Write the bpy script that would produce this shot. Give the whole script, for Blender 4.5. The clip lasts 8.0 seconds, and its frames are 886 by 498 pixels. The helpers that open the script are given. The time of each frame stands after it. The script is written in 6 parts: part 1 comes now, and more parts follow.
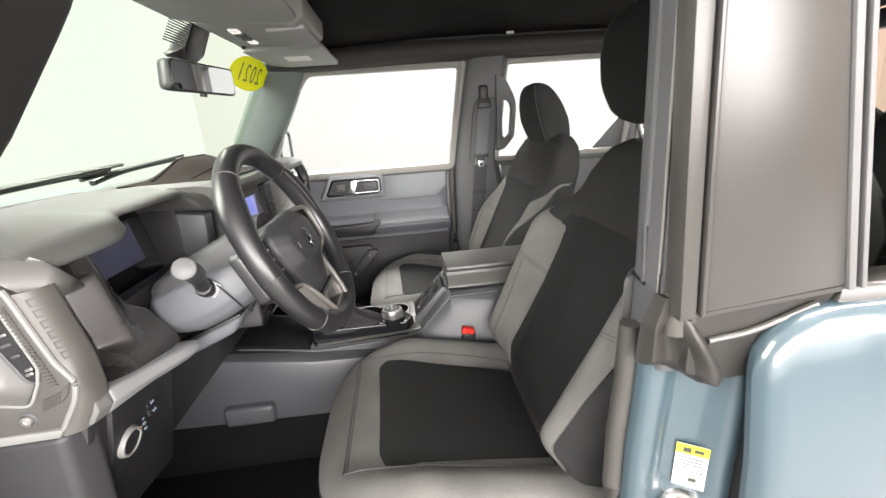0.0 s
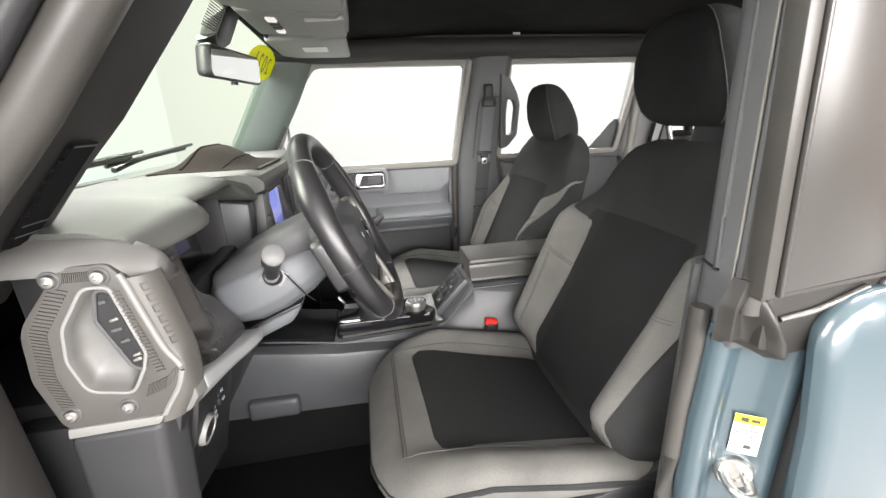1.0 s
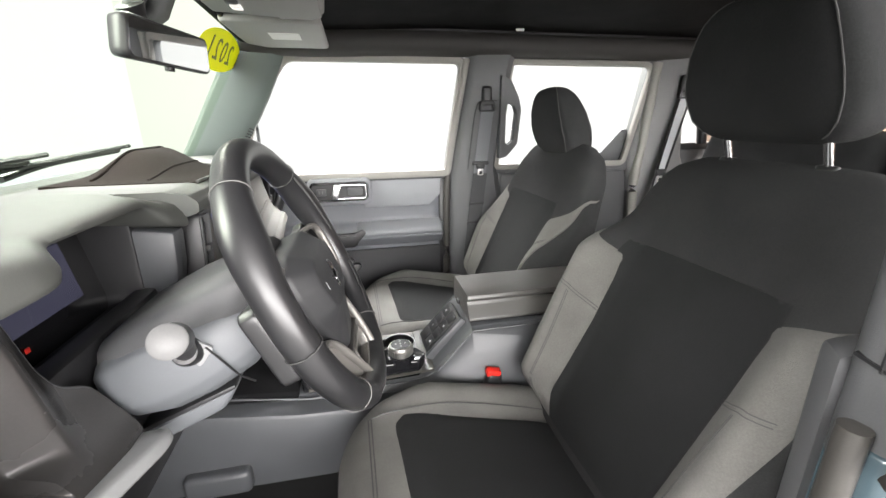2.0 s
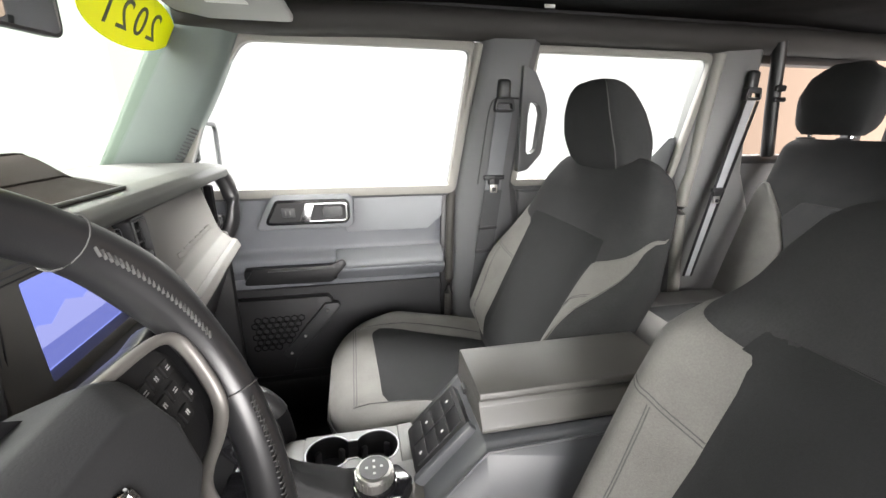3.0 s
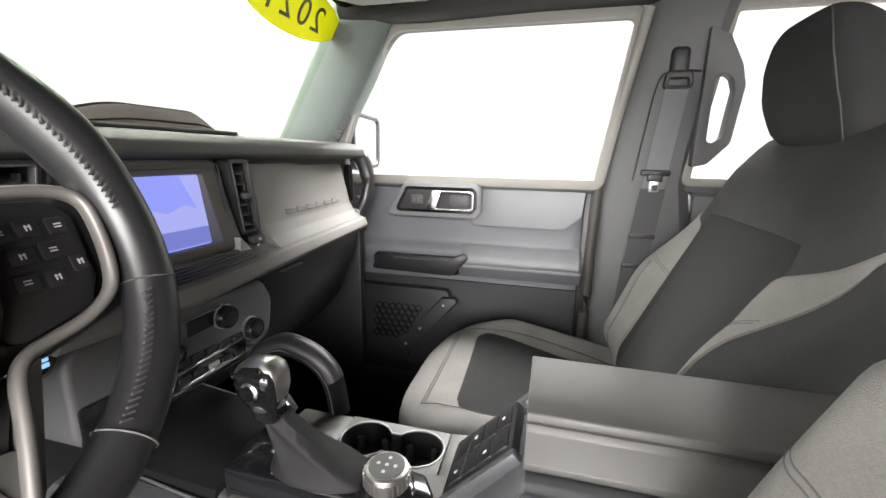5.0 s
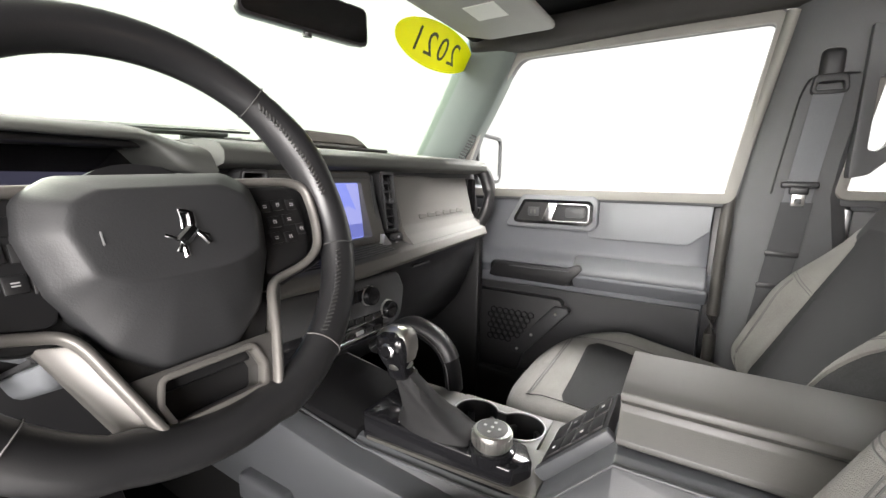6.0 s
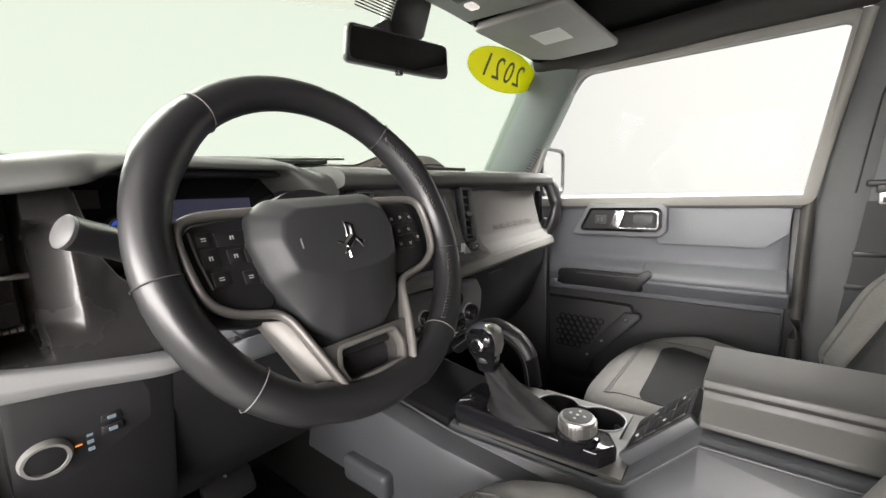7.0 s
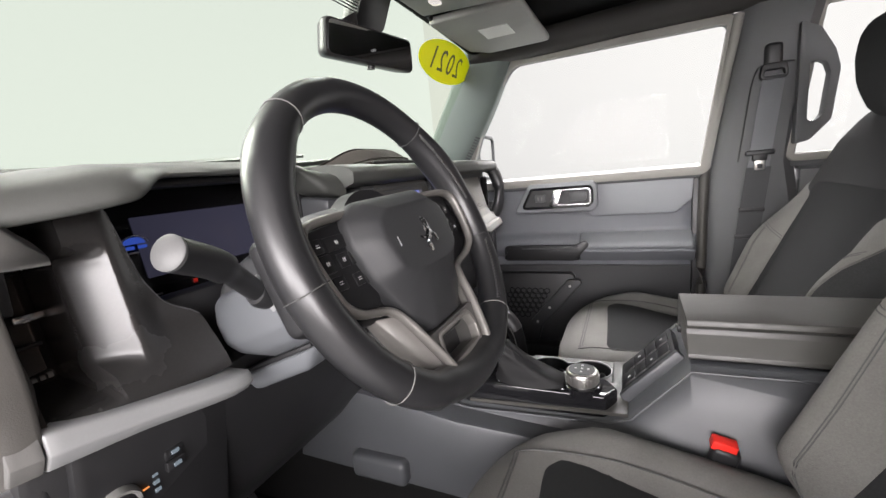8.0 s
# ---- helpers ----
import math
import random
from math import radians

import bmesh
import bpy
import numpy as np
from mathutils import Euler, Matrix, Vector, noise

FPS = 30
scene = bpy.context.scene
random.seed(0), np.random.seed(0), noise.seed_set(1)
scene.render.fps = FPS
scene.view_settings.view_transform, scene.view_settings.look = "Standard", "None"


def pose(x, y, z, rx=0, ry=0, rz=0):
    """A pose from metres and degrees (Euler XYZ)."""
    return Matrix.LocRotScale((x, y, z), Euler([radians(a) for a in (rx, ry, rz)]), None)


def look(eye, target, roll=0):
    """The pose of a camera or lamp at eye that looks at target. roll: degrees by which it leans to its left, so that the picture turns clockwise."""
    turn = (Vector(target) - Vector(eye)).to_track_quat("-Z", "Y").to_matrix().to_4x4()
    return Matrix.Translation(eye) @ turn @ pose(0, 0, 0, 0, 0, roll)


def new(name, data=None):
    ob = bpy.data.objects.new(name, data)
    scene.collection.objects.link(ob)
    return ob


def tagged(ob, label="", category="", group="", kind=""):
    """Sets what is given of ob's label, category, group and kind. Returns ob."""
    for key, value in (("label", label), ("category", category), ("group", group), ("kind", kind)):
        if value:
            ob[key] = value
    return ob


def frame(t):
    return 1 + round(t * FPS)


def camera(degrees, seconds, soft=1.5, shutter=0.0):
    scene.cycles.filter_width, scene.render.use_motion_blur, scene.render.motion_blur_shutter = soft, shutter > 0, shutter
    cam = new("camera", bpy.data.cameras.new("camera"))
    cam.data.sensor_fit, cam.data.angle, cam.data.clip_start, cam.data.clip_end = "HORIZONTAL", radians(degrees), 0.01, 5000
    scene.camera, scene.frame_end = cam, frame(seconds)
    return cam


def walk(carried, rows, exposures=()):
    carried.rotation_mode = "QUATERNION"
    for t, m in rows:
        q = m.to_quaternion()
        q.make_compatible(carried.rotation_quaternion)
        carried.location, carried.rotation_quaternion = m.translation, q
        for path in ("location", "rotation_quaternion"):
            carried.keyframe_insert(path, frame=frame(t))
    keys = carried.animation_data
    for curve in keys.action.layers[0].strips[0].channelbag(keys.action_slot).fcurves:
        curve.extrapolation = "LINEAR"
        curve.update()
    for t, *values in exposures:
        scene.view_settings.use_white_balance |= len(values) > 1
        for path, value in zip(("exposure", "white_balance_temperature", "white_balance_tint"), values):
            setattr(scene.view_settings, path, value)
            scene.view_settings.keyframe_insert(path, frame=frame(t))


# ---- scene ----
cam = camera(94.2, 8.0)
METRES, EYE, TILT, LEAN, TURN = 1.46, 0.9, -17.33, 4.0, -6.42
ROWS = [
    (0.0, 0.0, 0.0, 0.0, -0.0, 0.0, 0.0),
    (0.5, -0.0661, -0.0132, -0.0096, -2.66, -0.19, 0.06),
    (1.0, -0.1118, -0.0143, -0.0096, -4.7, -0.26, -0.4),
    (1.2, -0.1229, -0.009, -0.0069, -5.36, -0.35, -0.68),
    (2.3, -0.1078, 0.2076, 0.0574, -7.14, 0.71, -1.47),
    (2.5, -0.1031, 0.2559, 0.0726, -7.22, 0.77, -1.52),
    (3.0, -0.0873, 0.3658, 0.1079, -6.62, 0.82, -2.43),
    (3.5, -0.0715, 0.4503, 0.1142, -3.74, 1.33, -3.72),
    (4.0, -0.0356, 0.4792, 0.106, 0.82, 1.74, -5.53),
    (4.5, -0.0004, 0.4825, 0.0871, 8.48, 2.09, -8.13),
    (5.0, 0.0293, 0.4686, 0.0598, 18.86, 2.25, -10.67),
    (6.5, 0.0736, 0.3838, 0.0227, 40.66, 1.58, -14.01),
    (7.0, 0.0762, 0.3512, 0.0138, 43.15, 1.72, -13.06),
    (7.5, 0.0487, 0.3199, 0.0053, 39.51, 2.19, -10.35),
    (8.0, -0.0071, 0.259, -0.0092, 29.46, 2.55, -6.58),
]
EXPO = [(0.0, 2.52, 6450, 13), (1.2, 2.5, 6400, 12), (2.3, 2.78, 6350, 12), (3.2, 2.86, 6400, 12), (4.6, 2.84, 6450, 13), (5.2, 2.84, 6450, 13), (6.4, 2.74, 6500, 13), (7.0, 2.42, 6500, 13), (7.5, 2.34, 6450, 14), (8.0, 2.28, 6350, 16)]

walk(cam, [(t, pose(0, -1.1, EYE, TILT, LEAN, TURN) @ pose(METRES * x, METRES * y, METRES * z, 90 + pitch, roll, yaw)) for t, x, y, z, yaw, pitch, roll in ROWS], EXPO)

# ---- world, added lamps ----
world = bpy.data.worlds.new("world")
scene.world = world
world.use_nodes = True
world.node_tree.nodes["Background"].inputs[0].default_value = (0.9, 0.95, 1.0, 1)
world.node_tree.nodes["Background"].inputs[1].default_value = 0.3


def lamp(name, m, sx, sy, watts, colour=(1, 1, 1)):
    d = bpy.data.lights.new(name, "AREA")
    d.shape, d.size, d.size_y, d.energy, d.color = "RECTANGLE", sx, sy, watts, colour
    o = new(name, d)
    o.matrix_world = m
    return o


# unseen area lamps added to brighten the cabin: door side, front, passenger side, rear
lamp("added_lamp_side", look((1.1, -4.6, 1.55), (0.2, 0.0, 0.8)), 6.0, 1.8, 135, (1.0, 0.97, 0.93))
lamp("added_lamp_front", look((-3.1, -1.1, 3.2), (0.3, 0.2, 0.6)), 2.6, 3.6, 145, (1.0, 0.97, 0.92))
lamp("added_lamp_passenger_side", look((0.8, 2.9, 3.5), (0.8, 2.8, 0)), 6.0, 1.8, 340, (1.0, 0.97, 0.93))
lamp("added_lamp_rear", look((3.4, 0.0, 3.5), (3.2, 0.01, 0)), 2.4, 5.0, 1250, (1.0, 0.96, 0.92))

# ---- materials ----


def material(name, colour, rough=0.5, metal=0.0, coat=0.0, grain=0.0, grain_scale=400.0, var=0.12, var_scale=9.0,
             spec=0.5, sheen=0.0, weave=0.0, weave_scale=900.0, rough_var=0.1):
    m = bpy.data.materials.new(name)
    m.use_nodes = True
    nt = m.node_tree
    p = nt.nodes["Principled BSDF"]
    p.inputs["Metallic"].default_value = metal
    p.inputs["Coat Weight"].default_value = coat
    p.inputs["Coat Roughness"].default_value = 0.06
    p.inputs["Specular IOR Level"].default_value = spec
    p.inputs["Sheen Weight"].default_value = sheen
    p.inputs["Sheen Roughness"].default_value = 0.4
    co = nt.nodes.new("ShaderNodeTexCoord")
    big = nt.nodes.new("ShaderNodeTexNoise")
    big.inputs["Scale"].default_value, big.inputs["Detail"].default_value = var_scale, 6
    fine = nt.nodes.new("ShaderNodeTexNoise")
    fine.inputs["Scale"].default_value, fine.inputs["Detail"].default_value = grain_scale, 3
    nt.links.new(co.outputs["Object"], big.inputs["Vector"])
    nt.links.new(co.outputs["Object"], fine.inputs["Vector"])
    add = nt.nodes.new("ShaderNodeMath")
    add.operation = "ADD"
    nt.links.new(big.outputs["Fac"], add.inputs[0])
    mul = nt.nodes.new("ShaderNodeMath")
    mul.operation = "MULTIPLY"
    mul.inputs[1].default_value = 0.5
    nt.links.new(fine.outputs["Fac"], mul.inputs[0])
    nt.links.new(mul.outputs[0], add.inputs[1])
    rng = nt.nodes.new("ShaderNodeMapRange")
    rng.inputs["From Min"].default_value, rng.inputs["From Max"].default_value = 0.45, 1.05
    rng.inputs["To Min"].default_value, rng.inputs["To Max"].default_value = 1 - var, 1 + var
    nt.links.new(add.outputs[0], rng.inputs["Value"])
    mix = nt.nodes.new("ShaderNodeVectorMath")
    mix.operation = "SCALE"
    mix.inputs[0].default_value = colour
    nt.links.new(rng.outputs[0], mix.inputs["Scale"])
    nt.links.new(mix.outputs[0], p.inputs["Base Color"])
    rr = nt.nodes.new("ShaderNodeMapRange")
    rr.inputs["From Min"].default_value, rr.inputs["From Max"].default_value = 0.3, 0.7
    rr.inputs["To Min"].default_value, rr.inputs["To Max"].default_value = max(0.02, rough - rough_var * rough), min(1, rough + rough_var * rough)
    nt.links.new(big.outputs["Fac"], rr.inputs["Value"])
    nt.links.new(rr.outputs[0], p.inputs["Roughness"])
    if grain or weave:
        b = nt.nodes.new("ShaderNodeBump")
        b.inputs["Strength"].default_value = grain or weave
        b.inputs["Distance"].default_value = 0.0006
        if weave:
            v = nt.nodes.new("ShaderNodeTexVoronoi")
            v.inputs["Scale"].default_value = weave_scale
            nt.links.new(co.outputs["Object"], v.inputs["Vector"])
            nt.links.new(v.outputs["Distance"], b.inputs["Height"])
        else:
            nt.links.new(fine.outputs["Fac"], b.inputs["Height"])
        nt.links.new(b.outputs[0], p.inputs["Normal"])
    return m


def glass_material(name, tint):
    m = bpy.data.materials.new(name)
    m.use_nodes = True
    nt = m.node_tree
    nt.nodes.clear()
    out = nt.nodes.new("ShaderNodeOutputMaterial")
    tr = nt.nodes.new("ShaderNodeBsdfTransparent")
    tr.inputs[0].default_value = (*tint, 1)
    gl = nt.nodes.new("ShaderNodeBsdfGlossy")
    gl.inputs["Roughness"].default_value = 0.02
    mx = nt.nodes.new("ShaderNodeMixShader")
    mx.inputs[0].default_value = 0.0015
    nt.links.new(tr.outputs[0], mx.inputs[1])
    nt.links.new(gl.outputs[0], mx.inputs[2])
    nt.links.new(mx.outputs[0], out.inputs[0])
    return m


# paint whose emission stands for the light falling on it
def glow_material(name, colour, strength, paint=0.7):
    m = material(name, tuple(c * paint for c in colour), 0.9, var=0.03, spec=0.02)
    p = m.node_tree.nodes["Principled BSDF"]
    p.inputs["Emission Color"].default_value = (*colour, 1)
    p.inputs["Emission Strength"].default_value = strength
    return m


DARK = material("dark_grained_plastic", (0.06, 0.061, 0.063), 0.5, grain=0.25, grain_scale=700)
# charcoal plastic, its tone lowered further to carry the footwell shade
LOWERDOOR = material("shade_toned_charcoal_plastic", (0.018, 0.0185, 0.02), 0.5, grain=0.3, grain_scale=800, var=0.1)
BLACK = material("black_plastic", (0.013, 0.013, 0.014), 0.42, grain=0.15, grain_scale=700)
GLOSSBLACK = material("gloss_black_plastic", (0.008, 0.008, 0.009), 0.08, var=0.3)
GREY = material("mid_grey_plastic", (0.056, 0.0585, 0.063), 0.42, grain=0.3, grain_scale=800)
DOORGREY = material("door_grey_plastic", (0.134, 0.14, 0.152), 0.5, grain=0.3, grain_scale=800, var=0.08)
DOORPAD = material("door_pad_grey", (0.182, 0.188, 0.2), 0.55, grain=0.3, grain_scale=600, var=0.06)
GRILLE = material("brown_speaker_grille", (0.018, 0.0145, 0.012), 0.95, weave=0.6, weave_scale=700, spec=0.06)
CENTRE = material("taupe_centre_plastic", (0.088, 0.085, 0.079), 0.5, grain=0.25, grain_scale=800)
DASHTOP = material("dash_top_grey", (0.056, 0.058, 0.0535), 0.62, grain=0.35, grain_scale=900)
DASHPANEL = material("dash_panel_grey", (0.118, 0.114, 0.105), 0.62, 0.0, grain=0.12, grain_scale=900)
COLUMN = material("column_grey_plastic", (0.102, 0.108, 0.116), 0.5, grain=0.3, grain_scale=800)
LID = material("soft_lid_grey", (0.066, 0.0645, 0.06), 0.38, grain=0.35, grain_scale=900)
DECK = material("taupe_deck_plastic", (0.052, 0.05, 0.045), 0.45, grain=0.2, grain_scale=800)
CAPGREY = material("cap_brown_grey", (0.06, 0.0565, 0.052), 0.5, grain=0.3, grain_scale=900)
ENDGREY = material("dash_end_grey", (0.12, 0.118, 0.113), 0.42, grain=0.25, grain_scale=900)
NAMEGREY = material("fascia_taupe", (0.085, 0.081, 0.075), 0.42, grain=0.3, grain_scale=900)
SILVER = material("satin_silver_paint", (0.25, 0.254, 0.256), 0.42, 0.15, var=0.05)
PALEGREY = material("pale_grey_plastic", (0.18, 0.18, 0.172), 0.5, grain=0.2, grain_scale=900)
GUNMETAL = material("gunmetal_paint", (0.09, 0.087, 0.083), 0.36, 0.35, var=0.05)
PIANO = material("semi_gloss_black", (0.03, 0.029, 0.0285), 0.26, var=0.2, spec=0.55)
SPOKE = material("bronze_grey_spoke_paint", (0.165, 0.157, 0.146), 0.4, 0.35, var=0.05)
BOOT = material("black_boot_leather", (0.012, 0.012, 0.0125), 0.6, grain=0.3, grain_scale=700, spec=0.2)
AIRBAG = material("charcoal_soft_cover", (0.029, 0.0295, 0.031), 0.48, grain=0.25, grain_scale=700, spec=0.4)
CPILLAR = material("pale_grey_pillar_trim", (0.12, 0.119, 0.117), 0.55, grain=0.25, grain_scale=600)
CHROME = material("chrome", (0.62, 0.62, 0.63), 0.2, 1.0, var=0.04)
STEEL = material("brushed_steel", (0.5, 0.49, 0.47), 0.35, 1.0)
SEATLIGHT = material("light_grey_seat_cloth", (0.125, 0.122, 0.115), 0.9, weave=0.9, weave_scale=1100, var=0.24, var_scale=11, spec=0.2)
SEATDARK = material("charcoal_seat_cloth", (0.0315, 0.032, 0.0325), 0.9, weave=0.9, weave_scale=1200, var=0.24, var_scale=10, spec=0.06)
# same charcoal cloth, darkened for the shade on the centre panels
SEATSHADED = material("shaded_charcoal_seat_cloth", (0.0205, 0.021, 0.0215), 0.9, weave=0.9, weave_scale=1200, var=0.2, var_scale=10, spec=0.06)
for cloth in (SEATLIGHT, SEATDARK, SEATSHADED):
    cloth.node_tree.nodes["Principled BSDF"].inputs["Sheen Weight"].default_value = 0.02
    cloth.node_tree.nodes["Principled BSDF"].inputs["Sheen Roughness"].default_value = 0.5
THREAD = material("grey_thread", (0.06, 0.06, 0.059), 0.9)
PALETHREAD = material("pale_thread", (0.13, 0.127, 0.124), 0.8)
LEATHER = material("black_leather", (0.017, 0.017, 0.018), 0.33, grain=0.14, grain_scale=900, spec=0.6)
CARPET = material("black_carpet", (0.006, 0.006, 0.006), 1.0, grain=1.0, grain_scale=900, var=0.4, spec=0.1)
HEADLINER = material("black_headliner", (0.006, 0.006, 0.0065), 0.95, grain=0.6, grain_scale=500, var=0.3, spec=0.1)
RAILTRIM = material("dark_brown_rail_trim", (0.028, 0.0265, 0.0245), 0.7, grain=0.3, grain_scale=600)
PILLAR = material("grey_green_pillar_trim", (0.085, 0.105, 0.097), 0.6, grain=0.25, grain_scale=600)
PILLARDARK = material("charcoal_pillar_trim", (0.074, 0.0755, 0.078), 0.55, grain=0.25, grain_scale=600)
APILLAR = material("black_pillar_trim", (0.02, 0.019, 0.018), 0.55, grain=0.25, grain_scale=600)
RUBBER = material("grey_weather_seal", (0.046, 0.0435, 0.0395), 0.36, var=0.2)
SEALGREY = material("satin_door_seal", (0.062, 0.0595, 0.0545), 0.34, var=0.15)
SASH = material("satin_grey_sash", (0.047, 0.0445, 0.0415), 0.3, grain=0.1, grain_scale=900, var=0.1, var_scale=4)
PALESEAL = material("beige_weather_seal", (0.2, 0.193, 0.176), 0.55, var=0.1)
STALKGREY = material("stalk_end_grey", (0.11, 0.11, 0.11), 0.5)
VISOR = material("visor_grey_vinyl", (0.3, 0.3, 0.28), 0.6, grain=0.3, grain_scale=700)
BLUE = material("pale_blue_paint", (0.045, 0.07, 0.083), 0.3, 0.0, coat=1.0, var=0.04, var_scale=3)
WEB = material("grey_belt_webbing", (0.13, 0.135, 0.143), 0.7, weave=0.5, weave_scale=800)
WEBDARK = material("dark_belt_webbing", (0.035, 0.036, 0.038), 0.7, weave=0.5, weave_scale=800)
WEBLIGHT = material("pale_belt_webbing", (0.3, 0.305, 0.31), 0.7, weave=0.5, weave_scale=800)
FOOT = material("dark_moulded_rubber", (0.022, 0.0205, 0.0185), 0.45, var=0.2)
RED = material("red_release_button", (0.75, 0.03, 0.02), 0.35)
YELLOW = material("yellow_sticker", (0.42, 0.42, 0.02), 0.45, var=0.04)
tn = YELLOW.node_tree
trans = tn.nodes.new("ShaderNodeBsdfTranslucent")
trans.inputs[0].default_value = (0.42, 0.42, 0.01, 1)
sm = tn.nodes.new("ShaderNodeMixShader")
sm.inputs[0].default_value = 0.7
tn.links.new(tn.nodes["Principled BSDF"].outputs[0], sm.inputs[1])
tn.links.new(trans.outputs[0], sm.inputs[2])
tn.links.new(sm.outputs[0], tn.nodes["Material Output"].inputs[0])
LABELW = material("label_white", (0.75, 0.75, 0.72), 0.5, var=0.04)
LABELY = material("label_yellow", (0.85, 0.7, 0.03), 0.5, var=0.04)
INK = material("dark_ink", (0.04, 0.045, 0.03), 0.6)
PRINTW = material("white_print", (0.45, 0.45, 0.45), 0.5)
MIRROR = material("mirror_glass", (0.85, 0.86, 0.86), 0.015, 1.0, var=0.0)
MIRRORDIM = material("dimming_mirror_glass", (0.8, 0.81, 0.82), 0.02, 1.0, var=0.0)
FLOORM = material("booth_floor_grey", (0.07, 0.07, 0.069), 0.5, var=0.1, var_scale=2)
# wall brightness is put into these paints as emission; the walls are no lamps
WALLFRONT = glow_material("glowing_booth_wall", (0.985, 0.985, 0.96), 0.188, 0.012)
WALLSIDE = glow_material("glowing_booth_wall_side", (1.0, 0.97, 0.93), 0.14, 0.03)
# open-side wall and ceiling are unseen and glow to give soft fill
WALLOPEN = glow_material("added_glow_wall", (1.0, 0.965, 0.92), 0.36, 0.2)
CEILPANEL = glow_material("added_glow_ceiling", (1.0, 0.98, 0.95), 0.1, 0.4)
WALLTAN = glow_material("glowing_tan_wall", (0.9, 0.66, 0.5), 0.05, 0.06)
GLASS = glass_material("side_glass", (0.93, 0.95, 0.94))
WINDSCREENGLASS = glass_material("windscreen_glass", (0.9, 0.95, 0.88))


def screen_material(name):
    m = bpy.data.materials.new(name)
    m.use_nodes = True
    p = m.node_tree.nodes["Principled BSDF"]
    p.inputs["Base Color"].default_value = (0.02, 0.02, 0.03, 1)
    p.inputs["Roughness"].default_value = 0.15
    return m


def lit(name, colour, strength):
    m = screen_material(name)
    p = m.node_tree.nodes["Principled BSDF"]
    p.inputs["Emission Color"].default_value = (*colour, 1)
    p.inputs["Emission Strength"].default_value = strength
    return m


SCREENSKY = lit("screen_sky", (0.19, 0.23, 0.62), 0.21)
SCREENHILL = lit("screen_hill", (0.13, 0.15, 0.42), 0.2)
SCREENSNOW = lit("screen_pale", (0.27, 0.29, 0.58), 0.21)
CLUSTER = lit("cluster_display", (0.1, 0.1, 0.16), 0.05)
STARTBLUE = lit("start_label_blue", (0.22, 0.42, 0.65), 0.22)
CLUSTERBLUE = lit("cluster_blue", (0.05, 0.13, 0.7), 0.1)
LAMPGLOW = lit("map_lamp_lens", (1.0, 0.95, 0.85), 0.15)
SWITCHGLOW = lit("switch_symbol", (0.6, 0.75, 0.8), 0.06)
ORANGE = lit("orange_indicator", (1.0, 0.35, 0.08), 0.18)

# ---- mesh helpers ----


def part(name, bm, mat, parent=None, label="", angle=38):
    bmesh.ops.recalc_face_normals(bm, faces=bm.faces)
    me = bpy.data.meshes.new(name)
    bm.to_mesh(me)
    bm.free()
    for f in me.polygons:
        f.use_smooth = True
    me.set_sharp_from_angle(angle=radians(angle))
    me.materials.append(mat)
    ob = new(name, me)
    if parent:
        ob.parent = parent
    if label:
        ob["label"] = label
    return ob


def thing(name, label, category, at=(0, 0, 0), group="", kind=""):
    e = new(name)
    e.empty_display_size = 0.05
    return tagged(e, label, category, group, kind)


def bevel_all(bm, w, seg=2, angle=30):
    if w <= 0:
        return bm
    es = [e for e in bm.edges if len(e.link_faces) == 2 and e.calc_face_angle(0) > radians(angle)]
    bmesh.ops.bevel(bm, geom=es, offset=w, segments=seg, profile=0.5, affect="EDGES", clamp_overlap=True)
    return bm


def xf(bm, m):
    bm.transform(m)
    return bm


def box(c, s, bev=0.0, seg=2, rot=(0, 0, 0)):
    bm = bmesh.new()
    bmesh.ops.create_cube(bm, size=1, matrix=Matrix.Diagonal((*s, 1)))
    bevel_all(bm, bev, seg)
    return xf(bm, pose(*c, *rot))


def put(axis, a, b, w):
    return {"x": (w, a, b), "y": (a, w, b), "z": (a, b, w)}[axis]


def prism(pts, axis, lo, hi, bev=0.0, seg=2):
    bm = bmesh.new()
    A = [bm.verts.new(put(axis, a, b, lo)) for a, b in pts]
    B = [bm.verts.new(put(axis, a, b, hi)) for a, b in pts]
    n = len(pts)
    bm.faces.new(A)
    bm.faces.new(B[::-1])
    for i in range(n):
        bm.faces.new((A[i], B[i], B[(i + 1) % n], A[(i + 1) % n]))
    bmesh.ops.recalc_face_normals(bm, faces=bm.faces)
    return bevel_all(bm, bev, seg)


def ringplate(outer, inner, axis, lo, hi, bev=0.0, seg=2):
    """A frame between two outlines of equal count."""
    bm = bmesh.new()
    n = len(outer)
    v = [[bm.verts.new(put(axis, a, b, w)) for a, b in o] for o, w in ((outer, lo), (outer, hi), (inner, hi), (inner, lo))]
    for i in range(n):
        j = (i + 1) % n
        for k in range(4):
            q = (k + 1) % 4
            bm.faces.new((v[k][i], v[k][j], v[q][j], v[q][i]))
    bmesh.ops.recalc_face_normals(bm, faces=bm.faces)
    return bevel_all(bm, bev, seg)


def rounded(pts, r, n=5):
    """Corners of a polygon rounded by radius r (a number, or one for each corner)."""
    out = []
    k = len(pts)
    for i in range(k):
        p, a, b = Vector(pts[i]), Vector(pts[i - 1]), Vector(pts[(i + 1) % k])
        ri = r[i] if isinstance(r, (list, tuple)) else r
        u, w = (a - p), (b - p)
        lu, lw = u.length, w.length
        u, w = u / lu, w / lw
        ang = max(0.05, math.acos(max(-1, min(1, u.dot(w)))))
        d = min(ri / math.tan(ang / 2), lu * 0.48, lw * 0.48)
        s, e = p + u * d, p + w * d
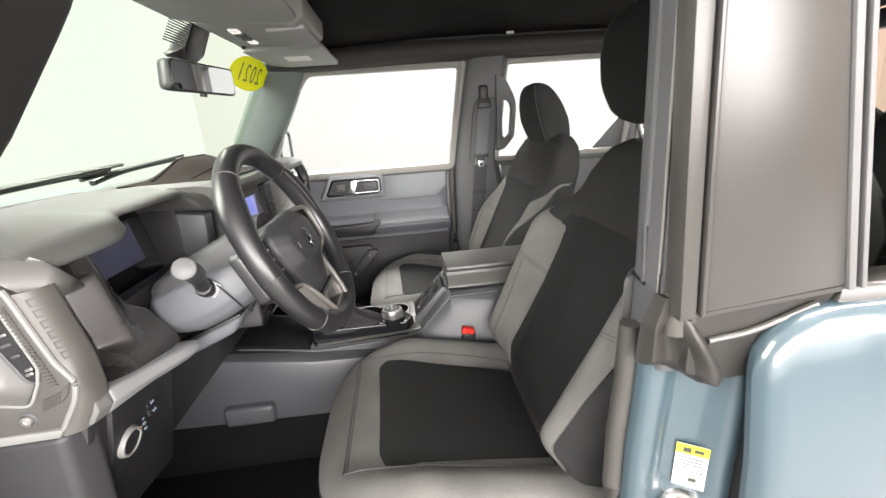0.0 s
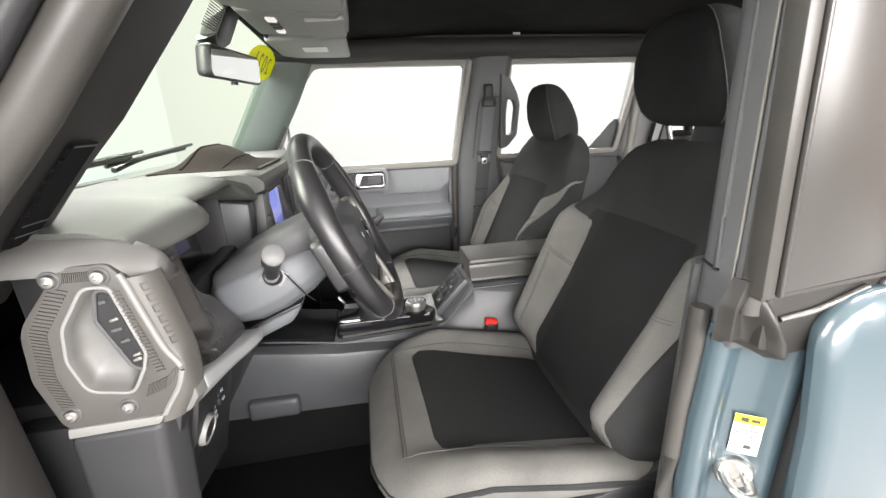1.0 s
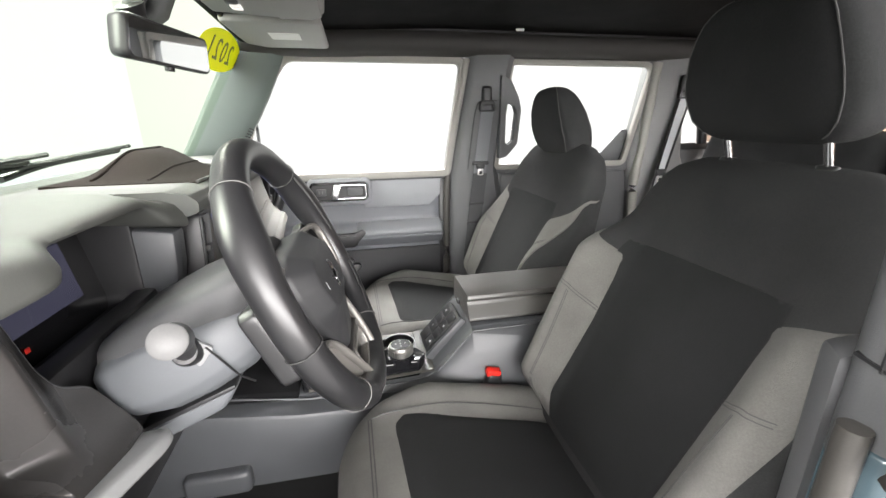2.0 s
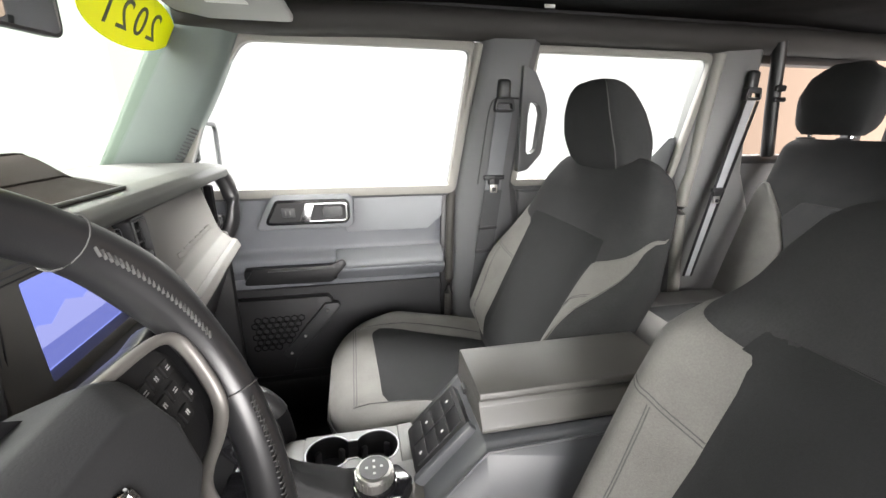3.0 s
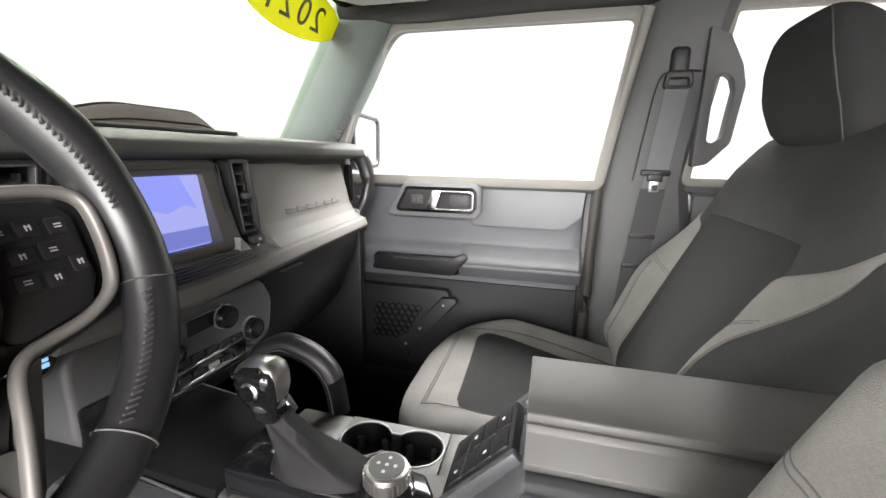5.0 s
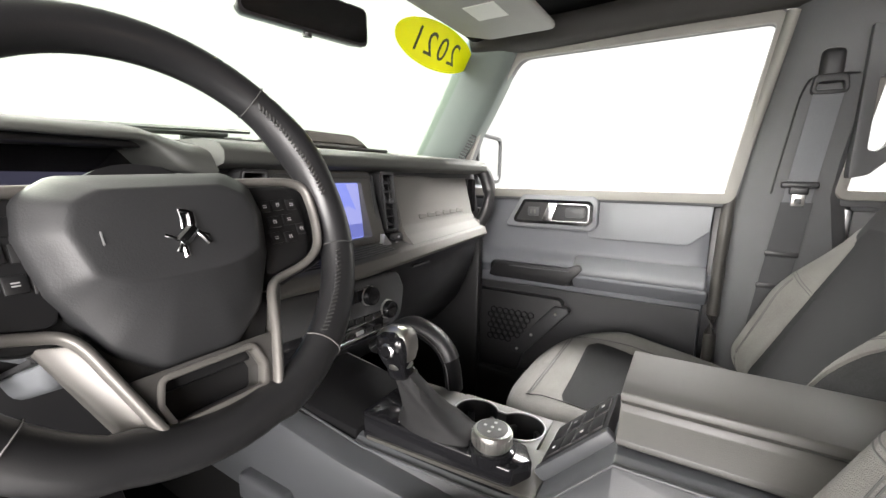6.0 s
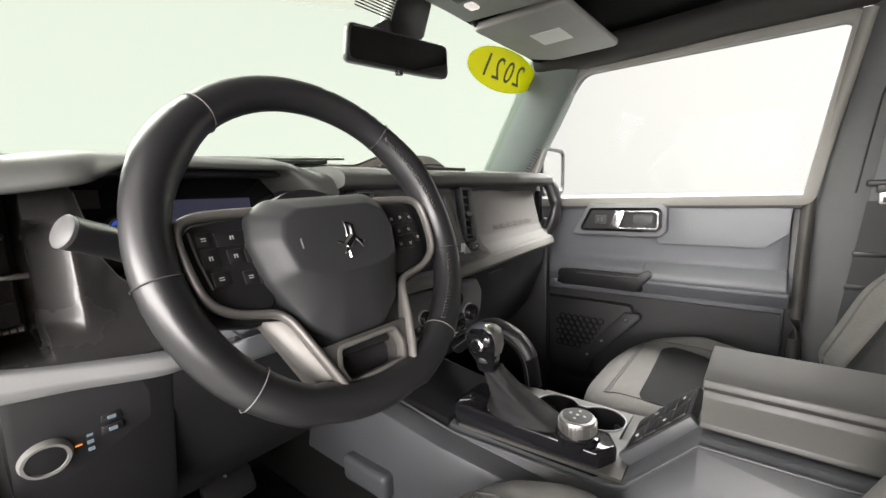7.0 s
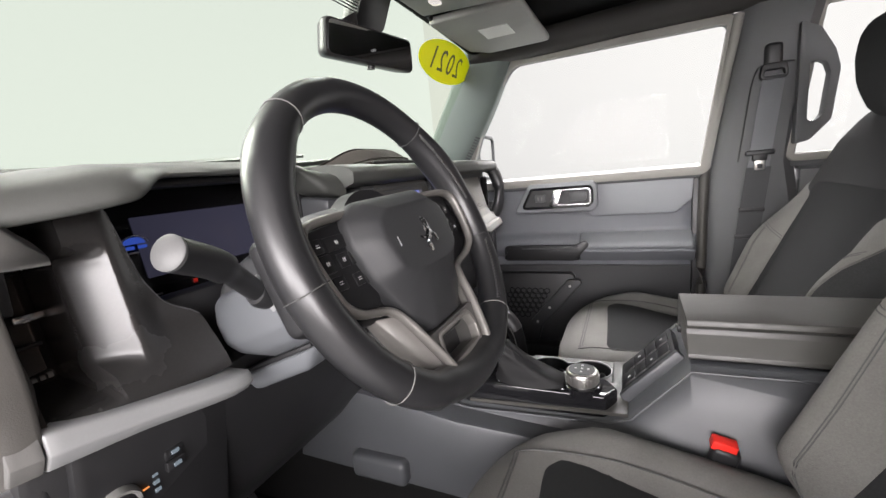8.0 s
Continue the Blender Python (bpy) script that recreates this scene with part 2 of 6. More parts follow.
        for j in range(n + 1):
            t = j / n
            out.append(tuple((s * (1 - t) ** 2 + p * 2 * t * (1 - t) + e * t ** 2)))
    return out


def inset(pts, d):
    """Outline moved inwards by about d."""
    c = sum((Vector(p) for p in pts), Vector((0, 0))) / len(pts)
    area = sum(pts[i - 1][0] * pts[i][1] - pts[i][0] * pts[i - 1][1] for i in range(len(pts)))
    s = 1 if area > 0 else -1
    out = []
    k = len(pts)
    for i in range(k):
        a, p, b = Vector(pts[i - 1]), Vector(pts[i]), Vector(pts[(i + 1) % k])
        t = (b - a)
        t = t.normalized() if t.length > 1e-9 else Vector((1, 0))
        out.append(tuple(p + Vector((-t.y, t.x)) * d * s))
    return out


def loft(rings, caps=True, closed=False):
    bm = bmesh.new()
    V = [[bm.verts.new(p) for p in r] for r in rings]
    n = len(rings[0])
    rows = range(len(V) if closed else len(V) - 1)
    for i in rows:
        A, B = V[i], V[(i + 1) % len(V)]
        for j in range(n):
            q = (j + 1) % n
            bm.faces.new((A[j], A[q], B[q], B[j]))
    if caps and not closed:
        bm.faces.new(V[0])
        bm.faces.new(V[-1][::-1])
    bmesh.ops.recalc_face_normals(bm, faces=bm.faces)
    return bm


def tube(path, r, closed=False, n=10, flat=1.0, up=(0, 0, 1)):
    """A round or flattened rod along a path; r may be a number or one per point."""
    P = [Vector(p) for p in path]
    k = len(P)
    rings = []
    for i in range(k):
        t = (P[(i + 1) % k] - P[i - 1]) if closed else (P[min(i + 1, k - 1)] - P[max(i - 1, 0)])
        t.normalize()
        s = t.cross(Vector(up))
        if s.length < 1e-4:
            s = t.cross(Vector((0, 1, 0)))
        s.normalize()
        w = s.cross(t)
        ri = r[i] if isinstance(r, (list, tuple)) else r
        rings.append([P[i] + s * ri * math.cos(a) + w * ri * flat * math.sin(a) for a in (2 * math.pi * j / n for j in range(n))])
    return loft(rings, not closed, closed)


def smooth_path(pts, n=8, closed=False):
    P = [Vector(p) for p in pts]
    k = len(P)
    out = []
    for i in range(k if closed else k - 1):
        a = P[i - 1] if (closed or i > 0) else P[i] * 2 - P[i + 1]
        b, c = P[i], P[(i + 1) % k]
        d = P[(i + 2) % k] if (closed or i + 2 < k) else c * 2 - b
        for j in range(n):
            t = j / n
            out.append(0.5 * ((2 * b) + (c - a) * t + (2 * a - 5 * b + 4 * c - d) * t * t + (3 * b - a - 3 * c + d) * t ** 3))
    if not closed:
        out.append(P[-1])
    return out


def lathe(profile, m=Matrix(), n=32):
    """Rings of (radius, height) turned round z, then laid by m."""
    rings = [[(r * math.cos(2 * math.pi * j / n), r * math.sin(2 * math.pi * j / n), h) for j in range(n)] for r, h in profile]
    return xf(loft(rings), m)


def sheet(fn, nu, nv, thick=0.004):
    """A curved sheet: fn(u, v) for u, v in 0..1, given thickness behind."""
    bm = bmesh.new()
    V = [[bm.verts.new(fn(i / nu, j / nv)) for j in range(nv + 1)] for i in range(nu + 1)]
    for i in range(nu):
        for j in range(nv):
            bm.faces.new((V[i][j], V[i + 1][j], V[i + 1][j + 1], V[i][j + 1]))
    bmesh.ops.recalc_face_normals(bm, faces=bm.faces)
    if thick:
        bmesh.ops.solidify(bm, geom=bm.faces[:], thickness=thick)
    return bm


def block(lo, hi, bev=0.0, seg=2):
    """A solid between two quads (four corners each, in the same turn)."""
    bm = bmesh.new()
    A = [bm.verts.new(p) for p in lo]
    B = [bm.verts.new(p) for p in hi]
    bm.faces.new(A)
    bm.faces.new(B[::-1])
    for i in range(4):
        bm.faces.new((A[i], B[i], B[(i + 1) % 4], A[(i + 1) % 4]))
    bmesh.ops.recalc_face_normals(bm, faces=bm.faces)
    return bevel_all(bm, bev, seg)


def smoothstep(a, b, x):
    t = max(0.0, min(1.0, (x - a) / (b - a)))
    return t * t * (3 - 2 * t)


def lerp(pairs, x):
    """Piecewise straight line through (x, y) pairs."""
    if x <= pairs[0][0]:
        return pairs[0][1]
    for (a, p), (b, q) in zip(pairs, pairs[1:]):
        if x <= b:
            return p + (q - p) * (x - a) / (b - a)
    return pairs[-1][1]


def radial(pts, centre=(0, 0), n=120):
    """An outline read at even turns round a middle point."""
    out, c = [], Vector(centre)
    for k in range(n):
        d = Vector((math.cos(2 * math.pi * k / n), math.sin(2 * math.pi * k / n)))
        best = 0.0
        for i in range(len(pts)):
            p, q = Vector(pts[i - 1]) - c, Vector(pts[i]) - c
            e = q - p
            den = d.x * e.y - d.y * e.x
            if abs(den) > 1e-12:
                r, u = (p.x * e.y - p.y * e.x) / den, (p.x * d.y - p.y * d.x) / den
                if r > 0 and -1e-6 <= u <= 1 + 1e-6:
                    best = max(best, r)
        out.append((c.x + d.x * best, c.y + d.y * best))
    return out


def axis_pose(p, d):
    """A pose at p whose z axis points along d."""
    return Matrix.Translation(p) @ Vector(d).to_track_quat("Z", "Y").to_matrix().to_4x4()


def bolt(parent, p, d, r, mat, name="screw"):
    return part(name, lathe([(r, -0.002), (r, r * 0.25), (r * 0.8, r * 0.5), (r * 0.45, r * 0.55), (r * 0.4, r * 0.25), (0.0005, r * 0.25)], axis_pose(p, d), 14), mat, parent)


def bar(p, size, mat, name, parent, m=Matrix()):
    return part(name, xf(box(p, size, min(size) * 0.2, 1), m), mat, parent)

# ---- booth ----
GROUND = -0.62


def setting(name, bm, mat, label, category="wall"):
    return tagged(part(name, bm, mat), label, category, kind="structure")


setting("ground", box((0, 0, GROUND - 0.05), (16, 14, 0.1)), FLOORM, "smooth pale grey booth floor under the car", "floor")
# the walls glow in place of booth light falling on them
setting("wall_front", block([(-6, -6, GROUND), (-6, 1.43, GROUND), (-6.2, 1.43, GROUND), (-6.2, -6, GROUND)], [(-6, -6, 3.6), (-6, 1.43, 3.6), (-6.2, 1.43, 3.6), (-6.2, -6, 3.6)]), WALLFRONT, "plain white booth wall ahead of the car, its lighting put in as glow")
COVE = smooth_path([(-6, 1.43, 0), (-5.75, 2.7, 0), (-5.35, 3.7, 0), (-4.7, 4.5, 0), (-3.8, 4.9, 0), (-2.6, 5.0, 0)], 6)
setting("wall_front_corner", sheet(lambda u, v: COVE[round(u * (len(COVE) - 1))] + Vector((0, 0, GROUND + 4.22 * v)), len(COVE) - 1, 2, -0.15), WALLFRONT, "plain white booth wall swept round a corner, its lighting put in as glow")
setting("wall_side", box((1.5, 5.1, 1.49), (8.2, 0.2, 4.22)), WALLSIDE, "plain warm white booth wall beside the car, its lighting put in as glow")
setting("wall_rear", box((5.5, 0, 1.49), (0.2, 12, 4.22)), WALLTAN, "plain tan wall behind the car with a faint added glow")
# unseen glowing wall and ceiling added to fill the cabin through the doorway
setting("glow_wall_open_side", box((0.1, -6.1, 1.49), (12, 0.2, 4.22)), WALLOPEN, "unseen glowing white wall added on the open door side")
setting("glow_ceiling", box((0, 0, 3.7), (12.5, 12.4, 0.1)), CEILPANEL, "unseen glowing white ceiling added over the car", "ceiling")

# ---- car shell ----
setting("floor", box((0.25, 0, -0.02), (2.9, 1.46, 0.04), 0.01), CARPET, "black carpeted car floor", "floor")
setting("firewall", block([(-1.15, -0.72, 0), (-0.95, -0.72, 0), (-0.95, 0.72, 0), (-1.15, 0.72, 0)], [(-0.86, -0.72, 0.78), (-0.78, -0.72, 0.78), (-0.78, 0.72, 0.78), (-0.86, 0.72, 0.78)]), CARPET, "black carpeted front bulkhead above the footwells", "wall")
setting("ceiling", prism([(-0.46, 1.205), (-0.40, 1.19), (0.2, 1.215), (1.4, 1.215), (1.9, 1.2), (1.9, 1.24), (-0.4, 1.25), (-0.47, 1.22)], "y", -0.72, 0.72, 0.004), HEADLINER, "black cloth headliner of the car roof", "ceiling")
setting("windscreen_header", tube([(-0.43, y, 1.185 - 0.02 * (y / 0.7) ** 2) for y in np.linspace(-0.7, 0.7, 15)], 0.035, n=12, flat=0.7), HEADLINER, "black trim over the windscreen", "trim")
setting("rear_wall", box((1.9, 0, 0.35), (0.06, 1.4, 0.75), 0.02), DARK, "dark trim of the tailgate behind the seats", "wall")
for s in (-1, 1):
    setting("sill", box((0.25, s * 0.71, 0.05), (2.4, 0.09, 0.16), 0.02), BLACK if s > 0 else PILLARDARK, "dark plastic covered door sill", "trim")
    setting("roof_edge", box((0.72, s * 0.735, 1.205), (2.4, 0.09, 0.1), 0.02), BLACK, "black outer roof edge above the doors", "roof")
    setting("roof_rail", tube([(x, s * (0.705 - 0.03 * smoothstep(-0.2, -0.45, x)), 1.158 + 0.01 * smoothstep(-0.3, 0.1, x)) for x in np.linspace(-0.46, 1.9, 24)], 0.045, n=12, flat=0.95), RAILTRIM, "dark padded rail along the roof edge", "trim")

# glass
wx0, wz0, wx1, wz1 = -0.65, 0.80, -0.415, 1.19


def windscreen_point(y, t):
    bow = -0.014 * (1 - (y / 0.68) ** 2)
    return Vector((wx0 + (wx1 - wx0) * t + bow, y, wz0 + (wz1 - wz0) * t))


pane = setting("window_1", sheet(lambda u, v: windscreen_point(-0.68 + 1.36 * u, v), 24, 6, 0.004), WINDSCREENGLASS, "green tinted laminated windscreen of the car", "window")
pane.visible_shadow = False
lines = bmesh.new()
for j in range(15):
    p, q = windscreen_point(-0.07, 0.79 + 0.012 * j), windscreen_point(0.035, 0.79 + 0.012 * j)
    o_ = Vector((0.006, 0, 0))
    n_ = Vector((0, 0, 0.0014))
    lines.faces.new([lines.verts.new(v) for v in (p + o_ - n_, q + o_ - n_, q + o_ + n_, p + o_ + n_)])
bmesh.ops.solidify(lines, geom=lines.faces[:], thickness=0.001)
tagged(part("windscreen_line_print", lines, BLACK), "black printed lines beside the mirror mount on the glass", "line print", kind="stuff")

# windscreen surround seen over the dash
setting("cowl", block([(-0.86, -0.70, 0.74), (-0.60, -0.70, 0.74), (-0.60, 0.70, 0.74), (-0.86, 0.70, 0.74)], [(-0.84, -0.70, 0.785), (-0.66, -0.70, 0.795), (-0.66, 0.70, 0.795), (-0.84, 0.70, 0.785)], 0.004), BLACK, "black plastic cowl at the windscreen base", "trim")
tagged(part("engine_hood", sheet(lambda u, v: (-0.80 - 1.1 * u, -0.75 + 1.5 * v, 0.765 - 0.06 * u * u - 0.03 * (2 * v - 1) ** 4 + 0.012 * smoothstep(0.55, 0.85, abs(2 * v - 1))), 14, 24, 0.012), BLUE), "pale blue painted engine hood ahead of the windscreen", "hood")
fw = thing("fender_pair", "pale blue front wings of the car below the hood", "car body")
for s in (-1, 1):
    part("front_wing", block([(-1.9, s * 0.74, -0.3), (-0.62, s * 0.74, -0.3), (-0.62, s * 0.9, -0.3), (-1.9, s * 0.9, -0.3)], [(-1.9, s * 0.74, 0.68), (-0.62, s * 0.74, 0.74), (-0.62, s * 0.84, 0.72), (-1.9, s * 0.84, 0.66)], 0.02, 3), BLUE, fw)
for k, (y0, y1) in enumerate(((-0.62, 0.02), (-0.12, 0.34))):
    w = thing("wiper", "black wiper arm resting on the windscreen base", "wiper", group="windscreen wipers")
    part("wiper_arm", tube(smooth_path([(-0.735, y0 + 0.1, 0.815), (-0.728, (y0 + y1) / 2, 0.832), (-0.715, y1, 0.842)]), 0.007, n=8), BLACK, w)
    part("blade", tube([(-0.722, y0 + 0.05, 0.828), (-0.724, (y0 + y1) / 2, 0.836), (-0.71, y1 + 0.05, 0.85)], 0.005, n=6), BLACK, w)

# ---- pillars ----


def front_pillar(s):
    """The slanting trim between windscreen and door; s is the side."""
    p = thing("a_pillar", "grey moulded trim on the slanting windscreen pillar" if s > 0 else "dark grey moulded windscreen pillar by the open door", "pillar")
    inner = 0.655
    rings = []
    for t in np.linspace(0, 1, 9):
        z = 0.79 + 0.40 * t
        xf_, xr = -0.69 + 0.225 * t, -0.515 + 0.215 * t + 0.015 * math.sin(math.pi * t)
        rings.append([(xf_, s * (inner + 0.01), z), (xf_ + 0.014, s * (inner - 0.010), z), (xr - 0.035, s * (inner + 0.012), z), (xr, s * (inner + 0.035), z), (xr - 0.01, s * 0.765, z), (xf_, s * 0.765, z)])
    part("pillar_trim", bevel_all(loft(rings), 0.006, 2, 50), PILLAR if s > 0 else PILLARDARK, p)
    vent = bmesh.new()
    for i in range(10):
        t = 0.045 + 0.021 * i
        x = -0.515 + 0.215 * t + 0.015 * math.sin(math.pi * t)
        bmesh.ops.create_cube(vent, size=1, matrix=pose(x - 0.008, s * (inner + 0.030), 0.79 + 0.40 * t, 0, 24, s * 30) @ Matrix.Diagonal((0.018, 0.006, 0.0045, 1)))
    part("demister_slots", vent, BLACK, p)
    return p


front_pillar(1)

# ---- passenger side doors and pillars ----


def passenger_door():
    d = thing("passenger_door", "grey plastic trimmed front passenger door, shut", "car door")
    Y = 0.75
    # main card
    def card(u, v):
        x, z = -0.62 + 0.842 * u, 0.10 + 0.615 * v
        y = Y + 0.0
        y -= 0.022 * smoothstep(0.44, 0.47, z) * (1 - smoothstep(0.50, 0.53, z))
        y -= 0.028 * (1 - smoothstep(0.40, 0.435, z)) * smoothstep(0.2, 0.12, x)
        y -= 0.02 * smoothstep(0.69, 0.712, z)
        y += 0.012 * smoothstep(0.185, 0.2, x) * smoothstep(0.1, 0.3, z)
        return (x, y, z)
    part("door_card", sheet(card, 56, 56, -0.03), DOORGREY, d)
    part("upper_sill", prism(rounded([(0.725, 0.69), (0.722, 0.722), (0.77, 0.726), (0.77, 0.69)], 0.01, 3), "x", -0.62, 0.225, 0.0), DOORGREY, d)
    part("upper_pad", prism(rounded([(-0.10, 0.585), (0.152, 0.585), (0.198, 0.625), (0.202, 0.70), (-0.10, 0.70)], 0.008, 3), "y", Y - 0.03, Y + 0.005, 0.007, 3), DOORPAD, d, "padded light grey upper door insert")
    bez = [(-0.352, 0.605), (-0.295, 0.705), (-0.085, 0.705), (-0.072, 0.69), (-0.072, 0.622), (-0.09, 0.605)]
    part("handle_surround", prism(rounded(bez, 0.012, 4), "y", Y - 0.055, Y, 0.008, 3), DOORPAD, d)
    b2 = [(-0.325, 0.620), (-0.288, 0.692), (-0.095, 0.692), (-0.084, 0.68), (-0.084, 0.633), (-0.098, 0.620)]
    part("handle_bezel", ringplate(rounded(b2, 0.014, 4), inset(rounded(b2, 0.014, 4), 0.008), "y", Y - 0.063, Y - 0.05, 0.0015, 1), GLOSSBLACK, d)
    part("handle_recess", prism(inset(rounded(b2, 0.014, 4), 0.0075), "y", Y - 0.058, Y - 0.05, 0.0), BLACK, d)
    ring = rounded([(-0.225, 0.628), (-0.205, 0.684), (-0.098, 0.684), (-0.09, 0.676), (-0.09, 0.636), (-0.098, 0.628)], 0.012, 4)
    h = part("door_handle", ringplate(ring, inset(ring, 0.006), "y", Y - 0.074, Y - 0.056, 0.002, 2), CHROME, d, "chrome inner door handle")
    part("lever", prism(rounded([(-0.226, 0.631), (-0.207, 0.684), (-0.180, 0.684), (-0.196, 0.631)], 0.003, 2), "y", Y - 0.078, Y - 0.062, 0.003, 2), CHROME, h)
    part("pull_cup", prism(rounded([(-0.16, 0.642), (-0.16, 0.672), (-0.105, 0.672), (-0.105, 0.642)], 0.01, 3), "y", Y - 0.066, Y - 0.056, 0.003, 2), DARK, h)
    part("lock_switch", box((-0.255, Y - 0.061, 0.656), (0.036, 0.008, 0.026), 0.003), DARK, d)
    for i in range(2):
        bar((-0.262 + 0.012 * i, Y - 0.0665, 0.656), (0.004, 0.003, 0.012), PALETHREAD, "lock_symbol", d)
    # arm ledge
    arm = [(Y, 0.462), (Y - 0.045, 0.468), (Y - 0.058, 0.482), (Y - 0.052, 0.498), (Y - 0.012, 0.524), (Y, 0.526)]
    part("armrest", prism(arm, "x", -0.135, 0.203, 0.007, 3), DOORPAD, d, "pale padded arm ledge")
    part("armrest_face", prism([(Y, 0.425), (Y - 0.018, 0.428), (Y - 0.052, 0.466), (Y - 0.048, 0.476), (Y, 0.478)], "x", -0.135, 0.208, 0.006, 3), DOORGREY, d)
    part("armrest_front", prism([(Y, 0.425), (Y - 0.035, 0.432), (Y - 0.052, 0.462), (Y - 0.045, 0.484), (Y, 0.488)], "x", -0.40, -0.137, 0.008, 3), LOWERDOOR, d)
    part("pull_slot", prism(rounded([(-0.405, 0.440), (-0.37, 0.490), (-0.15, 0.490), (-0.115, 0.506), (-0.10, 0.492), (-0.15, 0.436)], 0.01, 3), "y", Y - 0.058, Y - 0.045, 0.004, 2), BLACK, d)
    part("slot_lip", tube([(-0.33, Y - 0.058, 0.480), (-0.22, Y - 0.0595, 0.480), (-0.14, Y - 0.059, 0.482)], 0.002, n=6), DARK, d)

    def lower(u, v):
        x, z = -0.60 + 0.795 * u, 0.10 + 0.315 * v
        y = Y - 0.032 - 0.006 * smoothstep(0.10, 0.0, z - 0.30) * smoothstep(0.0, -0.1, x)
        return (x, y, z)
    # shade under the dash is put into this panel's dark colour
    part("lower_card", sheet(lower, 24, 12, -0.012), LOWERDOOR, d, "charcoal lower door panel, darkened for footwell shade")
    pocket = rounded([(-0.47, 0.392), (-0.165, 0.392), (-0.15, 0.375), (-0.265, 0.215), (-0.29, 0.13), (-0.47, 0.13)], 0.015, 3)
    part("map_pocket", prism(pocket, "y", Y - 0.062, Y - 0.03, 0.008, 3), BLACK, d)
    net = bmesh.new()
    for i in range(10):
        for j in range(6):
            x, z = -0.385 + 0.021 * i + (0.0105 if j % 2 else 0), 0.235 + 0.0185 * j
            if x > -0.22 - (0.345 - z) * 0.75:
                continue
            ring6 = [(x + 0.0112 * math.cos(math.pi / 3 * k + math.pi / 6), z + 0.0112 * math.sin(math.pi / 3 * k + math.pi / 6)) for k in range(6)]
            r = ringplate(ring6, inset(ring6, 0.0028), "y", Y - 0.0645, Y - 0.060)
            me = bpy.data.meshes.new("net_cell")
            r.to_mesh(me)
            r.free()
            net.from_mesh(me)
            bpy.data.meshes.remove(me)
    part("pocket_net", net, HEADLINER, d, "black honeycomb moulded pocket net")
    strap = [(-0.31, 0.215), (-0.175, 0.372), (-0.135, 0.372), (-0.128, 0.36), (-0.265, 0.2), (-0.30, 0.2)]
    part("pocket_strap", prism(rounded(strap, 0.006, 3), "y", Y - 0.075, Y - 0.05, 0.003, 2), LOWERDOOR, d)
    for x, z in ((-0.168, 0.35), (-0.24, 0.27), (-0.285, 0.215)):
        bolt(d, (x, Y - 0.076, z), (0, -1, 0), 0.0045, STEEL)
    # window frame
    hole = [(-0.53, 0.716), (-0.478, 0.845), (-0.432, 0.964), (-0.332, 1.109), (0.284, 1.109), (0.222, 0.716)]
    o = rounded(hole, [0.01, 0.05, 0.05, 0.06, 0.02, 0.01], 6)
    part("window_frame", ringplate(inset(o, -0.028), o, "y", 0.715, 0.765, 0.006, 2), PILLARDARK, d)
    part("window_seal", ringplate(inset(o, -0.019), inset(o, 0.006), "y", 0.705, 0.722, 0.004, 2), PALESEAL, d, "pale grey rubber window seal")
    g = part("window_pane", prism(inset(o, -0.004), "y", 0.744, 0.748), GLASS, d)
    g.visible_shadow = False
    return d


passenger_door()

m = thing("door_mirror", "black framed passenger door mirror outside the window", "door mirror")
face = rounded([(0.80, 0.735), (0.985, 0.742), (0.99, 0.895), (0.80, 0.90)], 0.025, 5)
part("mirror_housing", xf(prism(inset(face, -0.008), "x", -0.62, -0.505, 0.012, 3), Matrix()), BLACK, m)
part("mirror_rim", ringplate(inset(face, -0.009), inset(face, 0.004), "x", -0.514, -0.496, 0.003, 2), BLACK, m)
part("mirror_glass", prism(face, "x", -0.507, -0.502), MIRROR, m)
part("mirror_arm", box((-0.56, 0.79, 0.74), (0.07, 0.08, 0.05), 0.015), BLACK, m)

b = thing("b_pillar", "charcoal trimmed pillar between the passenger side doors", "pillar")
rings = []
for z, x0, x1, y in ((0.10, 0.235, 0.52, 0.72), (0.55, 0.235, 0.47, 0.715), (0.72, 0.24, 0.44, 0.70), (0.80, 0.255, 0.445, 0.695), (0.95, 0.282, 0.465, 0.69), (1.05, 0.298, 0.475, 0.685), (1.18, 0.315, 0.50, 0.68)):
    rings.append([(x0, y + 0.02, z), (x0 + 0.03, y, z), (x1 - 0.03, y - 0.003, z), (x1, y + 0.02, z), (x1, 0.775, z), (x0, 0.775, z)])
part("pillar_trim", bevel_all(loft(rings), 0.008, 3, 40), PILLARDARK, b)
part("lower_seal", tube(smooth_path([(0.226, 0.728, 0.08), (0.226, 0.728, 0.5), (0.231, 0.722, 0.73)]), 0.014, n=10), RUBBER, b, "dark rubber door seal")
part("seal_backing", box((0.226, 0.76, 0.39), (0.05, 0.03, 0.60), 0.004), BLACK, b)
part("door_seal", tube(smooth_path([(0.229, 0.724, 0.70), (0.231, 0.722, 0.72), (0.268, 0.714, 0.93), (0.302, 0.705, 1.12)]), 0.013, n=10), PALESEAL, b, "pale rubber door seal")
gh = thing("grab_handle", "charcoal moulded grab handle on the pillar edge", "grab handle")
go = rounded([(0.44, 0.785), (0.470, 0.792), (0.512, 0.84), (0.524, 0.965), (0.512, 1.01), (0.480, 1.070), (0.44, 1.09)], [0.004, 0.02, 0.025, 0.03, 0.025, 0.025, 0.004], 4)
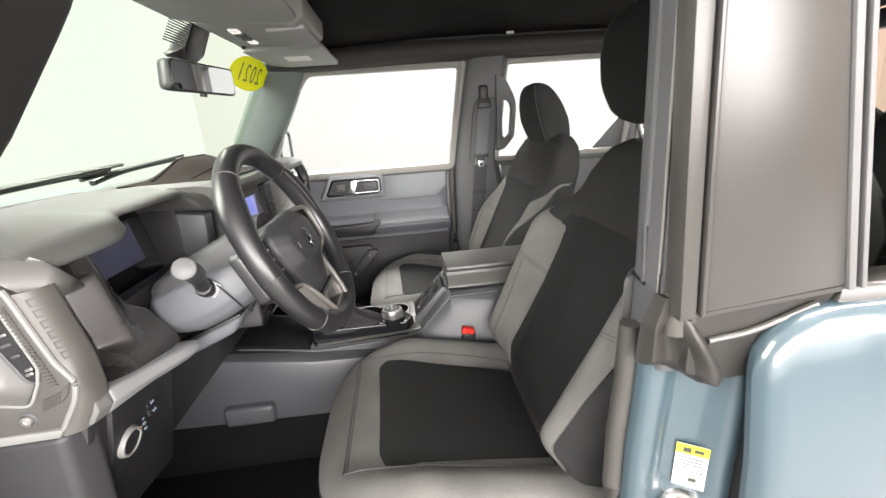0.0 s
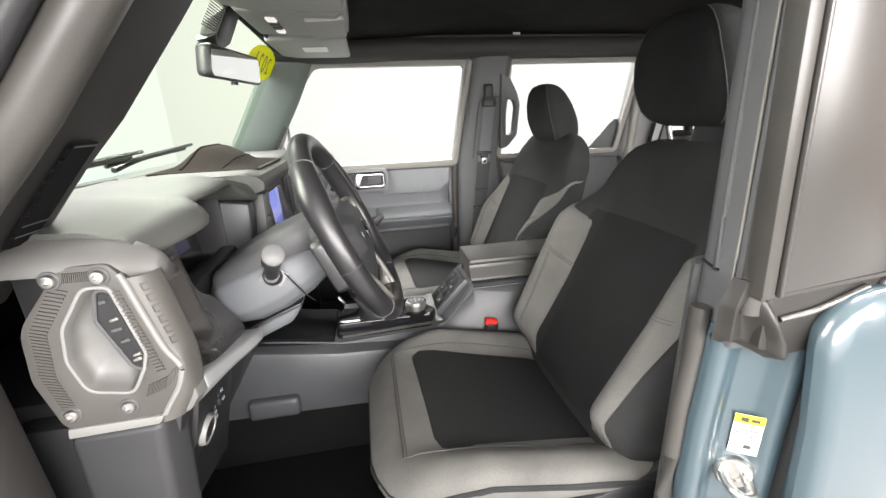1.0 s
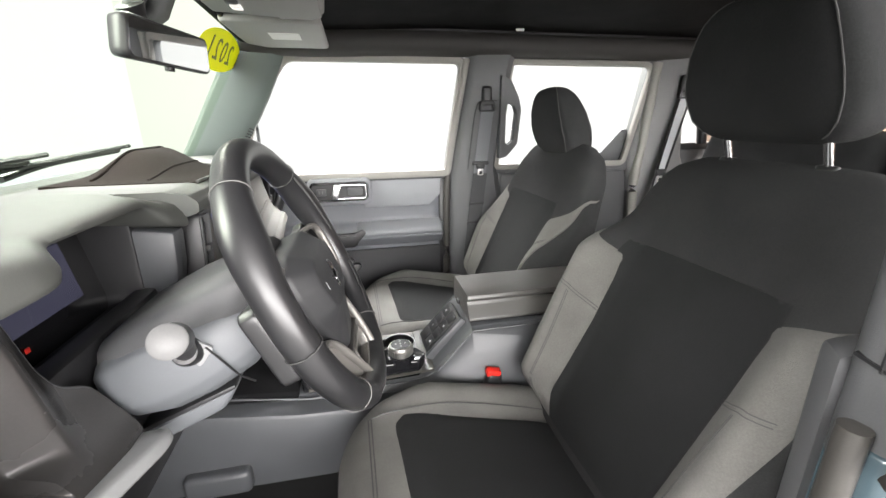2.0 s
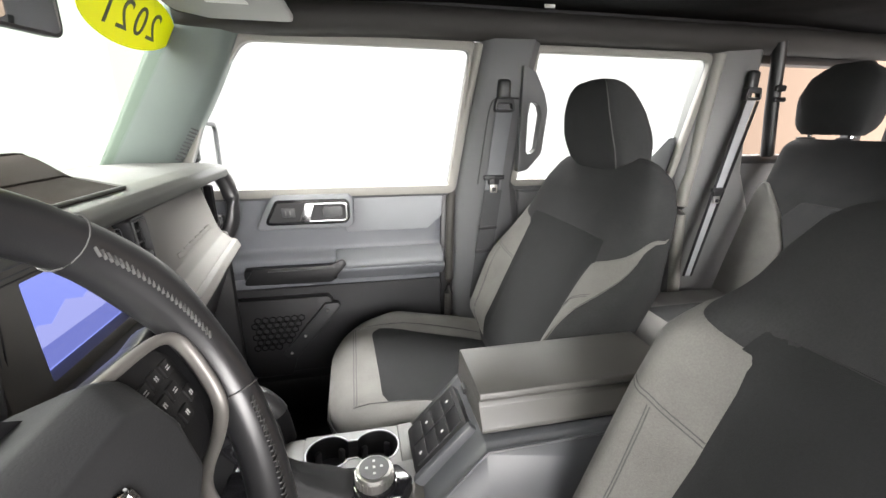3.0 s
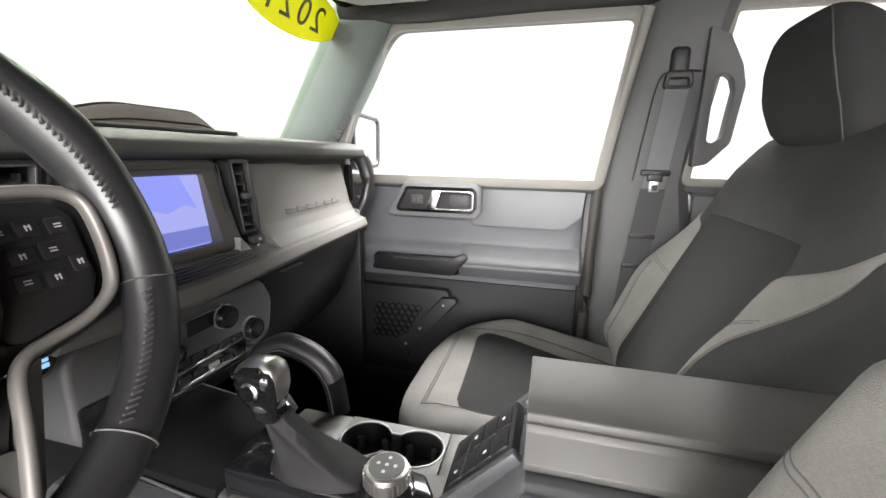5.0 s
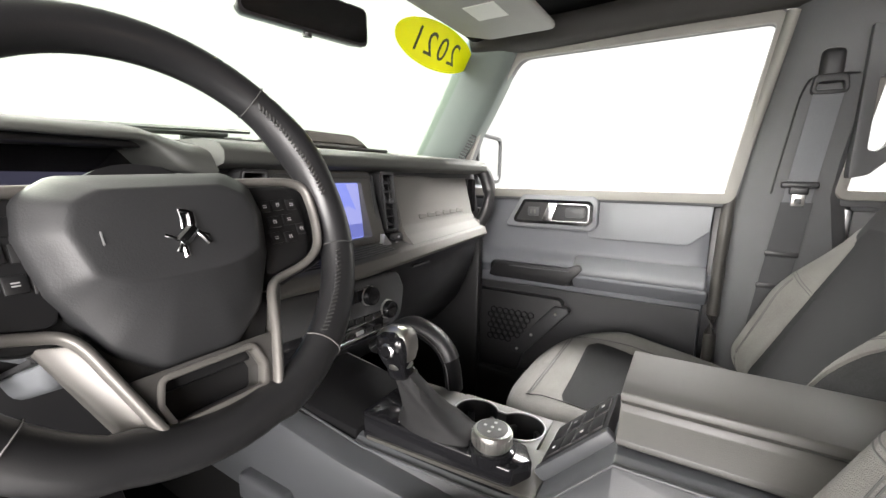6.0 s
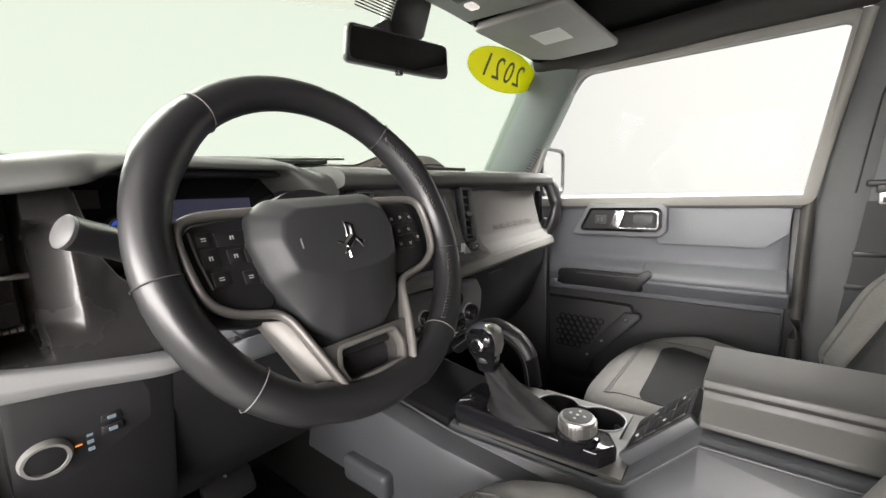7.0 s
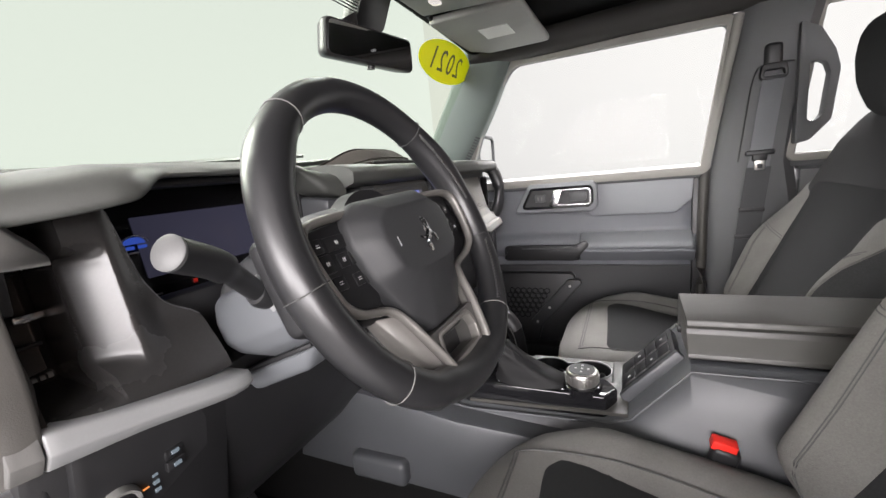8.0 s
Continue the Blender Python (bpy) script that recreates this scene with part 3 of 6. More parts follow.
gi = rounded([(0.462, 0.842), (0.478, 0.840), (0.494, 0.853), (0.504, 0.955), (0.496, 0.98), (0.484, 0.988), (0.462, 0.988)], 0.012, 4)
GS = Matrix.Translation((-0.014, 0, -0.024))
part("handle_loop", xf(ringplate(go, gi, "y", 0.668, 0.70, 0.007, 3), GS), PILLARDARK, gh)


def seat_belt(label, top, low, tongue, width=0.042, web=WEB, straps=False):
    t = thing("seat_belt", label, "seat belt", group="seat belts")
    part("anchor_loop", ringplate(rounded([(-0.032, -0.02), (0.032, -0.02), (0.026, 0.02), (-0.026, 0.02)], 0.012, 4), rounded([(-0.024, -0.012), (0.024, -0.012), (0.02, 0.004), (-0.02, 0.004)], 0.005, 4), "y", -0.01, 0.01, 0.004, 2), BLACK, t).matrix_local = Matrix.Translation(top)
    part("anchor_cover", box((top[0], top[1] + 0.008, top[2] + 0.038), (0.040, 0.026, 0.07), 0.012, 3), BLACK, t)
    a, b_ = Vector(top) + Vector((0, -0.004, -0.01)), Vector(low)
    d = (b_ - a)
    part("webbing", sheet(lambda u, v: a + d * u + Vector((width * (v - 0.5), 0.004 * math.sin(u * 3.1), 0)), 16, 2, 0.0018), web, t)
    q = a + d * tongue
    part("tongue_stop", box((q.x, q.y - 0.004, q.z + 0.03), (width + 0.016, 0.014, 0.014), 0.004), BLACK, t)
    part("tongue", box((q.x, q.y - 0.006, q.z), (0.024, 0.006, 0.034), 0.003), STEEL, t, "steel belt tongue with a slot")
    part("tongue_slot", box((q.x, q.y - 0.0095, q.z - 0.006), (0.012, 0.003, 0.012), 0.001, 1), BLACK, t)
    if straps:
        for off in (-0.026, 0.024):
            part("edge_strap", tube([a + d * u + Vector((off * (1 - 0.4 * u), -0.003, 0)) for u in np.linspace(0.02, 1, 8)], 0.005, n=6, flat=0.4), BLACK, t)
    else:
        line = smooth_path([(a.x + 0.045, a.y + 0.010, a.z + 0.03), (a.x - 0.02, a.y + 0.010, a.z + 0.03), (a.x - 0.042, a.y + 0.011, a.z), (a.x - 0.055, a.y + 0.013, a.z - 0.09), (a.x - 0.070, a.y + 0.016, a.z - 0.22)], 5)
        part("recess_line", tube(line, 0.0022, n=6), BLACK, t)
        for u in (0.60, 0.73):
            part("belt_keeper", box(tuple(a + d * u + Vector((0, -0.003, 0))), (width + 0.012, 0.008, 0.012), 0.002, 2), BLACK, t)
        part("lower_webbing", sheet(lambda u, v: a + d * (0.40 + 0.6 * u) + Vector(((width + 0.006) * (v - 0.5), -0.0035, 0)), 6, 2, 0.0018), WEBDARK, t)
    part("tongue_grip", box((q.x, q.y - 0.004, q.z + 0.018), (0.034, 0.013, 0.02), 0.004), BLACK, t)
    return t


seat_belt("grey webbing seat belt hanging on the pillar", (0.375, 0.676, 0.955), (0.315, 0.69, 0.35), 0.385, 0.05)

# rear passenger door
d = thing("rear_passenger_door", "charcoal trimmed rear passenger door, shut", "car door")
part("door_card", prism(rounded([(0.45, 0.10), (1.07, 0.10), (1.09, 0.72), (0.46, 0.72)], 0.01, 2), "y", 0.735, 0.78, 0.008, 2), DARK, d)
part("upper_sill", prism([(0.72, 0.69), (0.715, 0.728), (0.77, 0.733), (0.77, 0.69)], "x", 0.45, 1.10, 0.006), PILLARDARK, d)
hole = rounded([(0.43, 0.73), (0.482, 1.109), (1.088, 1.109), (0.995, 0.73)], [0.01, 0.02, 0.03, 0.02], 5)
part("window_frame", ringplate(inset(hole, -0.03), hole, "y", 0.712, 0.732, 0.004, 2), PILLARDARK, d)
part("window_seal", ringplate(inset(hole, -0.016), inset(hole, 0.006), "y", 0.70, 0.72, 0.004, 2), PALESEAL, d, "pale grey rubber window seal")
part("quarter_filler", prism(rounded([(0.86, 0.725), (1.02, 0.725), (1.02, 0.865), (0.99, 0.86)], 0.008, 3), "y", 0.725, 0.75, 0.004), PILLARDARK, d)
g = part("window_pane", prism(inset(hole, -0.004), "y", 0.722, 0.726), GLASS, d)
g.visible_shadow = False
c = thing("c_pillar", "charcoal grey trimmed pillar behind the rear passenger door", "pillar")
rings = []
for z, x0, x1 in ((0.10, 1.08, 1.42), (0.6, 1.05, 1.34), (0.75, 1.025, 1.27), (0.95, 1.06, 1.25), (1.18, 1.10, 1.27)):
    rings.append([(x0, 0.71, z), (x0 + 0.04, 0.685, z), (x1 - 0.02, 0.675, z), (x1, 0.69, z), (x1, 0.775, z), (x0, 0.775, z)])
part("pillar_trim", bevel_all(loft(rings), 0.01, 3, 40), CPILLAR, c)
part("door_seal", tube(smooth_path([(1.09, 0.70, 0.30), (1.06, 0.70, 0.6), (1.075, 0.70, 0.80), (1.105, 0.70, 1.12)]), 0.021, n=10), PALESEAL, c, "pale rubber door seal")
seat_belt("pale webbing rear seat belt on its pillar", (1.215, 0.655, 1.0), (1.05, 0.61, 0.40), 0.55, 0.034, WEBLIGHT, True)
q = thing("rear_quarter", "black framed rear quarter window of the car", "window")
hole = rounded([(1.24, 0.80), (1.27, 1.10), (1.78, 1.10), (1.78, 0.80)], 0.02, 3)
part("window_frame", ringplate(inset(hole, -0.03), hole, "y", 0.71, 0.765, 0.005, 2), BLACK, q)
part("quarter_panel", box((1.55, 0.745, 0.42), (0.62, 0.05, 0.74), 0.01), DARK, q)
part("roll_bar", tube([(1.36, 0.68, 0.80), (1.33, 0.675, 0.95), (1.30, 0.67, 1.16)], 0.02, n=10), BLACK, q)
part("roll_bar_clip", box((1.325, 0.665, 1.02), (0.04, 0.03, 0.02), 0.006), BLACK, q)
part("roll_bar_clip", box((1.33, 0.665, 0.985), (0.045, 0.03, 0.015), 0.005), BLACK, q)
hole = rounded([(-0.62, 0.80), (-0.60, 1.12), (0.60, 1.12), (0.62, 0.80)], 0.03, 4)
tail = thing("tailgate_window", "black framed rear window of the car", "window")
part("window_frame", ringplate(inset(hole, -0.07), hole, "x", 1.87, 1.92, 0.006, 2), BLACK, tail)

# ---- seats ----


def make_seat(loc, label, head_up, lean=0.27, head_on=0.0, bulge=(0.085, 0.58, 0.8), wide=0.0, head_wide=1.0, group="front seats"):
    """A bucket seat built round the middle of its cushion front edge."""
    s = thing("bucket_seat", label, "car seat", group=group)
    W = 0.245

    def halfwidth(u):
        return lerp([(0, 0.11), (0.015, 0.148), (0.045, 0.185), (0.09, 0.216), (0.15, 0.238), (0.3, 0.252), (0.6, 0.254), (1, 0.245)], u)

    def top(u, a):
        # u from front 0 to back 1, a across -1..1
        base = lerp([(0, 0.300), (0.06, 0.326), (0.15, 0.338), (0.35, 0.335), (0.7, 0.297), (1, 0.258)], u)
        b = smoothstep(0.6, 0.88, abs(a)) * 0.034 * smoothstep(0.05, 0.35, u)
        return base + b - 0.012 * (1 - a * a) * smoothstep(0.1, 0.4, u)

    L = 0.56
    rings = []
    skirt = []
    for u in [0, 0.006, 0.015, 0.03, 0.05, 0.075, 0.1, 0.13] + list(np.linspace(0.17, 1, 20)):
        x, w, r, low = L * u, halfwidth(u), [], []
        k = 48
        zb = lerp([(0, 0.235), (0.12, 0.225), (0.35, 0.235), (0.7, 0.228), (1, 0.19)], u)
        f = 0.45 + 0.55 * smoothstep(0, 0.06, u)
        for j in range(k):
            t = 2 * math.pi * j / k
            cy, sz = math.cos(t), math.sin(t)
            a = math.copysign(abs(cy) ** 0.42, cy)
            zt = top(u, a)
            zm = zt - 0.036 * f - 0.006
            e = abs(sz) ** 0.6
            z = zm + (zt - zm) * e if sz >= 0 else zm - (zm - zb) * e
            r.append((x, w * a, z))
            low.append((x + 0.004 - 0.008 * (1 - smoothstep(0, 0.03, u)), (w + 0.0025) * a * (1 - 0.05 * smoothstep(0.0, 1.0, (zm - z) / 0.06)), min(z, zm - 0.004)))
        rings.append(r)
        skirt.append(low)
    part("cushion", loft(rings), SEATLIGHT, s, "light grey cloth seat cushion", 60)
    part("cushion_skirt", loft(skirt), SEATDARK, s, "charcoal cloth cushion side", 60)
    part("cushion_piping", tube([(p[0], p[1] * 1.004, p[2] - 0.002) for p in [r[0] for r in rings[::-1]] + [r[24] for r in rings]], 0.0022, n=6), SEATDARK, s)

    def insert(u, v):
        x = lerp([(0, 0.103), (1, 0.462)], u)
        w = lerp([(0, 0.176), (1, 0.150)], u)
        # rounded corners
        cu, cv = 2 * u - 1, 2 * v - 1
        y = w * cv * (1 - 0.06 * abs(cu) ** 10)
        x += -0.016 * abs(cv) ** 10 * cu + 0.006 * (cv - 0.2) * (1 - u) * -1
        uu = x / L
        edge = max(abs(cu), abs(cv))
        return (x, y, top(uu, max(-1, min(1, y / halfwidth(uu)))) + 0.003 - 0.007 * smoothstep(0.93, 1.0, edge))
    part("seat_insert", sheet(insert, 20, 20, 0.006), SEATSHADED, s, "charcoal cloth centre panel", 60)
    part("seat_base", block([(0.06, -0.2, 0.05), (0.46, -0.2, 0.05), (0.46, 0.2, 0.05), (0.06, 0.2, 0.05)], [(0.03, -0.19, 0.215), (0.5, -0.21, 0.25), (0.5, 0.21, 0.25), (0.03, 0.19, 0.215)], 0.015, 2), BLACK, s)
    for y in (-0.19, 0.19):
        part("seat_rail", box((0.26, y, 0.025), (0.5, 0.04, 0.05), 0.006), BLACK, s)
    # backrest: t up, ring across
    def spine(t):
        z = 0.26 + 0.565 * t
        return 0.425 + lerp([(0, 0.045), (0.15, 0.085), (0.6, 0.69 * lean), (1, lean)], t), z

    def bw(t):
        return lerp([(0, 0.22), (0.12, 0.245), (0.45, 0.268), (0.60, 0.272), (0.70, 0.252), (0.78, 0.236), (0.86, 0.222), (0.93, 0.205), (0.97, 0.182), (1, 0.14)], t) + wide * smoothstep(0.1, 0.4, t) * (1 - smoothstep(0.8, 0.97, t))

    def back_pt(t, ang):
        x, z = spine(t)
        nx, nz = -0.92, 0.39
        w = bw(t)
        cy, sd = math.cos(ang), math.sin(ang)
        a = math.copysign(abs(cy) ** 0.5, cy)
        if sd >= 0:   # front
            wing = smoothstep(0.5, 0.85, abs(a)) * bulge[0] * smoothstep(0.02, 0.15, t) * (1 - smoothstep(bulge[1], bulge[2], t))
            depth = (0.055 + wing) * abs(sd) ** 0.5
        else:
            depth = -0.06 * abs(sd) ** 0.5
        depth *= lerp([(0, 0.8), (0.1, 1), (0.85, 1), (0.96, 0.75), (1, 0.45)], t)
        return Vector((x + nx * depth, w * a, z + nz * depth))
    K = 96
    rings = [[back_pt(t, 2 * math.pi * j / K) for j in range(K)] for t in [0, 0.02, 0.05] + list(np.linspace(0.08, 0.9, 42)) + [0.93, 0.96, 0.985, 1.0]]
    part("backrest", loft(rings), SEATDARK, s, "charcoal cloth backrest", 60)

    for sg in (-1, 1):
        def wing(u, v):
            # u up the seat, v from the inner seam to the outer edge
            t1 = lerp([(0, 0.645), (0.5, 0.68), (1, 0.735)], v)
            t = 0.02 + (t1 - 0.02) * u
            inner = lerp([(0, 1.20), (0.25, 1.235), (0.6, 1.27), (0.85, 1.27), (1, 1.25)], u)
            if sg < 0 and wide > 0:
                outer = lerp([(0, 1.0), (0.3, 0.92), (0.55, 0.78), (0.75, 0.5), (0.88, 0.18), (1, -0.30)], u)
                t1 = lerp([(0, 0.61), (0.4, 0.68), (1, 0.80)], v)
                t = 0.02 + (t1 - 0.02) * u
            else:
                outer = lerp([(0, 0.66), (0.4, 0.58), (0.7, 0.45), (0.9, 0.28), (1, 0.16)], u)
            ang = inner + (outer - inner) * v
            if sg < 0:
                ang = math.pi - ang
            e = max(abs(2 * u - 1), abs(2 * v - 1))
            p = back_pt(t, ang)
            n = (back_pt(t, ang + 0.015) - back_pt(t, ang - 0.015)).cross(back_pt(t + 0.01, ang) - back_pt(t - 0.01, ang)).normalized()
            if n.dot(Vector((-0.92 * math.sin(ang), math.cos(ang), 0.39 * math.sin(ang)))) < 0:
                n = -n
            return p + n * (0.004 - 0.009 * smoothstep(0.92, 1, e))
        part("side_bolster", sheet(wing, 40, 20, 0), SEATLIGHT, s, "light grey cloth side bolster", 60)
        for v in (0.36, 0.385):
            part("seam", tube([wing(u, v) for u in np.linspace(0.05, 0.66, 18)], 0.0009, n=5), THREAD, s)
        for u in (0.675, 0.69):
            part("seam", tube([wing(u - 0.05 * abs(v - 0.4), v) for v in np.linspace(0.04, 0.75, 18)], 0.0009, n=5), THREAD, s)
        part("piping", tube([wing(u, 0.012) for u in np.linspace(0.0, 1.0, 24)] + [wing(0.99, v) for v in np.linspace(0.05, 0.9, 12)], 0.0014, n=6), SEATDARK, s)
    def centre(u, v):
        ang = 1.16 + (math.pi - 2.32) * v
        p = back_pt(0.03 + (0.625 + 0.035 * math.sin(ang) ** 2) * u, ang)
        return p + Vector((-0.0018, 0, 0.0008)) * (1 - smoothstep(0.97, 1.0, abs(2 * u - 1)))
    # the darker tone here is shade put into the cloth colour
    part("back_insert", sheet(centre, 24, 24, 0), SEATSHADED, s, "charcoal cloth centre panel, toned darker for shade", 60)
    part("shoulder_seam", tube([back_pt(0.655 + 0.035 * math.sin(q) ** 2, q) + Vector((-0.0005, 0, 0.0003)) for q in np.linspace(1.22, math.pi - 1.22, 22)], 0.0009, n=6), SEATDARK, s)
    # headrest
    hx, hz = spine(1.0)
    hx -= head_on
    hz0 = hz + 0.02 + head_up
    rings = []
    for i in range(25):
        t = 0.5 - 0.5 * math.cos(math.pi * i / 24)
        z = hz0 + 0.205 * t
        w = lerp([(0, 0.070), (0.02, 0.090), (0.06, 0.108), (0.14, 0.124), (0.28, 0.1325), (0.42, 0.1325), (0.62, 0.123), (0.78, 0.110), (0.88, 0.096), (0.95, 0.078), (0.985, 0.058), (1, 0.03)], t) * head_wide
        dp = lerp([(0, 0.032), (0.05, 0.046), (0.15, 0.056), (0.4, 0.062), (0.65, 0.056), (0.85, 0.042), (0.95, 0.028), (1, 0.010)], t)
        cx = hx + 0.004 + 0.055 * (0.5 - t)
        r = []
        for j in range(36):
            a = 2 * math.pi * j / 36
            ca, sa = math.cos(a), math.sin(a)
            r.append((cx - dp * math.copysign(abs(sa) ** 0.55, sa), w * math.copysign(abs(ca) ** 0.55, ca), z))
        rings.append(r)
    part("headrest", loft(rings), SEATDARK, s, "charcoal cloth headrest", 60)
    for sg in (-1, 1):
        part("headrest_seam", tube([(p[0] - 0.0004, p[1] + sg * 0.0004, p[2]) for p in [r[14 if sg < 0 else 4] for r in rings[3:-2]]], 0.0012, n=6), THREAD, s)
        y = sg * 0.08
        part("headrest_post", tube([(hx + head_on - 0.006, y, hz - 0.04), (hx + 0.014, y, hz0 + 0.03)], 0.006, n=10), CHROME, s, "chrome headrest post")
        part("post_collar", xf(prism(rounded([(-0.022, -0.016), (0.022, -0.016), (0.022, 0.016), (-0.022, 0.016)], 0.008, 4), "z", 0, 0.012, 0.003, 2), pose(hx + head_on - 0.010, y, hz - 0.006, 0, 18, 0)), BLACK, s)
    # seams on the cushion
    for k, off in enumerate((0.0, 0.006)):
        path = [(0.058 + off, y, top((0.058 + off) / L, y / halfwidth(0.12)) + 0.001) for y in np.linspace(-0.17, 0.17, 16)]
        part("seam", tube(path, 0.0012, n=5), THREAD, s)
    for sg in (-1, 1):
        path = [(x, sg * w, top(x / L, w / halfwidth(x / L)) + 0.001) for x, w in zip(np.linspace(0.06, 0.44, 14), [0.17 + 0.012 * math.sin(3 * t) for t in np.linspace(0, 1, 14)])]
        part("seam", tube(path, 0.0012, n=5), THREAD, s)
    # side cover and recliner
    for sg in (-1, 1):
        part("side_cover", prism(rounded([(0.08, 0.12), (0.09, 0.225), (0.40, 0.255), (0.54, 0.30), (0.60, 0.28), (0.54, 0.15), (0.48, 0.11)], 0.03, 4), "y", sg * 0.238 - 0.012, sg * 0.238 + 0.012, 0.006, 2), LOWERDOOR, s, "dark plastic seat side cover")

    s.matrix_world = Matrix.Translation(loc)
    return s


make_seat((-0.205, -0.355, 0.002), "grey and charcoal cloth driver bucket seat with tall headrest", 0.02, 0.305, 0.056, head_wide=1.06)
make_seat((-0.150, 0.383, 0.0), "grey and charcoal cloth front passenger seat beside the console", -0.05, 0.285, 0.045, (0.064, 0.36, 0.68), 0.012, 0.92)


def rear_bench():
    s = thing("bench_seat", "grey and charcoal cloth rear bench seat with headrests", "car seat")
    for y0, y1 in ((-0.62, -0.02), (0.0, 0.64)):
        ym, w = (y0 + y1) / 2, y1 - y0 - 0.01
        part("cushion", box((1.0, ym, 0.27), (0.5, w, 0.16), 0.05, 4), SEATLIGHT, s, "light grey rear cushion")
        part("seat_insert", box((0.98, ym, 0.322), (0.36, w - 0.26, 0.065), 0.02, 3), SEATDARK, s)
        M = pose(1.31, ym, 0.56, 0, 18, 0)
        part("backrest", xf(box((0, 0, 0), (0.13, w, 0.62), 0.05, 5), M), SEATDARK, s)
        h = w / 2
        for sg in (-1, 1):
            o = rounded([(sg * (h - 0.03), -0.27), (sg * (h - 0.015), 0.10), (sg * (h - 0.03), 0.16), (sg * (h - 0.13), 0.05), (sg * (h - 0.19), -0.05), (sg * (h - 0.20), -0.27)], 0.02, 4)
            part("side_bolster", xf(prism(o if sg > 0 else o[::-1], "x", -0.082, -0.05, 0.010, 3), M), SEATLIGHT, s, "light grey rear bolster")
        o = rounded([(-h + 0.20, -0.27), (h - 0.20, -0.27), (h - 0.195, -0.05), (h - 0.14, 0.04), (h - 0.18, 0.10), (-h + 0.18, 0.10), (-h + 0.14, 0.04), (-h + 0.195, -0.05)], 0.02, 4)
        part("back_insert", xf(prism(o, "x", -0.086, -0.05, 0.012, 3), M), SEATDARK, s)
        part("seam", xf(tube([(-0.087, y, -0.10) for y in np.linspace(-h + 0.2, h - 0.2, 6)], 0.0015, n=5), M), BLACK, s)
        hy = ym + 0.215 if ym > 0 else ym
        rings = []
        for t in np.linspace(0, 1, 12):
            ww = lerp([(0, 0.085), (0.12, 0.11), (0.5, 0.122), (0.85, 0.10), (1, 0.045)], t)
            dp = lerp([(0, 0.03), (0.15, 0.045), (0.6, 0.05), (1, 0.018)], t)
            rings.append([(1.42 + 0.01 * t + dp * math.copysign(abs(math.sin(q)) ** 0.7, math.sin(q)), hy + ww * math.copysign(abs(math.cos(q)) ** 0.55, math.cos(q)), 0.875 + 0.21 * t) for q in (2 * math.pi * j / 32 for j in range(32))])
        part("headrest", loft(rings), SEATDARK, s, "", 60)
        for sg in (-1, 1):
            part("headrest_post", tube([(1.40, hy + sg * 0.06, 0.82), (1.42, hy + sg * 0.06, 0.90)], 0.006, n=8), CHROME, s)
            part("post_collar", box((1.40, hy + sg * 0.06, 0.862), (0.03, 0.045, 0.01), 0.004), BLACK, s)
    part("seat_base", box((1.05, 0, 0.11), (0.5, 1.2, 0.22), 0.02), BLACK, s)
    return s


rear_bench()

# ---- dashboard ----


def bowed(y):
    return 0.055 * (1 - min(1, abs(y) / 0.6))


def dash_loft(profile, y0, y1, n=14, bev=0.0, bow=1.0):
    rings = [[(x + bow * bowed(y), y, z) for x, z in profile] for y in np.linspace(y0, y1, n)]
    return bevel_all(loft(rings), bev, 2, 50)


dash = thing("dashboard", "grey moulded dashboard with silver lower trim and touch screen", "dashboard")
part("top_pad", dash_loft(rounded([(-0.70, 0.74), (-0.70, 0.80), (-0.60, 0.806), (-0.425, 0.806), (-0.392, 0.800), (-0.379, 0.789), (-0.380, 0.773), (-0.40, 0.767), (-0.45, 0.762)], 0.008, 3), -0.197, 0.615, 24, bow=0.15), DASHTOP, dash, "soft grey dash top pad")
part("shadow_groove", dash_loft([(-0.50, 0.745), (-0.50, 0.766), (-0.425, 0.766), (-0.43, 0.752)], -0.2, 0.60, 20, bow=0.3), BLACK, dash)
panel = [(-0.52, 0.758), (-0.445, 0.758), (-0.417, 0.650), (-0.406, 0.630), (-0.384, 0.611), (-0.40, 0.60), (-0.52, 0.60)]
part("glove_panel", dash_loft(rounded(panel, [0.006, 0.006, 0.016, 0.016, 0.004, 0.006, 0.006], 4), 0.194, 0.595, 14, 0.0), DASHPANEL, dash, "pale satin grey panel over the glove box")
part("centre_panel", dash_loft(rounded([(x - 0.055 if z > 0.615 else x, z) for x, z in panel], 0.006, 3), -0.19, 0.192, 14, 0.0), CENTRE, dash)
lip = rounded([(-0.390, 0.613), (-0.376, 0.608), (-0.369, 0.590), (-0.378, 0.581), (-0.41, 0.585), (-0.42, 0.60)], 0.005, 3)
part("lower_trim", dash_loft(lip, -0.17, 0.605, 20), DASHPANEL, dash, "satin grey trim strip")
part("lower_dash", prism([(-0.44, 0.59), (-0.40, 0.585), (-0.42, 0.50), (-0.47, 0.38), (-0.56, 0.28), (-0.75, 0.25), (-0.75, 0.59)], "y", -0.60, 0.62, 0.01), BLACK, dash)
part("passenger_kick_panel", box((-0.62, 0.672, 0.33), (0.40, 0.03, 0.66), 0.006), BLACK, dash)
part("glove_box_latch", box((-0.405, 0.30, 0.545), (0.012, 0.07, 0.006), 0.002), DARK, dash)
# passenger end with outer vent
part("end_cap", prism(rounded([(-0.60, 0.55), (-0.44, 0.60), (-0.425, 0.64), (-0.445, 0.77), (-0.46, 0.80), (-0.60, 0.80)], 0.02, 4), "y", 0.606, 0.66, 0.006), BLACK, dash)
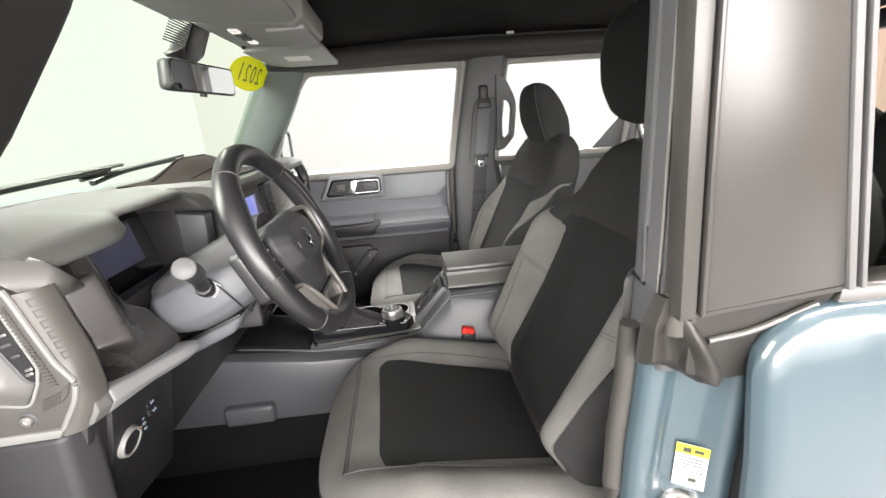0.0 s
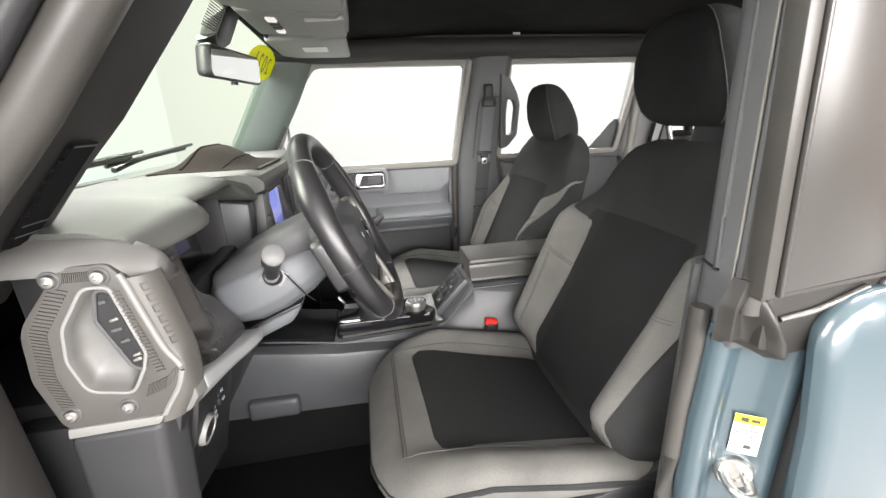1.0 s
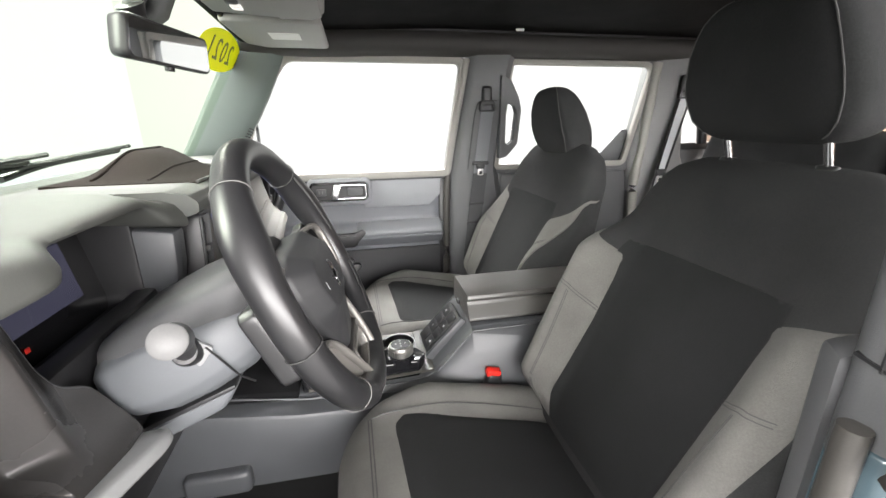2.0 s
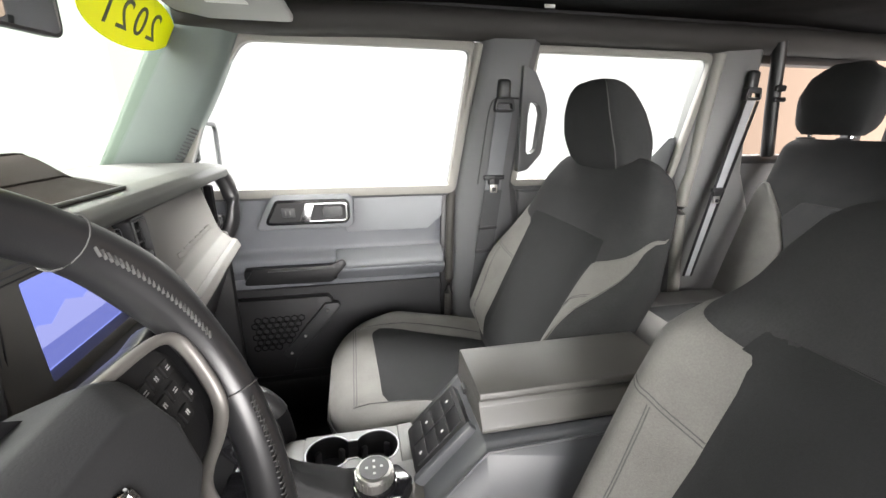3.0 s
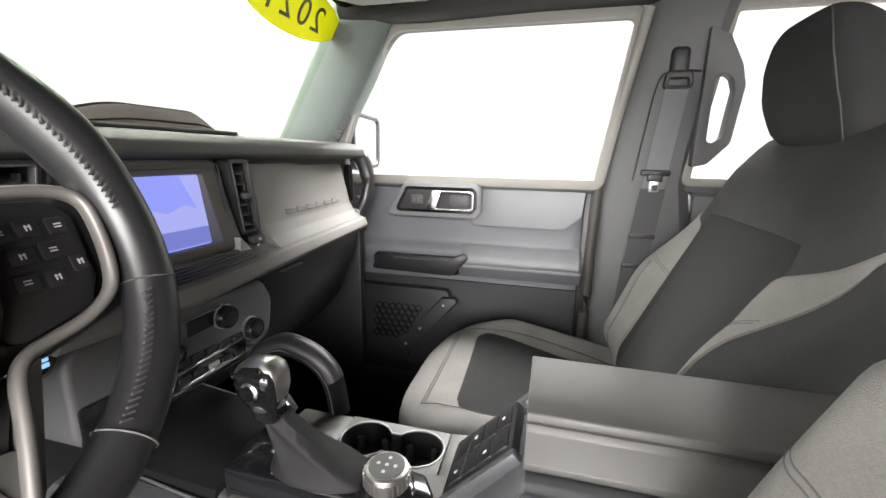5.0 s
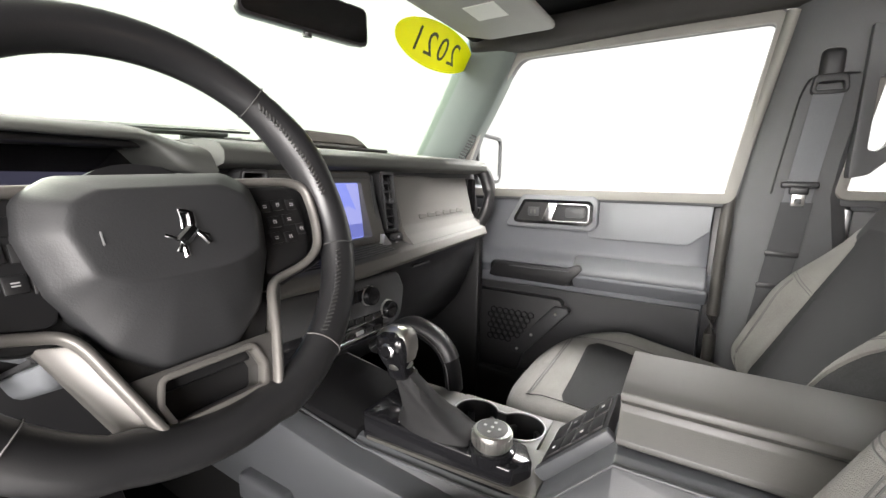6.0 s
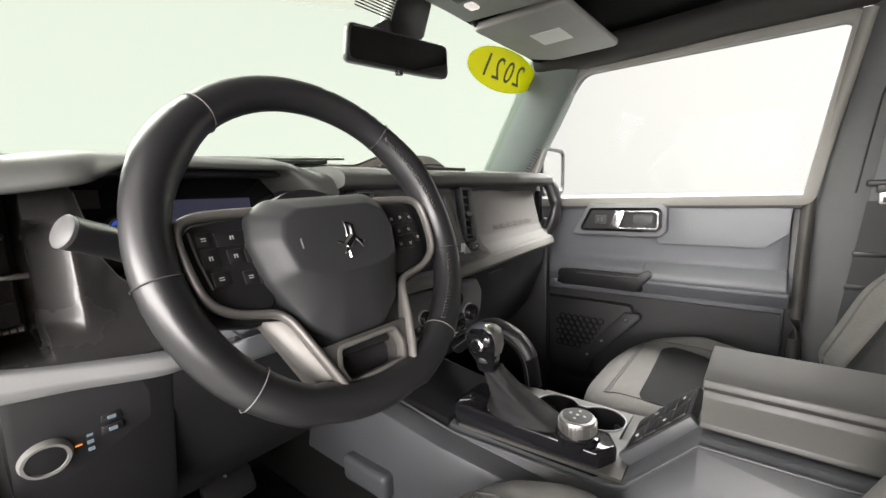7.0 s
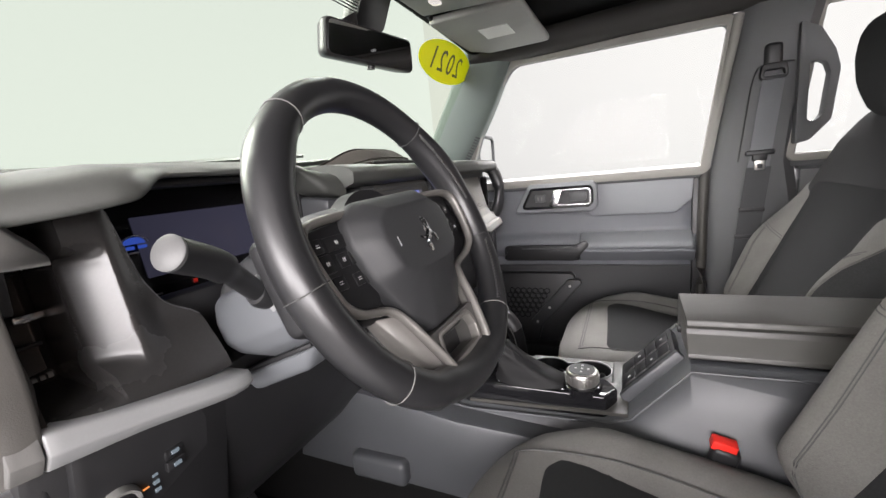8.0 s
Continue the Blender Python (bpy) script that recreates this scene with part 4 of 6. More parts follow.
part("end_handle", tube(smooth_path([(-0.45, 0.625, 0.79), (-0.41, 0.650, 0.772), (-0.392, 0.660, 0.715), (-0.392, 0.650, 0.655), (-0.41, 0.625, 0.605)]), 0.016, n=14, flat=1.3), LEATHER, dash, "black grab handle at the dash end")
part("handle_foot", box((-0.418, 0.622, 0.612), (0.04, 0.034, 0.036), 0.012, 3), DASHPANEL, dash)
part("outer_vent", box((-0.43, 0.615, 0.70), (0.02, 0.022, 0.10), 0.006, 2), HEADLINER, dash)
# name relief as plain bars on the panel
for i in range(6):
    y = 0.290 + 0.0425 * i
    part("name_bar", box((-0.4195 + bowed(y), y, 0.664), (0.006, 0.031, 0.011), 0.0012, 1, (0, -13, -5)), DASHPANEL, dash)
# speaker grille on top


def grille_point(u, v):
    x = -0.64 + 0.235 * u
    yr = lerp([(-0.64, 0.36), (-0.58, 0.345), (-0.405, 0.175)], x)
    y = -0.09 + (yr + 0.09) * v
    hump = 0.043 * smoothstep(0, 0.22, u) * (1 - smoothstep(0.26, 0.85, u)) * smoothstep(0.05, 0.5, v) * (1 - smoothstep(0.80, 1.0, v))
    return Vector((x, y, 0.8075 + hump))


part("speaker_grille", sheet(grille_point, 24, 36, 0.004), GRILLE, dash, "dark brown dash top speaker grille", 60)
for u, r in ((0.23, 0.0028), (0.62, 0.0014)):
    part("grille_ridge", tube([grille_point(u, v) + Vector((0, 0, 0.0012)) for v in np.linspace(0.10, 0.86, 22)], r, n=6), GRILLE, dash)
part("grille_rim", tube([grille_point(1, v) for v in np.linspace(0, 1, 10)] + [grille_point(u, 1) for u in np.linspace(0.95, 0, 12)], 0.0028, n=6), DASHTOP, dash)
# screen
scr = part("screen_bezel", ringplate(rounded([(-0.14, 0.622), (0.144, 0.622), (0.116, 0.765), (-0.12, 0.765)], [0.004, 0.004, 0.016, 0.016], 4), rounded([(-0.082, 0.637), (0.103, 0.637), (0.088, 0.744), (-0.068, 0.744)], 0.004, 4), "x", -0.43, -0.392, 0.004, 2), CENTRE, dash, "dark ribbed screen surround")
scr.matrix_local = Matrix.Translation((-0.40, 0, 0.69)) @ pose(0, 0, 0, 0, -8, 0) @ Matrix.Translation((0.40, 0, -0.69))
SM = scr.matrix_local.copy()


def on_screen(pts, lo, hi, mat, name, bev=0.0):
    o = part(name, prism(pts, "x", lo, hi, bev), mat, dash)
    o.matrix_local = SM
    return o


on_screen([(-0.085, 0.634), (0.114, 0.634), (0.099, 0.747), (-0.07, 0.747)], -0.412, -0.408, SCREENSKY, "screen")
on_screen([(-0.08, 0.638), (0.112, 0.638), (0.112, 0.662), (0.08, 0.672), (0.05, 0.668), (0.02, 0.68), (-0.02, 0.67), (-0.05, 0.682), (-0.08, 0.675)], -0.408, -0.4075, SCREENHILL, "screen_hill")
on_screen([(0.055, 0.742), (0.1, 0.66), (0.107, 0.66), (0.097, 0.742)], -0.408, -0.4075, SCREENSNOW, "screen_cloud")
on_screen([(-0.08, 0.676), (-0.05, 0.69), (-0.03, 0.683), (0.0, 0.70), (0.03, 0.69), (0.06, 0.70), (0.112, 0.68), (0.112, 0.664), (-0.08, 0.664)], -0.4078, -0.4072, SCREENSNOW, "screen_range")
for i in range(22):
    b_ = part("rib", box((-0.391, 0.130 - 0.00098 * i, 0.648 + 0.0046 * i), (0.003, 0.008, 0.002)), GREY, dash)
    b_.matrix_local = SM
for i in range(5):
    f = 0.5 + 0.1 * i
    part("shelf_line", tube([(-0.459 + 0.085 * f + bowed(y), y, 0.6305 - 0.017 * f) for y in np.linspace(-0.125, 0.118, 13)], 0.0013, n=5), BLACK, dash)
for k, d in enumerate((0.006, 0.012)):
    b_ = part("bezel_line", tube([(-0.3915, y, z) for y, z in inset(rounded([(-0.14, 0.622), (0.144, 0.622), (0.116, 0.765), (-0.12, 0.765)], [0.004, 0.004, 0.016, 0.016], 4), d)], 0.0009, True, 5), BLACK if k else GREY, dash)
    b_.matrix_local = SM
for sg, y in ((1, 0.169), (-1, -0.165)):
    SH = Matrix.Translation((0.006, 0, 0)) @ Matrix(((1, 0, 0, 0), (0, 1, -0.15 * sg, 0.096 * sg), (0, 0, 1, 0), (0, 0, 0, 1)))
    vo = rounded([(y - 0.023, 0.640), (y + 0.024, 0.640), (y + 0.024, 0.766), (y - 0.023, 0.766)], 0.009, 4)
    v = part("air_vent", xf(ringplate(vo, inset(vo, 0.0055), "x", -0.44, -0.392, 0.002, 2), SH), BLACK, dash, "black framed upright air vent")
    part("vent_rim", xf(ringplate(inset(vo, 0.004), inset(vo, 0.0062), "x", -0.40, -0.3895, 0.001, 1), SH), DARK, v)
    part("vent_back", xf(box((-0.435, y, 0.703), (0.006, 0.042, 0.118)), SH), HEADLINER, v)
    for i in range(6):
        part("slat", xf(box((-0.408, y, 0.659 + 0.0175 * i), (0.024, 0.035, 0.0035), 0.001, 1, (0, 22, 0)), SH), DARK, v)
    part("slat_link", xf(box((-0.402, y + 0.009, 0.703), (0.012, 0.003, 0.10), 0.001, 1), SH), BLACK, v)
    part("vent_tab", xf(box((-0.392, y + 0.001, 0.706), (0.014, 0.016, 0.011), 0.004), SH), DARK, v)
    part("vent_switch", xf(box((-0.386, y + 0.002, 0.631), (0.012, 0.030, 0.013), 0.003), SH), DARK, v)
    part("switch_pip", xf(box((-0.379, y + 0.002, 0.631), (0.003, 0.006, 0.004), 0.001, 1), SH), PRINTW, v)
part("trim_triangle", prism([(0.126, 0.642), (0.121, 0.612), (0.163, 0.604)], "x", -0.41, -0.372, 0.002), SILVER, dash, "small silver triangular accent")
part("trim_foot", block([(-0.41, 0.165, 0.605), (-0.362, 0.165, 0.605), (-0.37, 0.214, 0.605), (-0.40, 0.214, 0.605)], [(-0.41, 0.165, 0.642), (-0.395, 0.165, 0.640), (-0.40, 0.198, 0.640), (-0.41, 0.198, 0.642)], 0.003), BLACK, dash)
sbtn = part("start_button", lathe([(0.021, -0.004), (0.021, 0.004), (0.018, 0.007), (0.016, 0.0065), (0.0006, 0.006)], axis_pose((-0.378, -0.171, 0.570), (1, -0.1, 0.1)), 28), GLOSSBLACK, dash, "round start button with blue print")
for k in range(3):
    bar((-0.370, -0.171, 0.577 - 0.0065 * k), (0.002, 0.024, 0.0048), STARTBLUE, "start_mark", sbtn)
# climate pod
pod = part("climate_panel", prism(rounded([(-0.15, 0.445), (0.12, 0.435), (0.175, 0.46), (0.187, 0.52), (0.165, 0.56), (-0.15, 0.572)], 0.03, 5), "x", -0.46, -0.368, 0.008, 3), DARK, dash, "dark climate control panel with knobs")
for y, z, r in ((0.066, 0.529, 0.018), (0.122, 0.487, 0.018), (-0.030, 0.512, 0.014)):
    k = part("knob", lathe([(r, -0.004), (r, 0.012), (r * 0.92, 0.016), (r * 0.7, 0.017), (0.0006, 0.016)], axis_pose((-0.368, y, z), (1, 0, 0)), 28), GLOSSBLACK, pod, "gloss black rotary knob")
    part("knob_ring", lathe([(r + 0.002, -0.002), (r + 0.002, 0.003), (r, 0.004)], axis_pose((-0.368, y, z), (1, 0, 0)), 28), STEEL, pod)
part("button_band", prism(rounded([(-0.145, 0.449), (0.108, 0.442), (0.108, 0.488), (-0.145, 0.502)], 0.006, 3), "x", -0.372, -0.3655, 0.002), GLOSSBLACK, pod, "gloss black button band")
part("display", box((-0.367, 0.03, 0.533), (0.003, 0.06, 0.022), 0.001, 1), GLOSSBLACK, pod)
for i in range(7):
    part("button", box((-0.366, -0.04 + 0.026 * i, 0.492 - 0.002 * i), (0.006, 0.02, 0.009), 0.002), BLACK, pod)
    part("button", box((-0.366, -0.04 + 0.026 * i, 0.468 - 0.002 * i), (0.006, 0.02, 0.008), 0.002), SILVER if i == 3 else BLACK, pod)
part("chrome_line", box((-0.365, 0.03, 0.478), (0.004, 0.19, 0.002)), CHROME, pod)
part("chrome_line", box((-0.365, 0.03, 0.4525), (0.004, 0.19, 0.002)), CHROME, pod)
part("chrome_line", box((-0.365, 0.025, 0.548), (0.004, 0.10, 0.0015)), CHROME, pod)

# driver side


def soft(pairs, x, w=0.012):
    """A straight-line table read with its corners rounded."""
    return sum(lerp(pairs, x + w * k) for k in (-1, -0.6, -0.2, 0.2, 0.6, 1)) / 6


LIPX = [(-0.62, -0.418), (-0.606, -0.412), (-0.56, -0.392), (-0.525, -0.379), (-0.505, -0.379), (-0.485, -0.398), (-0.468, -0.412), (-0.256, -0.418), (-0.235, -0.40), (-0.195, -0.392)]
LIPZ = [(-0.62, 0.764), (-0.606, 0.765), (-0.55, 0.771), (-0.51, 0.778), (-0.485, 0.792), (-0.466, 0.799), (-0.262, 0.797), (-0.235, 0.762), (-0.195, 0.752)]
rings = []
for y in np.concatenate([np.linspace(-0.618, -0.54, 10), np.linspace(-0.535, -0.455, 26), np.linspace(-0.44, -0.28, 10), np.linspace(-0.272, -0.195, 16)]):
    z, xr = soft(LIPZ, y, 0.008), soft(LIPX, y, 0.008)
    zt = 0.801 + 0.019 * smoothstep(-0.63, -0.50, y) * (1 - smoothstep(-0.27, -0.195, y)) * 0.9 + 0.003
    h = max(0.006, zt - 0.004 - z)
    rings.append([(-0.70, y, 0.74), (-0.70, y, 0.802), (-0.62, y, zt - 0.004), (-0.54, y, zt), (-0.47, y, zt - 0.003), (xr - 0.032, y, zt - 0.008 - 0.05 * h), (xr - 0.014, y, z + 0.72 * h), (xr - 0.004, y, z + 0.45 * h), (xr, y, z + 0.2 * h), (xr - 0.001, y, z + 0.05 * h), (xr - 0.005, y, z), (xr - 0.03, y, z + 0.001), (-0.50, y, z + 0.004), (-0.60, y, z - 0.01)])
part("instrument_hood", loft(rings), DASHTOP, dash, "soft grey instrument hood", 60)
for k, (z0, z1) in enumerate(((0.8095, 0.8115), (0.8045, 0.806))):
    part("hood_groove", tube(smooth_path([(-0.655 + 0.03 * k, -0.60, z1 - 0.008), (-0.64 + 0.03 * k, -0.40, z1 + 0.0035), (-0.63 + 0.03 * k, -0.22, z0 + 0.0045)]), 0.0022, n=5), BLACK, dash)
part("hood_side", prism([(-0.62, 0.62), (-0.42, 0.62), (-0.405, 0.70), (-0.402, 0.752), (-0.62, 0.78)], "y", -0.232, -0.19, 0.006), GREY, dash)
part("cluster_well", ringplate(rounded([(-0.524, 0.63), (-0.20, 0.63), (-0.20, 0.80), (-0.524, 0.80)], 0.01, 4), rounded([(-0.512, 0.648), (-0.235, 0.648), (-0.235, 0.79), (-0.515, 0.79)], [0.05, 0.02, 0.02, 0.02], 4), "x", -0.56, -0.455, 0.004), BLACK, dash)
part("cluster_display", box((-0.52, -0.375, 0.722), (0.01, 0.29, 0.16), 0.004, 2, (0, -10, 0)), GLOSSBLACK, dash, "dark instrument display")
part("cluster_screen", box((-0.513, -0.365, 0.722), (0.003, 0.17, 0.075), 0.001, 1, (0, -10, 0)), CLUSTER, dash)
part("gauge_arc", prism([(-0.4565 + 0.0125 * math.cos(a), 0.7285 + 0.008 * math.sin(a)) for a in np.linspace(0.0, math.pi, 14)], "x", -0.509, -0.507), CLUSTERBLUE, dash)
part("gauge_ring", tube([(-0.506, -0.4565 + 0.0155 * math.cos(a), 0.7275 + 0.011 * math.sin(a)) for a in np.linspace(0.2, 2.95, 14)], 0.0006, n=5), PRINTW, dash)
for k in range(2):
    bar((-0.507, -0.4625 + 0.014 * k, 0.7245), (0.002, 0.010, 0.004), CLUSTERBLUE, "gauge_mark", dash)
bar((-0.507, -0.459, 0.7185), (0.002, 0.010, 0.002), PRINTW, "gauge_mark", dash)
bar((-0.503, -0.396, 0.668), (0.002, 0.006, 0.006), RED, "gauge_mark", dash)
bar((-0.503, -0.450, 0.664), (0.002, 0.02, 0.002), PRINTW, "gauge_mark", dash)


def vent_face(y, z):
    """Front of the black side panel: a ridge, a slanting wall beside it and a deep vent hollow."""
    ridge = -0.396 - 0.210 * (z - 0.613)
    x = ridge - 0.014 * smoothstep(-0.528, -0.49, y) * smoothstep(0.615, 0.66, z)
    x += 0.010 * (1 - smoothstep(0.592, 0.632, z)) * smoothstep(-0.62, -0.58, y)
    wall = lerp([(-0.62, 0.0), (-0.6085, 0.0), (-0.603, 0.09), (-0.566, 0.092), (-0.561, 0.085), (-0.5575, 0.031), (-0.555, 0.0275), (-0.532, 0.0055), (-0.527, 0.001), (-0.523, 0.0)], y)
    low = 0.606 if y < -0.556 else 0.622
    if y > -0.5585:
        wall *= 1 - smoothstep(0.728, 0.746, z)
    return x - wall * smoothstep(low, low + 0.016, z)


PANEL_EDGE = [(0.59, -0.456), (0.650, -0.456), (0.668, -0.486), (0.70, -0.503), (0.78, -0.518)]


def vent_point(u, v):
    z = 0.590 + 0.185 * v
    yr = soft(PANEL_EDGE, z, 0.006)
    y = -0.616 + (yr + 0.616) * u
    return (vent_face(y, z), y, z)


part("vent_panel", sheet(vent_point, 150, 60, -0.012), PIANO, dash, "semi gloss black side vent panel", 42)
part("panel_edge", tube([(vent_face(soft(PANEL_EDGE, z, 0.006), z) - 0.002, soft(PANEL_EDGE, z, 0.006), z) for z in np.linspace(0.648, 0.77, 20)], 0.002, n=6), DARK, dash)
part("panel_cheek", prism([(-0.47, 0.69), (-0.408, 0.70), (-0.4035, 0.752), (-0.411, 0.766), (-0.47, 0.768)], "y", -0.6115, -0.6035, 0.002), BLACK, dash)
part("panel_back", box((-0.535, -0.545, 0.68), (0.03, 0.14, 0.19)), BLACK, dash)
for z in (0.725, 0.655):
    part("vent_slat", box((-0.488, -0.585, z), (0.02, 0.034, 0.004), 0.001, 1, (0, -12, 0)), BLACK, dash)
part("vent_tab", box((-0.487, -0.571, 0.682), (0.016, 0.026, 0.008), 0.003, 2), CHROME, dash)
part("vent_wheel", tube([(-0.492, -0.585, 0.618), (-0.492, -0.556, 0.621)], 0.008, n=12), STEEL, dash, "ribbed vent thumb wheel")
for i in range(5):
    part("wheel_rib", box((-0.4845, -0.582 + 0.006 * i, 0.620), (0.003, 0.0015, 0.011)), BLACK, dash)
for y0, y1, n in ((-0.637, -0.6178, 5), (-0.6160, -0.452, 18)):
    trim_ring = []
    for y in np.linspace(y0, y1, n):
        x = soft([(-0.645, -0.392), (-0.613, -0.384), (-0.55, -0.372), (-0.49, -0.358), (-0.466, -0.354), (-0.452, -0.356)], y)
        zt = soft([(-0.645, 0.617), (-0.613, 0.612), (-0.55, 0.601), (-0.466, 0.588), (-0.452, 0.585)], y)
        zb = soft([(-0.645, 0.576), (-0.613, 0.574), (-0.55, 0.571), (-0.466, 0.561), (-0.452, 0.563)], y)
        e = 1 - smoothstep(-0.458, -0.452, y) * 0.5
        trim_ring.append([(x - 0.10, y, zb), (x - 0.10, y, zt - 0.004), (x - 0.007, y, zt), (x - 0.001 - 0.004 * (1 - e), y, zt - 0.003), (x + 0.001 - 0.004 * (1 - e), y, zb + 0.45 * (zt - zb)), (x - 0.010, y, zb + 0.002), (x - 0.016, y, zb)])
    part("lower_trim", bevel_all(loft(trim_ring), 0.002 if n > 5 else 0.001, 2, 30), SILVER if n > 5 else ENDGREY, dash, "satin silver trim strip")
# knee panel with head lamp switch
part("knee_panel", block([(-0.60, -0.63, 0.36), (-0.47, -0.63, 0.36), (-0.45, -0.45, 0.36), (-0.60, -0.45, 0.36)], [(-0.60, -0.63, 0.572), (-0.413, -0.63, 0.572), (-0.402, -0.45, 0.565), (-0.60, -0.45, 0.565)], 0.008), BLACK, dash)
hl = part("lamp_switch", lathe([(0.022, -0.006), (0.022, 0.008), (0.020, 0.013), (0.017, 0.013), (0.016, 0.010), (0.0006, 0.010)], axis_pose((-0.427, -0.571, 0.498), (1, -0.06, -0.26)), 32), PALEGREY, dash, "pale ringed head lamp switch")
part("switch_face", lathe([(0.016, 0.008), (0.016, 0.0115), (0.0006, 0.0125)], axis_pose((-0.427, -0.571, 0.498), (1, -0.06, -0.26)), 32), BLACK, hl)
for i in range(4):
    bar((-0.4195, -0.535, 0.488 + 0.0085 * i), (0.002, 0.006, 0.004), SWITCHGLOW, "switch_symbol", dash)
bar((-0.4195, -0.545, 0.497), (0.002, 0.006, 0.0015), ORANGE, "switch_light", dash)
for i in range(2):
    part("dimmer_button", box((-0.419, -0.515, 0.505 + 0.014 * i), (0.01, 0.02, 0.012), 0.002), BLACK, dash)
    bar((-0.413, -0.515, 0.505 + 0.014 * i), (0.002, 0.008, 0.004), SWITCHGLOW, "switch_symbol", dash)
# rounded shoulder over the end cap
rings = []
for x in np.concatenate([np.linspace(-0.62, -0.47, 5), np.linspace(-0.455, -0.402, 14)]):
    t = soft([(-0.62, 0.801), (-0.47, 0.797), (-0.435, 0.791), (-0.415, 0.782), (-0.405, 0.771), (-0.39, 0.758)], x, 0.008)
    k = smoothstep(-0.44, -0.402, x)
    yo, yi = -0.650 + 0.026 * k, -0.613 + 0.006 * k
    rings.append([(x, yi + 0.03, t - 0.03), (x, yi + 0.004, t - 0.001), (x, yi, t + 0.0005), (x, yi - 0.010 * (1 - 0.5 * k), t - 0.0025), (x, yi + 0.62 * (yo - yi), t - 0.009), (x, yo + 0.004 * (1 - k), t - 0.017), (x, yo, t - 0.026), (x, yo + 0.001, t - 0.033), (x, yi + 0.03, t - 0.035)])
part("end_shoulder", loft(rings), ENDGREY, dash, "pale grey rounded dash end", 60)
# end cap by the door
well_o = rounded([(-0.463, 0.748), (-0.441, 0.747), (-0.424, 0.668), (-0.430, 0.650), (-0.446, 0.622), (-0.488, 0.630), (-0.498, 0.668), (-0.492, 0.706)], [0.014, 0.006, 0.006, 0.02, 0.012, 0.016, 0.03, 0.03], 5)
cap_o = rounded([(-0.480, 0.774), (-0.436, 0.774), (-0.424, 0.757), (-0.403, 0.671), (-0.390, 0.646), (-0.396, 0.622), (-0.421, 0.586), (-0.525, 0.582), (-0.540, 0.648), (-0.534, 0.709)], [0.03, 0.010, 0.01, 0.01, 0.01, 0.01, 0.012, 0.014, 0.04, 0.05], 6)
WELL = (-0.458, 0.685)
cap = part("side_cap", ringplate(radial(cap_o, WELL), radial(inset(well_o, -0.001), WELL), "y", -0.650, -0.61, 0.002, 2), CAPGREY, dash, "brown grey dash end cap with screws", 30)
part("well_rim", ringplate(inset(well_o, -0.004), inset(well_o, 0.0005), "y", -0.6525, -0.625, 0.0018), PALEGREY, cap)
WX, WZ = -0.458, 0.685
part("well_plate", loft([[(x, -0.6525, z) for x, z in inset(well_o, 0.0005)], [(x, -0.646, z) for x, z in inset(well_o, 0.004)]] + [[(WX + (x - WX) * k, -0.640 + d, WZ + (z - WZ) * k) for x, z in well_o] for k, d in ((0.88, 0.001), (0.70, 0.0055), (0.45, 0.009), (0.15, 0.0105), (0.002, 0.0108))], False), ENDGREY, cap, "pale grey recessed plate", 60)
slot = rounded([(-0.452, 0.744), (-0.441, 0.743), (-0.424, 0.670), (-0.429, 0.650), (-0.438, 0.655), (-0.459, 0.712)], 0.007, 4)
part("grip_slot", prism(slot, "y", -0.6505, -0.63, 0.001, 1), BLACK, cap)
part("grip_rim", ringplate(inset(slot, -0.004), slot, "y", -0.652, -0.64, 0.001, 1), DARK, cap)
for x, z, w, m_ in ((-0.449, 0.733, 0.008, DARK), (-0.443, 0.712, 0.009, STEEL), (-0.443, 0.700, 0.012, DARK), (-0.438, 0.686, 0.010, DARK), (-0.431, 0.668, 0.009, STEEL), (-0.432, 0.662, 0.009, STEEL)):
    part("slot_detail", box((x, -0.6515, z), (w, 0.003, 0.004), 0.001, 1, (0, -13, 0)), m_, cap)
for i in range(24):
    t = i / 23
    part("relief_rib", box((-0.4345 + 0.022 * t, -0.6515, 0.742 - 0.098 * t), (0.009, 0.0016, 0.0018), 0, 1, (0, -13, 0)), CAPGREY, cap)
for i in range(40):
    t = i / 39
    z = 0.600 + 0.150 * t
    part("relief_rib", box((lerp([(0.59, -0.521), (0.652, -0.5345), (0.705, -0.5285), (0.76, -0.49)], z) + 0.012, -0.6508, z), (0.016, 0.0016, 0.0016), 0, 1, (0, 18, 0)), CAPGREY, cap)
for i in range(22):
    part("relief_rib", box((-0.478 + 0.0017 * i, -0.6508, 0.7625), (0.0009, 0.0016, 0.011), 0, 1, (0, 20, 0)), CAPGREY, cap)
for i in range(20):
    part("relief_rib", box((-0.432 + 0.0017 * i, -0.6508, lerp([(-0.432, 0.620), (-0.41, 0.628), (-0.398, 0.640)], -0.432 + 0.0017 * i)), (0.0009, 0.0016, 0.016), 0, 1, (0, 20, 0)), CAPGREY, cap)
for x, z in ((-0.49, 0.761), (-0.445, 0.761), (-0.513, 0.602), (-0.455, 0.603)):
    part("screw_seat", lathe([(0.0105, -0.001), (0.0105, 0.0006), (0.0095, 0.0014), (0.0006, 0.0014)], axis_pose((x, -0.650, z), (0, -1, 0)), 20), DARK, cap)
    bolt(cap, (x, -0.6515, z), (0, -1, 0), 0.0075, STEEL)
# curved fascia strip between the cap and the vent panel, with a pale raised edge
EDGEX = [(0.574, -0.428), (0.585, -0.421), (0.600, -0.411), (0.621, -0.397), (0.645, -0.389), (0.671, -0.403), (0.715, -0.414), (0.757, -0.424), (0.775, -0.432)]
